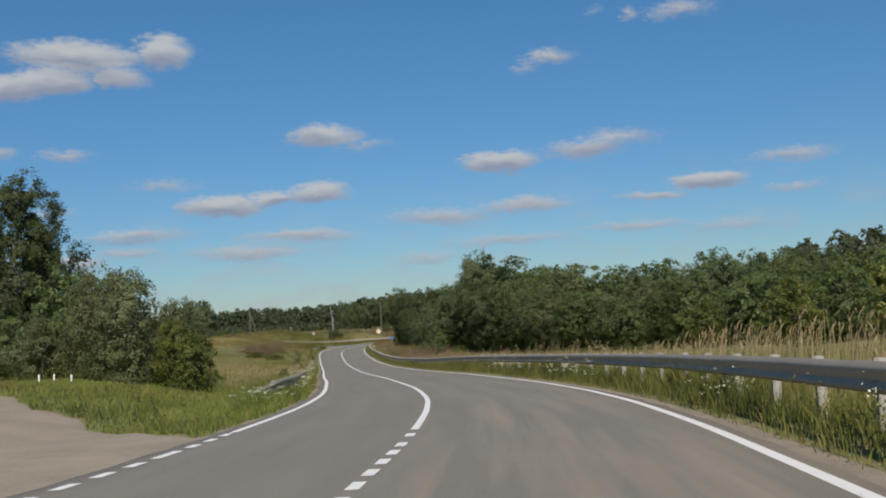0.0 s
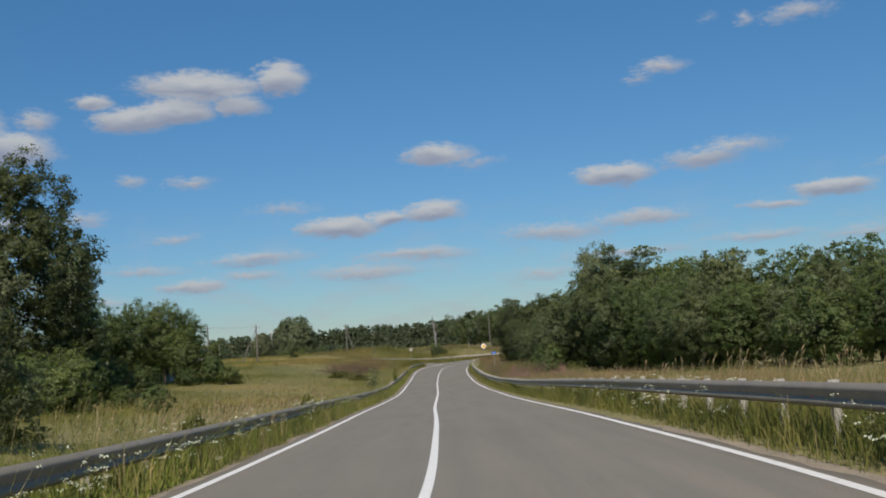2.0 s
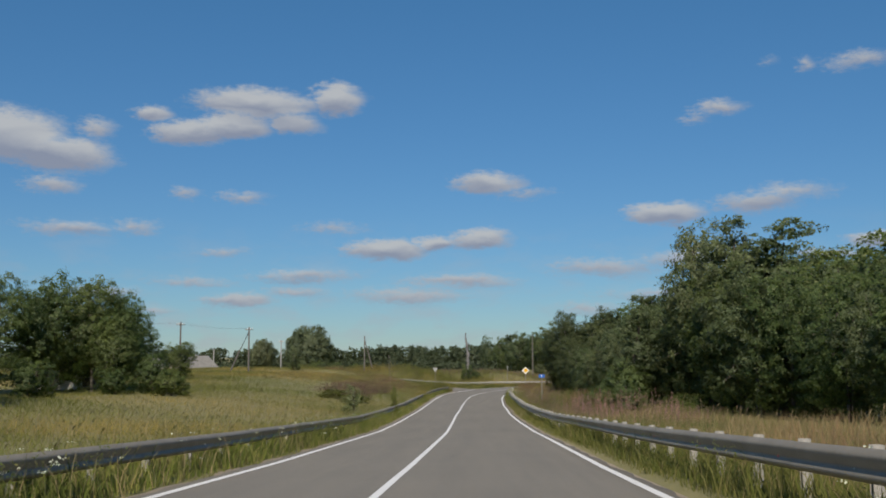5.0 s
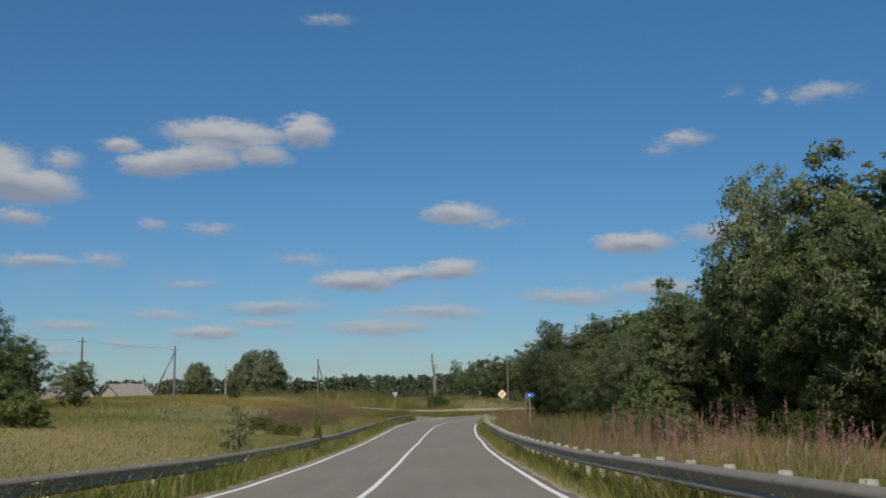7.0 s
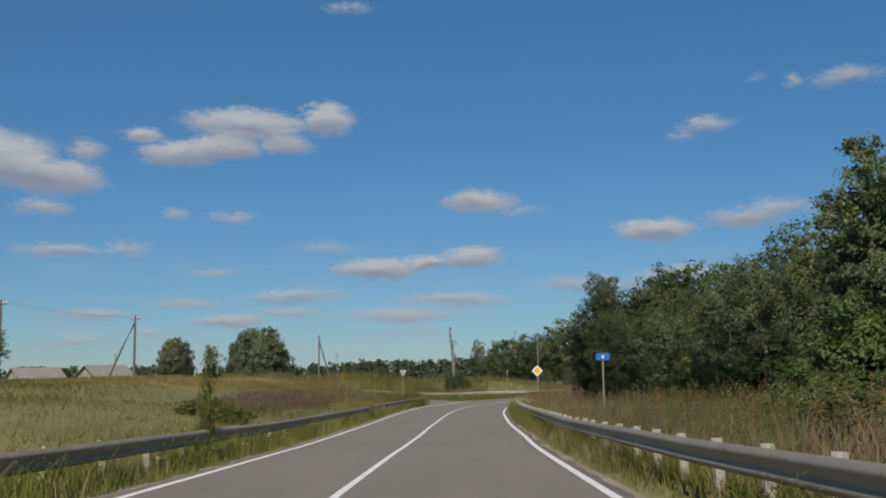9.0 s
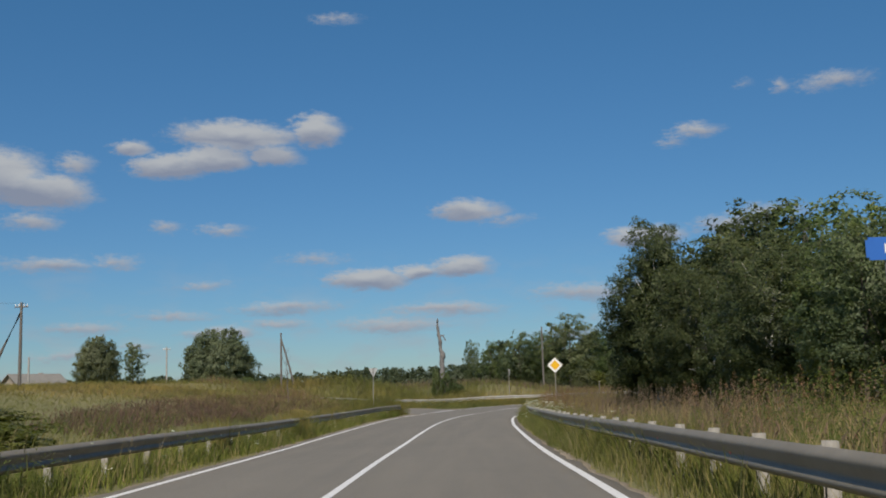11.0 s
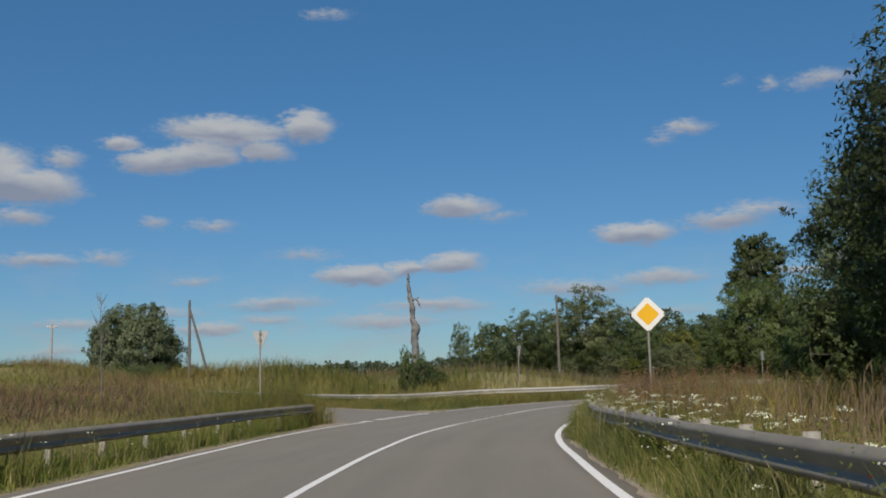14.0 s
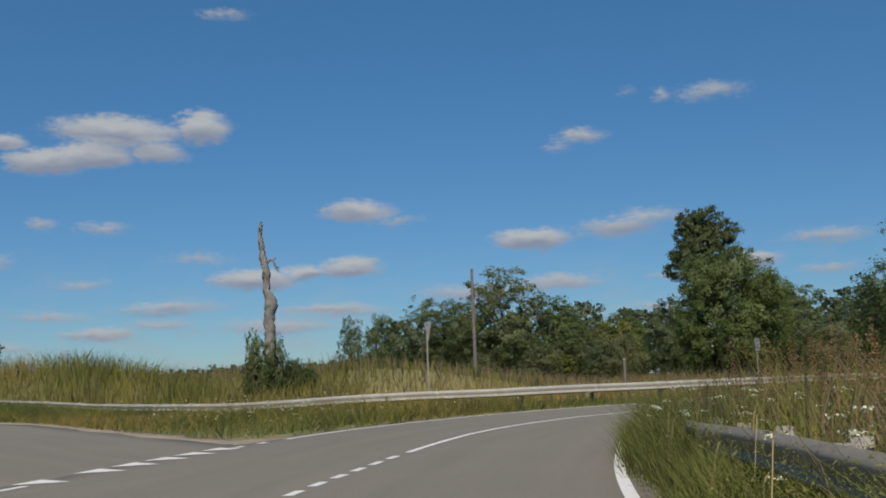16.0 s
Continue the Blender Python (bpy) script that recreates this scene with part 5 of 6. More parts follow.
power_pole(-46.4, 177.6, 2.5, OLD_WOOD, "grey wooden power pole with a crossarm in a meadow")
power_pole(-44.2, 199.0, 2.4, OLD_WOOD, "braced wooden power pole with a crossarm in a meadow", True, (-3.0, 0.0))
power_pole(-35.8, 245.5, 1.9, OLD_WOOD, "leaning braced power pole on the rise", False, (1.7, 0.3))
power_pole(-57.5, 264.4, 1.5, CONCRETE, "plain concrete power pole on the rise")
power_pole(-3.8, 255.9, 2.1, OLD_WOOD, "tall plain wooden power pole beyond the bend", False)
power_pole(-61.0, 232.0, -0.6, CONCRETE, "short power pole behind the meadow", False)


def power_wire(a, b, sag):
    """A slack wire between two points."""
    u = np.linspace(0, 1, 17)[:, None]
    pts = np.array(a) * (1 - u) + np.array(b) * u - np.array([0, 0, 4.0 * sag]) * u * (1 - u)
    v, f = tube(pts, np.full(17, 0.006), 5)
    tagged(new("power_wire", mesh_of("power_wire", v, f, WIRE, True)), "thin slack grey wire strung between power poles", "power wire", "power wires")


for q in (-0.48, 0.48):
    power_wire((-46.4 + q, 177.6, 2.44), (-44.2 + q, 199.0, 2.34), 0.35)
    power_wire((-46.4 + q, 177.6, 2.44), (-76.0 + q, 158.0, 2.6), 0.5)
power_pole(-76.0, 158.0, 2.7, OLD_WOOD, "grey wooden power pole behind the field edge trees")


def sign_post(top, h, r=0.03):
    v, f = tube([(0, 0, -0.4), (0, 0, h * 0.5), (0, 0, h)], [r, r, r], 8)
    return part_mesh("post", mesh_of("post", v, f, POST, True), top)


def plate_bm(points, thick, bev=0.0):
    """A flat plate in the xz plane, its face to -y."""
    bm = bmesh.new()
    f = bm.faces.new([bm.verts.new((x, 0, z)) for x, z in points])
    if bev:
        bmesh.ops.bevel(bm, geom=list(f.verts), offset=bev, segments=4, affect="VERTICES")
    face = bm.faces[:][0]
    r = bmesh.ops.extrude_face_region(bm, geom=[face])
    bmesh.ops.translate(bm, vec=(0, thick, 0), verts=[e for e in r["geom"] if isinstance(e, bmesh.types.BMVert)])
    bmesh.ops.recalc_face_normals(bm, faces=bm.faces[:])
    return bm


def diamond(c, r):
    return [(0, c - r), (r, c), (0, c + r), (-r, c)]


def priority_sign(x, y, zc, turn):
    z = at_ground(x, y)
    top = thing("priority_road_sign", "yellow diamond priority road sign with a white border", "road sign", pose(x, y, z, 0, 0, turn), "road signs")
    c = zc - z
    sign_post(top, c + 0.2)
    plate = part("plate", plate_bm(diamond(c, 0.50), 0.012, 0.05), SIGN_WHITE, top, "white diamond plate", pose(0, -0.05, 0))
    part("panel", plate_bm(diamond(c, 0.315), 0.006, 0.02), SIGN_YELLOW, plate, "orange yellow diamond panel", pose(0, -0.006, 0))
    part("rim", plate_bm(diamond(c, 0.485), 0.006, 0.05), SIGN_BACK, plate, "grey back of the plate", pose(0, 0.012, 0))
    for dz in (-0.2, 0.15):
        part("clamp", box_bm(0.10, 0.07, 0.04, c + dz), ZINC, top, "", pose(0, -0.012, 0))


def yield_sign(x, y, zc, turn, size=0.7):
    z = at_ground(x, y)
    top = thing("give_way_sign", "give-way triangle sign showing its grey back", "road sign", pose(x, y, z, 0, 0, turn), "road signs")
    c = zc - z
    sign_post(top, c + 0.28)
    s = size
    tri = [(0, c - s * 0.55), (s * 0.5, c + s * 0.32), (-s * 0.5, c + s * 0.32)]
    plate = part("plate", plate_bm(tri, 0.012, 0.04), SIGN_BACK, top, "", pose(0, -0.05, 0))
    tri2 = [(0, c - s * 0.40), (s * 0.37, c + s * 0.245), (-s * 0.37, c + s * 0.245)]
    part("panel", plate_bm(tri2, 0.004, 0.03), SIGN_WHITE, plate, "white face", pose(0, -0.005, 0))
    for dz in (-0.1, 0.15):
        part("clamp", box_bm(0.10, 0.07, 0.04, c + dz), ZINC, top, "", pose(0, -0.012, 0))


priority_sign(-3.45, 189.5, -3.79, 4)
yield_sign(-16.4, 197.0, -3.75, 165, 0.75)
yield_sign(-7.3, 221.2, -3.85, 109, 0.8)
zb = at_ground(-0.75, 136.8)
blue = thing("blue_name_sign", "small blue plate with a white mark on a post", "road sign", pose(-0.75, 136.8, zb, 0, 0, 3), "road signs")
cb = -3.37 - zb
sign_post(blue, cb + 0.1)
plate = part("plate", plate_bm([(-0.235, cb - 0.125), (0.235, cb - 0.125), (0.235, cb + 0.125), (-0.235, cb + 0.125)], 0.012, 0.03), SIGN_BLUE, blue, "", pose(0, -0.045, 0))
part("mark", plate_bm([(-0.035, cb - 0.05), (0.035, cb - 0.05), (0.035, cb + 0.05), (-0.035, cb + 0.05)], 0.004), SIGN_WHITE, plate, "white bar", pose(0, -0.005, 0))
zb = at_ground(11.5, 241.4)
back = thing("road_sign", "grey backed rectangular sign seen from its side beyond the bend", "road sign", pose(11.5, 241.4, zb, 0, 0, 100), "road signs")
sign_post(back, 2.6)
part("plate", plate_bm([(-0.3, 1.9), (0.3, 1.9), (0.3, 2.6), (-0.3, 2.6)], 0.012, 0.03), SIGN_BACK, back, "", pose(0, -0.045, 0))
stake = thing("marker_post", "short pale wooden marker post by the far guard rail", "post", pose(1.8, 231.0, at_ground(1.8, 231.0)))
part("shaft", box_bm(0.10, 0.10, 1.75, -0.2, 0.015), OLD_WOOD, stake)
part("cap", box_bm(0.13, 0.13, 0.05, 1.55, 0.01), CONCRETE, stake)


for x, y in ((-12.9, 36.2), (-12.3, 36.0), (-11.6, 35.7)):
    stick = thing("fence_stake", "short white painted wooden stake before bushes", "stake", pose(x, y, at_ground(x, y), 0, 2, 20), "white stakes")
    part("shaft", box_bm(0.06, 0.05, 0.5, -0.2, 0.008), SIGN_WHITE, stick)


# ---- houses ----
def house(x, y, turn, w, d, wall_h, roof_h, wall_m, roof_m, label, sink=0.3):
    top = thing("house", label, "house", pose(x, y, at_ground(x, y) - sink, 0, 0, turn), "village houses")
    wall = box_bm(w, d, wall_h, 0)
    for sx in (-1, 1):
        vs = [wall.verts.new((sx * w / 2, -d / 2, wall_h)), wall.verts.new((sx * w / 2, d / 2, wall_h)), wall.verts.new((sx * w / 2, 0, wall_h + roof_h * 0.96))]
        wall.faces.new(vs)
    wall_ob = part("wall", wall, wall_m, top)
    e = 0.45
    roof = bmesh.new()
    for sy in (-1, 1):
        lo, hi = wall_h - e * roof_h / (d / 2), wall_h + roof_h
        q = [(-w / 2 - e, sy * (d / 2 + e), lo), (w / 2 + e, sy * (d / 2 + e), lo), (w / 2 + e, 0, hi), (-w / 2 - e, 0, hi)]
        a = [roof.verts.new(p) for p in q]
        b = [roof.verts.new((p[0], p[1], p[2] + 0.12)) for p in q]
        for fc in ((a[0], a[1], a[2], a[3]), (b[3], b[2], b[1], b[0]), (a[0], b[0], b[1], a[1]), (a[1], b[1], b[2], a[2]), (a[3], a[2], b[2], b[3]), (a[0], a[3], b[3], b[0])):
            roof.faces.new(fc)
    bmesh.ops.recalc_face_normals(roof, faces=roof.faces[:])
    roof_ob = part("roof", roof, roof_m, top)
    part("chimney", box_bm(0.55, 0.55, 1.3, wall_h + roof_h * 0.55, 0.02), CONCRETE, roof_ob, "grey brick chimney", pose(w * 0.2, d * 0.12, 0))
    for k in (-1, 1):
        win = part("window", box_bm(0.9, 0.08, 1.1, wall_h * 0.42), SIGN_WHITE, top, "white window frame", pose(k * w * 0.25, -d / 2 - 0.02, 0))
        part("pane", box_bm(0.7, 0.04, 0.9, wall_h * 0.42 + 0.1), DARK_GLASS, win, "dark glass", pose(0, -0.035, 0))
    return top


house(-85.0, 256.0, 62, 8, 6.0, 2.2, 2.5, WALL_WOOD, ROOF_GREY, "low grey wooden house with a slate gable roof", 0.5)
house(-76.0, 262.0, 66, 8, 6, 2.0, 2.3, WALL_WOOD, ROOF_GREY, "low village house with a pale grey roof", 0.6)
house(-68.0, 200.0, 15, 7, 6, 2.4, 2.2, WALL_WOOD, ROOF_GREY, "grey wooden house behind meadow trees", 2.2)
house(-46.5, 150.5, 12, 7, 6, 2.8, 2.2, WALL_WHITE, ROOF_GREY, "white house hidden behind a clump of trees", 1.1)
house(115.0, 248.0, 60, 8, 7, 3.0, 3.4, WALL_WHITE, ROOF_RED, "white house with a red roof on the hillside", 0.3)


# ---- grass and flowers ----
def blades(rng, x, y, h, w, lean, z=None, slight=False):
    """Bent grass blades: five points each."""
    z = ground_z(x, y) if z is None else z
    n = len(x)
    a, b = rng.uniform(0, 6.28, n), rng.uniform(0, 6.28, n)
    sx, sy = np.cos(a) * w / 2, np.sin(a) * w / 2
    k = lean * h * rng.uniform(0.3, 1.0, n)
    bx, by = np.cos(b) * k, np.sin(b) * k
    z0 = z - 0.03
    p = np.stack([np.stack([x - sx, y - sy, z0], 1), np.stack([x + sx, y + sy, z0], 1),
                  np.stack([x + bx * 0.35 + sx * 0.8, y + by * 0.35 + sy * 0.8, z0 + h * 0.6], 1), np.stack([x + bx * 0.35 - sx * 0.8, y + by * 0.35 - sy * 0.8, z0 + h * 0.6], 1),
                  np.stack([x + bx, y + by, z0 + h], 1)], 1).reshape(-1, 3)
    if slight:
        p = p.reshape(-1, 5, 3)[:, [0, 1, 4]].reshape(-1, 3)
        return p, np.arange(3 * n).reshape(-1, 3), np.zeros((0, 3), int)
    o = np.arange(n)[:, None] * 5
    return p, o + np.array([[0, 1, 2, 3]]), o + np.array([[3, 2, 4]])


def grass(name, label, mat, rng, x, y, h, w, lean, slight=False):
    p, q, t = blades(rng, x, y, h, w, lean, None, slight)
    return tagged(new(name, mesh_of(name, p, [q] if slight else [q, t], mat)), label, "grass", kind="stuff")


def leafage(name, label, mat, rng, x, y, h, rad, per, size):
    """Loose tufts of small leaves at a height over the ground."""
    c = np.stack([x, y, ground_z(x, y) + h], 1)
    v, f = leaf_quads(rng, c, np.zeros(len(x)) + rad, unit(rng.normal(size=(len(x), 3)) + np.array([0, 0, 1.0])), per, size, 0.0, 0.45)
    return tagged(new(name, mesh_of(name, v, f, mat)), label, "weeds", kind="stuff")


def along(rng, n, y0, y1, lo, hi, side, bias=1.0):
    """Random places beside the road: side -1 left, 1 right; lo and hi are metres past the edge line."""
    i = rng.randint(s_of(y0), s_of(y1), n)
    o = lo + (hi - lo) * rng.rand(n) ** bias
    off = np.where(side > 0, right_w(AXIS[i, 1]) + o, -(left_w(AXIS[i, 1]) + o))
    p = AXIS[i] + AXIS_N[i] * off[:, None] + rng.uniform(-0.25, 0.25, (n, 2))
    return p[:, 0], p[:, 1]


def keep(x, y, *more):
    """Drops places on the side road, the far road and the apron."""
    ds = off_line(x, y, SIDE_AXIS, SIDE_N)
    d = off_line(x, y, AXIS, AXIS_N)
    ok = ~((ds > -3.3) & (ds < 3.75) & (y > 196.5) & (x < -6)) & ((d > right_w(y) + 0.32) | (d < -left_w(y) - 0.45))
    ok &= (x > -2.6) | (x < -24) | (y > apron_edge(x) - 0.25) | (y < apron_near(x))
    return tuple(v[ok] for v in (x, y, *more))


r = np.random.RandomState(21)


def patchy(x, y, k, seed, lo, hi):
    return lo + (hi - lo) * step(0.5 + 0.55 * wave(x, y, k, seed))


def tufted(rng, x, y, k, seed, cut):
    ok = 0.5 + 0.5 * wave(x, y, k, seed) > cut
    return x[ok], y[ok]


# mown and trodden verge
x, y = along(r, 92000, -6, 206, 0.5, 2.4, 1, 0.85)
x, y = keep(x, y)
sand = off_line(x, y, AXIS, AXIS_N) - right_w(y) > np.interp(y, [20, 80, 130], [0.62, 0.55, 0.4]) - 0.3 * r.rand(len(x)) ** 3
x, y = x[sand], y[sand]
grass("verge_grass_right", "green verge grass under the guard rail", GRASS, r, x, y, r.uniform(0.2, 0.75, len(x)) * patchy(x, y, 0.6, 1, 0.55, 1.2) * (0.3 + 0.7 * step((off_line(x, y, AXIS, AXIS_N) - right_w(y) - 0.4) / 0.5)) * np.interp(y, [92, 98, 112, 122], [1.0, 0.6, 0.6, 1.0]), 0.014, 0.8)
x, y = along(r, 80000, 17, 199, 0.45, 2.8, -1, 0.9)
x, y = keep(x, y)
sand = -off_line(x, y, AXIS, AXIS_N) - left_w(y) > np.interp(y, [160, 185, 196], [0.4, 0.8, 1.1]) - 0.3 * r.rand(len(x)) ** 3
x, y = x[sand], y[sand]
pale = r.rand(len(x)) < np.interp(y, [100, 140], [0.45, 0.8])
px_, py_ = x[pale], y[pale]
grass("verge_grass_pale", "bright green verge grass along the guard rail", LAWN, r, px_, py_, r.uniform(0.2, 0.7, len(px_)) * patchy(px_, py_, 0.7, 3, 0.55, 1.25) * (0.3 + 0.7 * step((-off_line(px_, py_, AXIS, AXIS_N) - left_w(py_) - 0.4) / 0.55)) * np.interp(py_, [20, 34, 120, 140], [0.25, 1.0, 1.0, 0.72]), 0.016, 0.8)
x, y = x[~pale], y[~pale]
grass("verge_grass_left", "green verge grass along the guard rail", GRASS, r, x, y, r.uniform(0.2, 0.72, len(x)) * patchy(x, y, 0.6, 2, 0.55, 1.25) * (0.3 + 0.7 * step((-off_line(x, y, AXIS, AXIS_N) - left_w(y) - 0.4) / 0.55)) * np.interp(y, [20, 34, 120, 140], [0.3, 1.0, 1.0, 0.72]), 0.015, 0.8)
x, y = r.uniform(-20, -3, 60000), r.uniform(16, 41, 60000)
x, y = keep(x, y)
grass("lawn_grass", "short bright green grass beside the turning", LAWN, r, x, y, r.uniform(0.05, 0.18, len(x)) * patchy(x, y, 0.35, 6, 0.7, 1.4), 0.035, 0.7)
x, y = r.uniform(-18, -4.4, 26000), r.uniform(18, 40, 26000)
x, y = keep(*tufted(r, x, y, 0.55, 111, 0.56))
grass("lawn_dry_tufts", "straw and olive tufts in the rough turf", GRASS_FIELD, r, x, y, r.uniform(0.12, 0.42, len(x)) * patchy(x, y, 0.8, 112, 0.5, 1.2), 0.018, 1.0)
# tall dry grass on the right bank
x, y = along(r, 42000, -6, 196, 1.5, 11, 1, 1.3)
x, y = keep(x, y)
grass("bank_grass_stems", "tall dry grass on the bank behind the guard rail", GRASS_DRY, r, x, y, r.uniform(0.35, 0.85, len(x)) * patchy(x, y, 0.3, 7, 0.6, 1.2), 0.018, 0.6, True)
x, y = along(r, 27000, -6, 192, 1.2, 11, 1, 1.2)
x, y = keep(x, y)
grass("bank_grass_green", "green undergrowth in the tall bank grass", GRASS, r, x, y, r.uniform(0.3, 0.75, len(x)) * patchy(x, y, 0.25, 8, 0.6, 1.2), 0.028, 0.7, True)


def seed_heads(name, label, mat, rng, x, y, h, length, width):
    """Stems that carry a feathery drooping head."""
    z = ground_z(x, y)
    n = len(x)
    a = rng.normal(0.7, 0.6, n)
    lean = rng.uniform(0.05, 0.35, n) * h
    tx, ty, tz = x + np.cos(a) * lean, y + np.sin(a) * lean, z + h
    s = 0.0035
    stem = np.stack([np.stack([x - s, y, z], 1), np.stack([x + s, y, z], 1), np.stack([tx + s, ty, tz], 1), np.stack([tx - s, ty, tz], 1)], 1).reshape(-1, 3)
    vs, fs = [stem], [np.arange(4 * n).reshape(-1, 4)]
    for k in range(3):
        b = rng.uniform(0, 6.28, n)
        ox, oy = np.cos(b) * width, np.sin(b) * width
        ex, ey = np.cos(a) * length * 0.6, np.sin(a) * length * 0.6
        head = np.stack([np.stack([tx, ty, tz - length * 0.15], 1), np.stack([tx + ex * 0.4 + ox, ty + ey * 0.4 + oy, tz + length * 0.35], 1),
                         np.stack([tx + ex, ty + ey, tz + length * 0.75], 1), np.stack([tx + ex * 0.4 - ox, ty + ey * 0.4 - oy, tz + length * 0.35], 1)], 1).reshape(-1, 3)
        fs.append(np.arange(4 * n).reshape(-1, 4) + sum(len(q) for q in vs))
        vs.append(head)
    return tagged(new(name, mesh_of(name, np.concatenate(vs), np.concatenate(fs), mat)), label, "grass", kind="stuff")


x, y = along(r, 3600, -25, 100, 1.5, 9, 1)
x, y = keep(x, y)
thin = r.rand(len(x)) < np.interp(y, [28, 46, 64], [1.0, 0.40, 0.10])
x, y = tufted(r, x[thin], y[thin], 0.5, 113, 0.36)
seed_heads("reed_grass_heads", "feathery tan seed heads of tall reed grass", REED, r, x, y, r.uniform(0.5, 1.25, len(x)) * patchy(x, y, 0.35, 9, 0.5, 1.25) * np.interp(y, [22, 45], [0.9, 0.75]), 0.22, 0.016)
x, y = along(r, 1300, 100, 168, 1.6, 9, 1)
x, y = keep(x, y)
seed_heads("dry_grass_heads", "brown seed heads on the bank beneath the trees", GRASS_RUST, r, x, y, r.uniform(0.5, 1.0, len(x)) * patchy(x, y, 0.25, 10, 0.7, 1.15), 0.2, 0.022)

x, y = along(r, 24000, 44, 150, 1.35, 7.5, 1, 1.1)
x, y = keep(*tufted(r, x, y, 0.22, 99, 0.34))
grass("bank_rusty_grass", "low rust coloured grass on the bank behind the guard rail", RUSTY, r, x, y, r.uniform(0.35, 0.85, len(x)) * patchy(x, y, 0.4, 100, 0.7, 1.15), 0.016, 0.7, True)
x, y = along(r, 20000, 10, 200, 0.72, 1.4, 1)
x, y = keep(*tufted(r, x, y, 0.5, 101, 0.30))
grass("rail_foot_weeds", "dense green weeds round the posts of the guard rail", GRASS, r, x, y, r.uniform(0.3, 0.78, len(x)) * patchy(x, y, 0.7, 102, 0.6, 1.15) * np.interp(y, [92, 98, 112, 122], [1.0, 0.55, 0.55, 1.0]), 0.014, 0.75)
x, y = along(r, 15000, 24, 196, 0.75, 1.6, -1)
x, y = keep(*tufted(r, x, y, 0.5, 103, 0.34))
grass("rail_foot_grass", "fresh green grass round the posts of the guard rail", LUSH_SOFT, r, x, y, r.uniform(0.25, 0.62, len(x)) * patchy(x, y, 0.7, 104, 0.6, 1.2), 0.014, 0.8)

# meadow on the left, thinning with distance
n = 300000
y = 16 + 300 * r.rand(n) ** 0.8
d = 2.0 + 62 * r.rand(n) ** 1.35
mid_x = np.interp(y, AXIS[:, 1][AXIS[:, 0] < 3], AXIS[:, 0][AXIS[:, 0] < 3])
x = np.where(y > 214, -9 - d * 1.1, mid_x - left_w(y) - d)
x, y, d = keep(x, y, d)
lawn = (y < 40) & (x > -26)
x, y, d = x[~lawn], y[~lawn], d[~lawn]
out = (y < 208) | (-off_line(x, y, FAR_RAIL_AXIS, FAR_RAIL_N) > 0.7) | (off_line(x, y, SIDE_AXIS, SIDE_N) < -3.4)
x, y, d = x[out], y[out], d[out]
rust = (step(0.85 + 0.8 * wave(x, y, 0.09, 15)) * step((y - 156) / 9) * step((206 - y) / 6) * step((d - 6.5) / 3) * step((16 - d) / 4)) > 0.06 + r.rand(len(x)) * 0.32
size = (1 + d / 26) * (1 + np.maximum(0, y - 150) / 160)
hh = r.uniform(0.25, 0.62, len(x)) * patchy(x, y, 0.16, 12, 0.5, 1.1)
ok = ~rust
green = (0.5 + 0.5 * wave(x, y, 0.12, 17) > 0.62 + 0.3 * (r.rand(len(x)) - 0.5)) & ok
grass("meadow_grass", "olive and straw coloured meadow grass", GRASS_FIELD, r, x[ok & ~green], y[ok & ~green], hh[ok & ~green], 0.019 * size[ok & ~green], 1.5, True)
grass("meadow_grass_green", "greener patches of meadow grass", GRASS_SOFT, r, x[green], y[green], hh[green] * 0.85, 0.020 * size[green], 1.5, True)
grass("meadow_weeds_rust", "reddish brown withered weeds in the meadow", PLUM, r, x[rust], y[rust], hh[rust] * 0.7, 0.04 * size[rust], 1.1, True)
def beyond_rail(x, y, gap):
    ok = -off_line(x, y, FAR_RAIL_AXIS, FAR_RAIL_N) > gap
    return x[ok], y[ok]


x, y = r.uniform(-70, 12, 36000), r.uniform(214, 262, 36000)
x, y = beyond_rail(*keep(x, y), 0.7)
mix = r.rand(len(x)) < 0.35 + 0.4 * wave(x, y, 0.15, 71)
grass("rise_grass", "tall grass on the rise beyond the junction", GRASS_FIELD, r, x[~mix], y[~mix], r.uniform(0.4, 1.0, int((~mix).sum())), 0.06, 0.5, True)
grass("rise_weeds", "withered brownish weeds on the rise", GRASS_RUST, r, x[mix], y[mix], r.uniform(0.5, 1.15, int(mix.sum())), 0.055, 0.4, True)
x, y = r.uniform(-58, -8, 44000), r.uniform(221, 262, 44000)
beyond = -off_line(x, y, FAR_RAIL_AXIS, FAR_RAIL_N)
ok = (beyond > 1.5) & (beyond < 8 + 2 * wave(x, y, 0.2, 72)) & (x < -10)
x, y = x[ok], y[ok]
grass("rise_tall_weeds", "tall olive and tan weeds behind the far guard rail", GRASS_FIELD, r, x, y, r.uniform(0.7, 1.45, len(x)) * patchy(x, y, 0.35, 73, 0.75, 1.15), 0.03, 0.7)
x, y = r.uniform(-14, 60, 26000), r.uniform(222, 285, 26000)
x, y = keep(x, y)
dead = r.rand(len(x)) < 0.3 + 0.35 * wave(x, y, 0.2, 74)
grass("outer_bend_grass", "straw coloured grass outside the bend", GRASS_RUST, r, x[dead], y[dead], r.uniform(0.35, 0.8, int(dead.sum())), 0.05, 0.6, True)
grass("outer_bend_weeds", "green weeds outside the bend", GRASS_SOFT, r, x[~dead], y[~dead], r.uniform(0.35, 0.8, int((~dead).sum())), 0.05, 0.7, True)
fr, nn = FAR_RAIL_AXIS, FAR_RAIL_N
i = r.randint(0, len(fr), 130000)
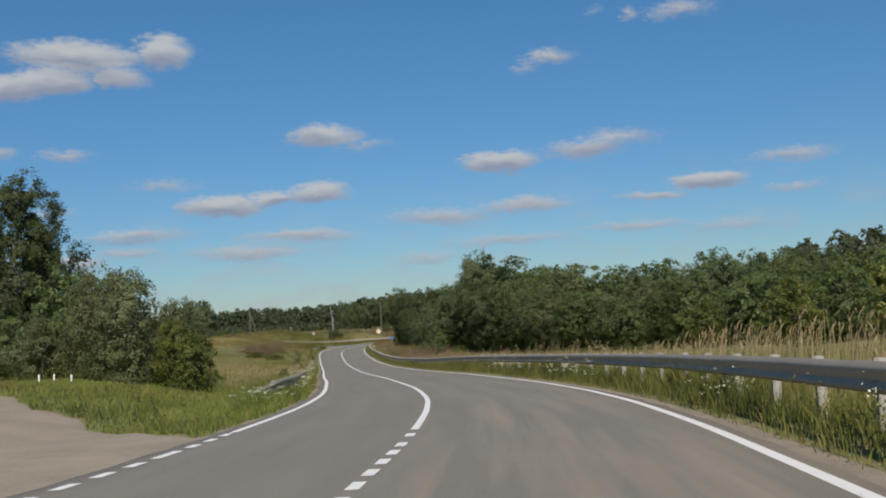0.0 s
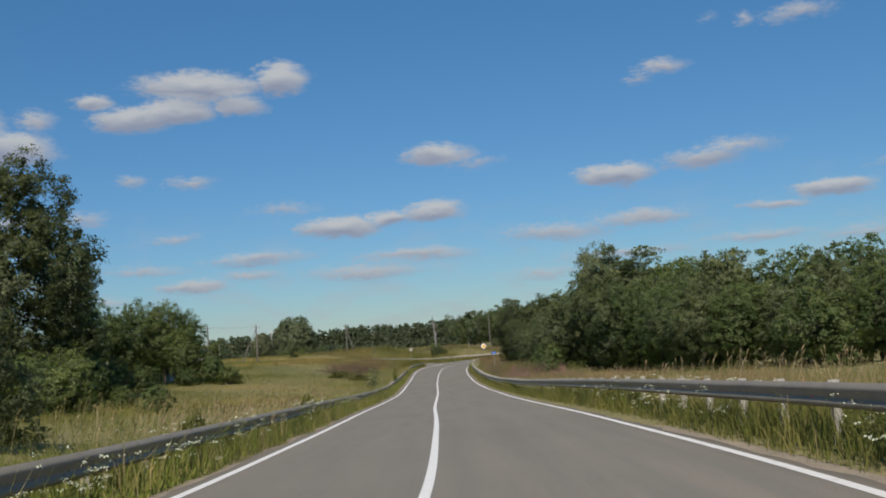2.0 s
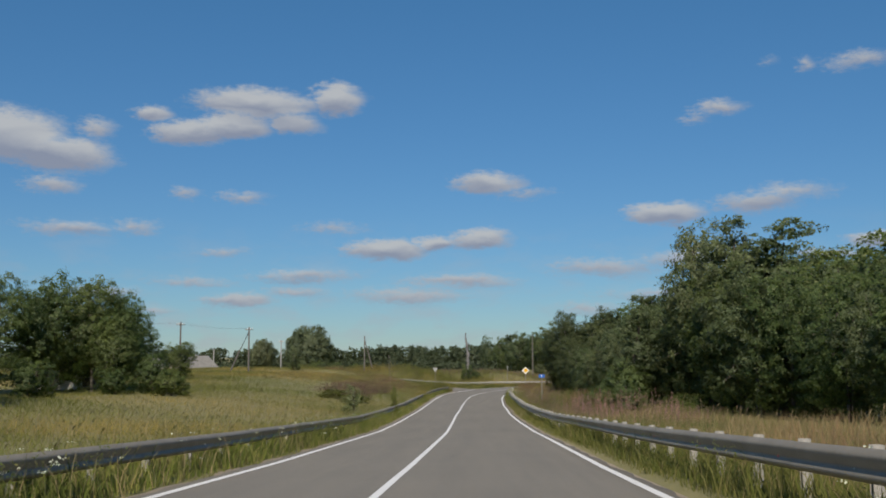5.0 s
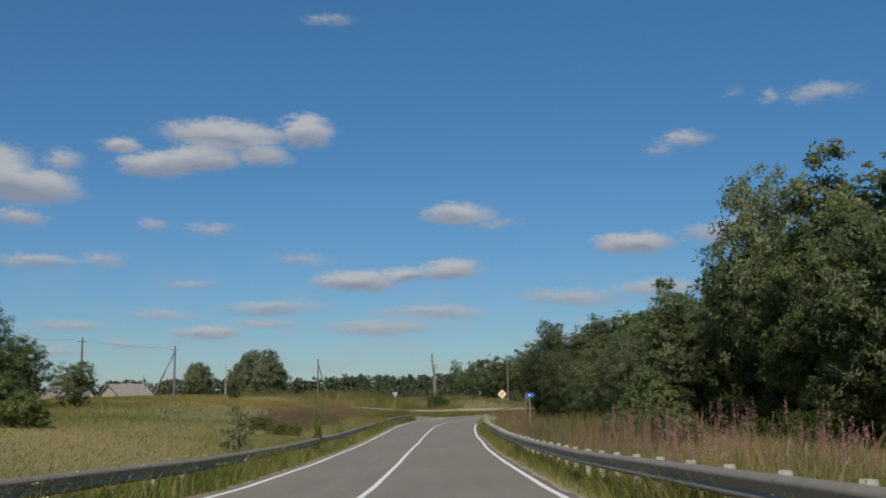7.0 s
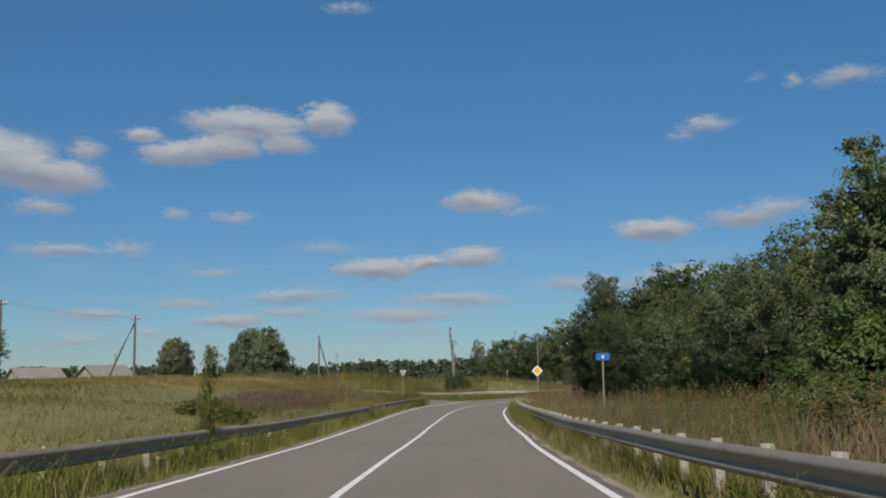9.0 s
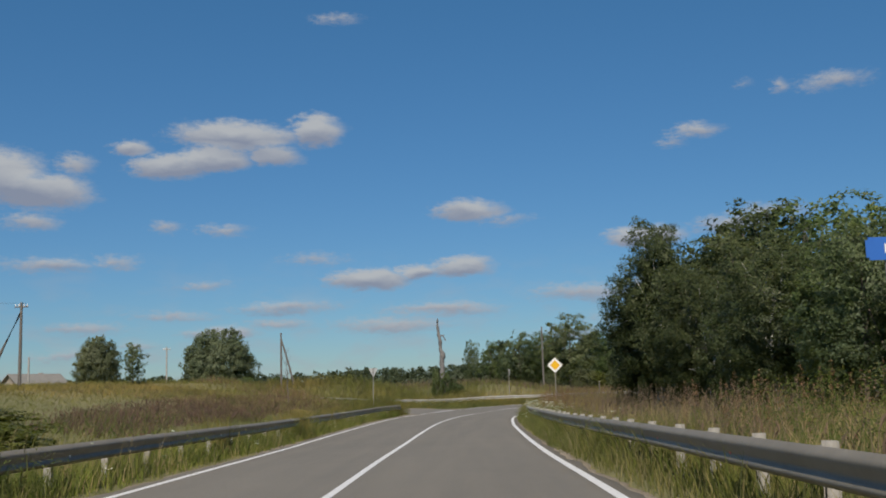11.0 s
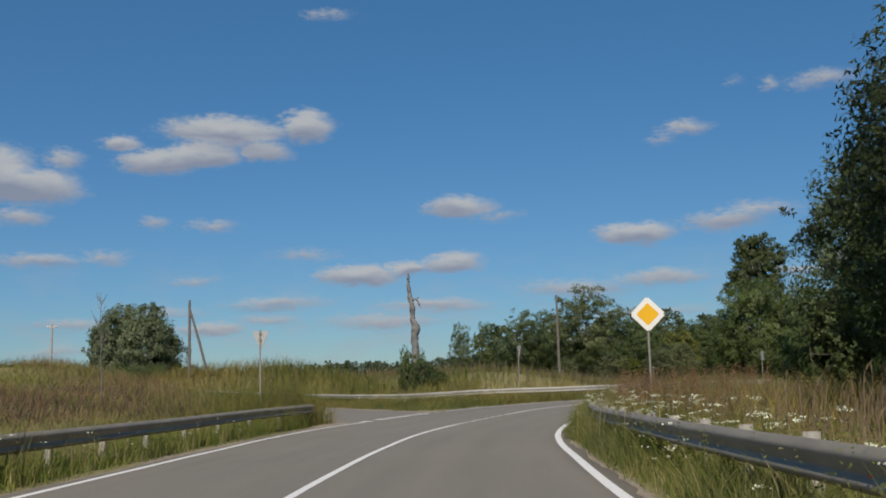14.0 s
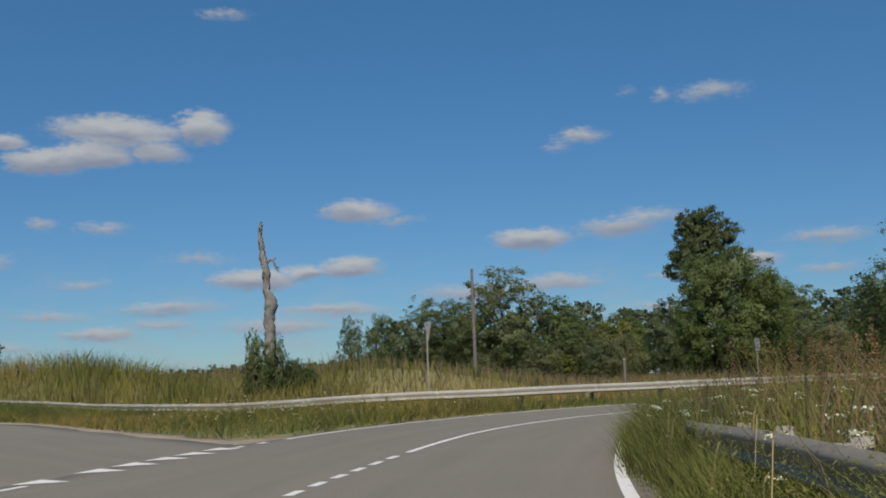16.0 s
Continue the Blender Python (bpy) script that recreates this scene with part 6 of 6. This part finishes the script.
p = fr[i] + nn[i] * (r.uniform(-0.6, 13, len(i)) * r.rand(len(i)) ** 0.3)[:, None] + r.uniform(-0.3, 0.3, (len(i), 2))
x, y = keep(p[:, 0], p[:, 1])
hc = r.uniform(0.22, 0.6, len(x)) * patchy(x, y, 0.5, 19, 0.6, 1.25)
pale = r.rand(len(x)) < 0.35 + 0.4 * wave(x, y, 0.35, 18)
grass("junction_grass", "lush green grass strip between the road and the far guard rail", LUSH, r, x[~pale], y[~pale], hc[~pale], 0.024, 1.3, True)
grass("junction_grass_olive", "olive grass patches before the far guard rail", GRASS_FIELD, r, x[pale], y[pale], hc[pale] * 1.1, 0.022, 1.2, True)
x, y = along(r, 20000, 182, 214, 0.5, 16, 1, 1.2)
x, y = keep(x, y)
grass("inner_bend_grass", "rank grass and weeds inside the bend", GRASS, r, x, y, r.uniform(0.35, 0.85, len(x)) * (0.6 + 0.4 * step((off_line(x, y, AXIS, AXIS_N) - 4.2) / 2.5)), 0.011, 0.7)
x, y = along(r, 900, 184, 214, 2.2, 14, 1)
x, y = keep(x, y)
seed_heads("inner_bend_heads", "brown seed heads inside the bend", GRASS_DRY, r, x, y, r.uniform(0.5, 0.95, len(x)), 0.12, 0.010)


x, y = along(r, 26000, 150, 206, 0.5, 1.5, 1, 0.9)
x, y = keep(x, y)
grass("bend_verge_grass", "lush pale green grass in front of the guard rail", GRASS, r, x, y, r.uniform(0.15, 0.6, len(x)) * patchy(x, y, 0.8, 61, 0.5, 1.2), 0.011, 0.85)
x, y = along(r, 7000, 120, 190, 0.5, 1.6, 1, 0.9)
x, y = keep(x, y)
grass("bend_verge_straw", "straw coloured stems in the verge grass", GRASS_DRY, r, x, y, r.uniform(0.25, 0.7, len(x)) * patchy(x, y, 0.8, 64, 0.5, 1.2), 0.009, 0.65)
x, y = along(r, 14000, 36, 190, 0.6, 3.0, -1, 0.9)
x, y = keep(x, y)
grass("left_verge_straw", "straw coloured stems in the verge grass", GRASS_DRY, r, x, y, r.uniform(0.25, 0.75, len(x)) * patchy(x, y, 0.8, 65, 0.5, 1.25), 0.014, 0.55)
x, y = along(r, 600, 44, 66, 1.2, 4.5, -1, 1.2)
x, y = keep(x, y)
seed_heads("rail_side_seed_heads", "pale grey seed stems beside the guard rail", REED, r, x, y, r.uniform(0.45, 0.95, len(x)), 0.12, 0.02)
x, y = along(r, 1500, 42, 150, 1.3, 14, -1, 1.5)
x, y = keep(x, y)
seed_heads("meadow_seed_heads", "pale seed heads of meadow grass behind the guard rail", GRASS_DRY, r, x, y, r.uniform(0.5, 1.0, len(x)) * patchy(x, y, 0.3, 66, 0.7, 1.15), 0.14, 0.018)
x, y = -13.2 - 24 * r.rand(34000) ** 1.5, r.uniform(188, 226, 34000)
x, y = keep(x, y)
gap = -off_line(x, y, SIDE_AXIS, SIDE_N)
ok = (-off_line(x, y, AXIS, AXIS_N) - left_w(y) > np.interp(y, [192, 195], [1.5, 0.8])) & (gap > 3.4) & ((gap < 11) | (y < 200))
x, y, gap = x[ok], y[ok], gap[ok]
tall = np.where(gap < 9.5, 1.0 - 0.35 * step((gap - 4.5) / 5), 0.5) * np.interp(y, [190, 195], [0.45, 1.0])
hc = r.uniform(0.75, 1.45, len(x)) * patchy(x, y, 0.5, 81, 0.75, 1.1) * tall
dead = r.rand(len(x)) < np.interp(gap, [4.5, 7], [0.1, 0.6]) * patchy(x, y, 0.3, 86, 0.4, 1.2)
grass("corner_weeds", "tall olive weeds at the junction corner", GRASS_FIELD, r, x[~dead], y[~dead], hc[~dead], 0.017, 0.75)
grass("corner_dead_weeds", "brown withered weeds at the junction corner", DOCK, r, x[dead], y[dead], hc[dead] * 0.9, 0.02, 0.6)
x, y = tufted(r, x, y, 0.4, 82, 0.45)
seed_heads("corner_seed_heads", "tan seed heads at the junction corner", GRASS_DRY, r, x[::3], y[::3], r.uniform(0.7, 1.2, len(x[::3])) * np.interp(-off_line(x[::3], y[::3], SIDE_AXIS, SIDE_N), [4, 9], [1.0, 0.4]), 0.12, 0.012)
x, y = r.normal(-16.1, 0.95, 9000), r.normal(198.2, 1.5, 9000)
gap = -off_line(x, y, SIDE_AXIS, SIDE_N)
ok = (gap > 3.75 + 0.3 * wave(x, y, 1.5, 83)) & (-off_line(x, y, AXIS, AXIS_N) - left_w(y) > 0.85 + 0.2 * wave(x, y, 1.2, 84))
x, y = x[ok], y[ok]
edge = step((-off_line(x, y, SIDE_AXIS, SIDE_N) - 3.5) / 0.7) * step((-off_line(x, y, AXIS, AXIS_N) - left_w(y) - 0.6) / 0.8)
fresh = r.rand(len(x)) < 0.45
hc = r.uniform(0.6, 1.75, len(x)) * (0.55 + 0.45 * edge) * patchy(x, y, 0.9, 85, 0.85, 1.1)
for nm, lab, mt, pick in (("corner_clump", "dense olive weeds swallowing the end of the guard rail", GRASS_FIELD, ~fresh), ("corner_clump_green", "green weed stalks in the clump at the rail end", GRASS_SOFT, fresh)):
    grass(nm, lab, mt, r, x[pick][::2], y[pick][::2], hc[pick][::2], 0.016, 0.8)
leafage("corner_weed_leaves", "olive weed leaves round the end of the guard rail", GRASS_FIELD, r, x[::6], y[::6], hc[::6] * r.uniform(0.4, 0.95, len(x[::6])), 0.17, 24, 0.034)
leafage("corner_fresh_leaves", "fresh green weed leaves round the end of the guard rail", LAWN, r, x[3::9], y[3::9], hc[3::9] * r.uniform(0.2, 0.85, len(x[3::9])), 0.17, 24, 0.034)
x, y = r.uniform(-36, -14, 30000), r.uniform(154, 210, 30000)
x, y = keep(x, y)
dl = -off_line(x, y, AXIS, AXIS_N) - left_w(y)
ok = (dl > 6.8 + 1.2 * wave(x, y, 0.3, 91)) & (dl < 13.5 + 2 * wave(x, y, 0.15, 94)) & (y > 160 + 3 * wave(x, y, 0.2, 92)) & (y < 203 + 2 * wave(x, y, 0.2, 95)) & (np.abs(off_line(x, y, SIDE_AXIS, SIDE_N)) > 6) & (wave(x, y, 0.12, 93) > -0.55)
lush = r.rand(len(x)) < np.interp(y, [160, 180], [0.42, 0.08])
for nm, lab, mt, pick in (("withered_patch", "dark reddish brown patch of withered weeds", PLUM, ok & ~lush), ("green_patch", "dark green weeds among the withered ones", LUSH, ok & lush)):
    grass(nm, lab, mt, r, x[pick], y[pick], r.uniform(0.3, 0.6, int(pick.sum())), 0.05, 1.1, True)
cx = np.repeat(np.array([-14.3, -14.8, -13.2, -12.2]), 190)
cy = np.repeat(np.array([163.3, 172.5, 152.0, 138.5]), 190)
x, y = cx + r.normal(0, 0.22, len(cx)), cy + r.normal(0, 0.4, len(cx))
grass("rail_side_tufts", "tall pale green grass tufts growing behind the guard rail", GRASS_FIELD, r, x, y, r.uniform(0.5, 1.25, len(x)), 0.022, 0.35)
cx = np.repeat(np.array([-13.75, -13.9, -15.0]), 260)
cy = np.repeat(np.array([163.4, 164.6, 176.0]), 260)
x, y = cx + r.normal(0, 0.26, len(cx)), cy + r.normal(0, 0.45, len(cx))
hc = r.uniform(0.3, 1.3, len(x))
grass("rail_front_clumps", "tall leafy weeds growing over the guard rail", GRASS_SOFT, r, x, y, hc, 0.016, 0.5)
leafage("rail_clump_leaves", "pale green leaves of the weeds over the guard rail", GRASS_FIELD, r, x[::2], y[::2], hc[::2] * 0.85, 0.13, 24, 0.028)
x, y = along(r, 7000, 100, 197, 0.6, 1.7, -1, 0.9)
x, y = keep(*tufted(r, x, y, 0.7, 87, 0.3))
leafage("left_verge_leaves", "bright green leafy weeds in the verge before the guard rail", LAWN, r, x, y, r.uniform(0.15, 0.6, len(x)) * patchy(x, y, 0.6, 88, 0.6, 1.1), 0.13, 24, 0.021)
x, y = along(r, 800, 168, 206, 1.2, 5.0, 1, 0.9)
x, y = keep(x, y)
seed_heads("bend_brown_stems", "tall brown seed stems behind the guard rail", GRASS_RUST, r, x, y, r.uniform(0.6, 1.25, len(x)) * patchy(x, y, 0.5, 62, 0.7, 1.2), 0.13, 0.010)
x, y = along(r, 14000, 90, 150, 1.3, 6.0, 1, 0.9)
x, y = keep(x, y)
half = r.rand(len(x)) < 0.45 + 0.35 * wave(x, y, 0.3, 67)
hb = r.uniform(0.45, 1.1, len(x)) * patchy(x, y, 0.4, 63, 0.6, 1.2)
grass("bank_tall_grass", "tall tan grass below the thicket", GRASS_DRY, r, x[half], y[half], hb[half], 0.018, 0.5)
grass("bank_tall_weeds", "tall green weeds below the thicket", LUSH, r, x[~half], y[~half], hb[~half], 0.02, 0.5)

x, y = along(r, 4200, 104, 150, 2.2, 8.5, 1, 1.0)
x, y = keep(*tufted(r, x, y, 0.3, 68, 0.36))
leafage("bank_weed_leaves", "tall dark green leafy weeds below the thicket", LUSH, r, x, y, r.uniform(0.35, 1.15, len(x)) * patchy(x, y, 0.4, 69, 0.7, 1.2), 0.2, 26, 0.042)
x, y = along(r, 9000, 103, 146, 1.7, 8.0, 1, 1.0)
x, y = keep(*tufted(r, x, y, 0.35, 75, 0.3))
grass("bank_brown_stems", "tall dark brown withered stems below the thicket", GRASS_RUST, r, x, y, r.uniform(0.5, 1.15, len(x)) * patchy(x, y, 0.4, 76, 0.65, 1.2), 0.015, 0.45)
x, y = along(r, 420, 106, 146, 1.9, 6.5, 1, 1.0)
bank_x, bank_y = keep(*tufted(r, x, y, 0.4, 70, 0.45))


# rank growth over the rail at the inside of the bend
i = r.randint(s_of(186), s_of(206), 13000)
off = np.interp(AXIS[i, 1], [195, 200], [0.14, 0.02]) + 0.95 * r.rand(len(i)) ** 0.9
p = AXIS[i] + AXIS_N[i] * (right_w(AXIS[i, 1]) + off)[:, None] + r.uniform(-0.06, 0.06, (len(i), 2))
x, y = p[:, 0], p[:, 1]
grass("corner_verge_grass", "lush fresh green grass creeping over the road edge", GRASS, r, x, y, r.uniform(0.2, 0.72, len(x)) * patchy(x, y, 0.9, 96, 0.6, 1.25) * (np.interp(y, [195, 201], [0.35, 0.7]) + 0.65 * step((off - 0.1) / 0.5)), 0.010, 0.9)
x, y = along(r, 1300, 184, 206, 0.3, 1.25, 1, 0.9)
x, y = keep(x, y)
leafage("corner_verge_leaves", "pale green leafy weeds over the road edge in the bend", GRASS, r, x, y, r.uniform(0.12, 0.68, len(x)) * step((off_line(x, y, AXIS, AXIS_N) - right_w(y) + 0.3) / 0.9), 0.12, 50, 0.014)
x, y = along(r, 900, 184, 206, 1.2, 5.5, 1, 1.0)
x, y = keep(x, y)
leafage("corner_bank_leaves", "olive and brown leafy weeds behind the guard rail in the bend", GRASS_FIELD, r, x, y, r.uniform(0.3, 0.95, len(x)), 0.17, 50, 0.017)
x, y = along(r, 15000, 178, 206, 1.05, 7.5, 1, 1.1)
x, y = keep(x, y)
brown = 0.5 + 0.5 * wave(x, y, 0.6, 97) > 0.42 + 0.3 * (r.rand(len(x)) - 0.5)
hc = r.uniform(0.5, 1.3, len(x)) * patchy(x, y, 0.5, 98, 0.65, 1.2)
grass("corner_brown_weeds", "tall reddish brown withered weeds behind the guard rail", GRASS_RUST, r, x[brown], y[brown], hc[brown], 0.010, 0.6)
grass("corner_green_weeds", "tall pale green weeds behind the guard rail", GRASS_FIELD, r, x[~brown], y[~brown], hc[~brown], 0.010, 0.6)
x, y = along(r, 1100, 184, 206, 1.7, 6.0, 1, 1.0)
x, y = keep(*tufted(r, x, y, 0.55, 99, 0.45))
dock_h = r.uniform(0.75, 1.35, len(x))
dock_x, dock_y = x, y
x, y = along(r, 45, 176, 198, 0.5, 0.8, 1)
seed_heads("rail_front_stems", "dry seed stems standing before the guard rail", GRASS_DRY, r, x, y, r.uniform(0.55, 1.0, len(x)), 0.10, 0.008)


# broad-leaved weeds in the verges
wx, wy = along(r, 4600, -10, 204, 0.65, 1.9, 1)
wx2, wy2 = along(r, 3400, 22, 197, 0.6, 1.9, -1)
lush = r.rand(len(wx)) < 0.75
wx, wy = np.concatenate([wx[lush], wx2]), np.concatenate([wy[lush], wy2])
wx, wy = tufted(r, wx, wy, 0.55, 41, 0.42)
wx, wy = keep(wx, wy)
bx, by = along(r, 700, 160, 206, 0.55, 2.6, 1)
ex_, ey_ = along(r, 260, 189, 199, 0.7, 3.0, -1)
bx, by = keep(np.concatenate([bx, ex_]), np.concatenate([by, ey_]))
mx_, my_ = along(r, 5200, 24, 196, 1.4, 40, -1, 1.8)
mx_, my_ = keep(*tufted(r, mx_, my_, 0.22, 43, 0.6))
bx, by = np.concatenate([bx, mx_]), np.concatenate([by, my_])
wh = np.concatenate([r.uniform(0.15, 0.62, len(wx)), r.uniform(0.25, 0.75, len(bx))])
wx, wy = np.concatenate([wx, bx]), np.concatenate([wy, by])
v, f = leaf_quads(r, np.stack([wx, wy, ground_z(wx, wy) + wh], 1), wh * 0.45 + 0.05, unit(r.normal(size=(len(wx), 3)) + np.array([0, 0, 1.2])), 30, 0.036, 0.0, 0.45)
tagged(new("verge_weeds", mesh_of("verge_weeds", v, f, GRASS)), "leafy green weeds along the guard rails", "weeds", kind="stuff")


def flower_stems(name, label, mat, rng, x, y, h, heads, spread, petal, spike):
    """Stems with a flat head of florets, or with a tall spike of them."""
    z = ground_z(x, y)
    n = len(x)
    c = np.stack([x, y, z + h], 1)
    p = np.repeat(c, heads, 0)
    m = len(p)
    if spike:
        q = rng.rand(m)
        p = p + np.stack([rng.normal(size=m) * spread * (1 - 0.8 * q), rng.normal(size=m) * spread * (1 - 0.8 * q), (q - 0.55) * spike], 1)
    else:
        p = p + np.stack([rng.normal(size=m) * spread, rng.normal(size=m) * spread, rng.normal(size=m) * spread * 0.25], 1)
    nrm = unit(rng.normal(size=(m, 3)) * 0.8 + np.array([0, -0.3, 0.9]))
    t1 = unit(np.cross(nrm, rng.normal(size=(m, 3))))
    t2 = np.cross(nrm, t1)
    s = (petal * rng.uniform(0.6, 1.2, m))[:, None]
    v = np.stack([p - t2 * s, p + t1 * s, p + t2 * s, p - t1 * s], 1).reshape(-1, 3)
    return tagged(new(name, mesh_of(name, v, np.arange(len(v)).reshape(-1, 4), mat)), label, "flowers", kind="stuff")


x, y = along(r, 2200, 2, 70, 0.6, 2.2, 1)
x, y = tufted(r, x, y, 0.7, 31, 0.62)
x2, y2 = along(r, 700, 29, 75, 0.5, 1.9, -1)
x2, y2 = tufted(r, x2, y2, 0.6, 32, 0.6)
x3, y3 = along(r, 700, 150, 205, 0.6, 3.0, 1)
x3, y3 = tufted(r, x3, y3, 0.6, 33, 0.6)
x4, y4 = along(r, 420, 40, 196, 0.6, 2.2, -1)
x5, y5 = r.uniform(-16, 2, 320), r.uniform(210, 224, 320)
x, y = np.concatenate([x, x2, x3, x4, x5]), np.concatenate([y, y2, y3, y4, y5])
x, y = keep(x, y)
h = r.uniform(0.3, 0.8, len(x))
flower_stems("white_wildflowers", "small white umbel flowers in the verge", PETAL, r, x, y, h, 7, 0.034, 0.013, 0)
grass("flower_stalks", "thin green stalks under the white flowers", GRASS, r, x, y, h + 0.02, 0.006, 0.1)
x, y = along(r, 190, 166, 205, 0.5, 2.0, 1)
x2, y2 = along(r, 170, 25, 42, 0.6, 1.6, -1)
x3, y3 = along(r, 130, 167, 183, 0.75, 2.2, 1)
x2, y2 = np.concatenate([x2, x3]), np.concatenate([y2, y3])
x, y = keep(*tufted(r, np.concatenate([x, x2]), np.concatenate([y, y2]), 0.8, 37, 0.42))
h = r.uniform(0.45, 1.0, len(x)) * np.where(y < 60, 0.55, 1.0)
flower_stems("white_umbels", "large flat white umbel flowers in the bend verge", PETAL, r, x, y, h, 24, 0.042, 0.0105, 0)
grass("umbel_stalks", "green stalks of the white umbel flowers", GRASS, r, x, y, h + 0.01, 0.006, 0.12)
x, y = along(r, 480, 93, 109, 1.9, 5.8, 1)
x, y = tufted(r, x, y, 0.5, 35, 0.44)
h = r.uniform(0.7, 1.45, len(x)) * patchy(x, y, 0.4, 36, 0.75, 1.15) * np.interp(y, [95, 101], [0.65, 1.0])
flower_stems("fireweed_spikes", "pink fireweed spikes among the dry grass", FIREWEED, r, x, y, h, 64, 0.040, 0.0115, 0.46)
grass("fireweed_stalks", "reddish green fireweed stalks", GRASS_RUST, r, x, y, h * 0.98, 0.02, 0.03)
x, y = along(r, 1000, 114, 165, 2.0, 5.5, 1)
x, y = tufted(r, x, y, 0.4, 38, 0.4)
h = r.uniform(0.7, 1.25, len(x))
flower_stems("faded_fireweed", "faded grey pink fireweed seed spikes", GRASS_RUST, r, x, y, h, 44, 0.036, 0.013, 0.5)
grass("faded_stalks", "withered stalks of faded fireweed", GRASS_DRY, r, x, y, h * 0.98, 0.018, 0.03)
dock_x, dock_y = np.concatenate([dock_x, bank_x]), np.concatenate([dock_y, bank_y])
dock_h = np.concatenate([dock_h, r.uniform(0.8, 1.4, len(bank_x))])
flower_stems("dock_spikes", "reddish brown dock seed spikes behind the guard rail", DOCK, r, dock_x, dock_y, dock_h, 60, 0.05, 0.012, 0.55)
grass("dock_stalks", "reddish brown dock stalks", DOCK, r, dock_x, dock_y, dock_h * 0.98, 0.014, 0.05)
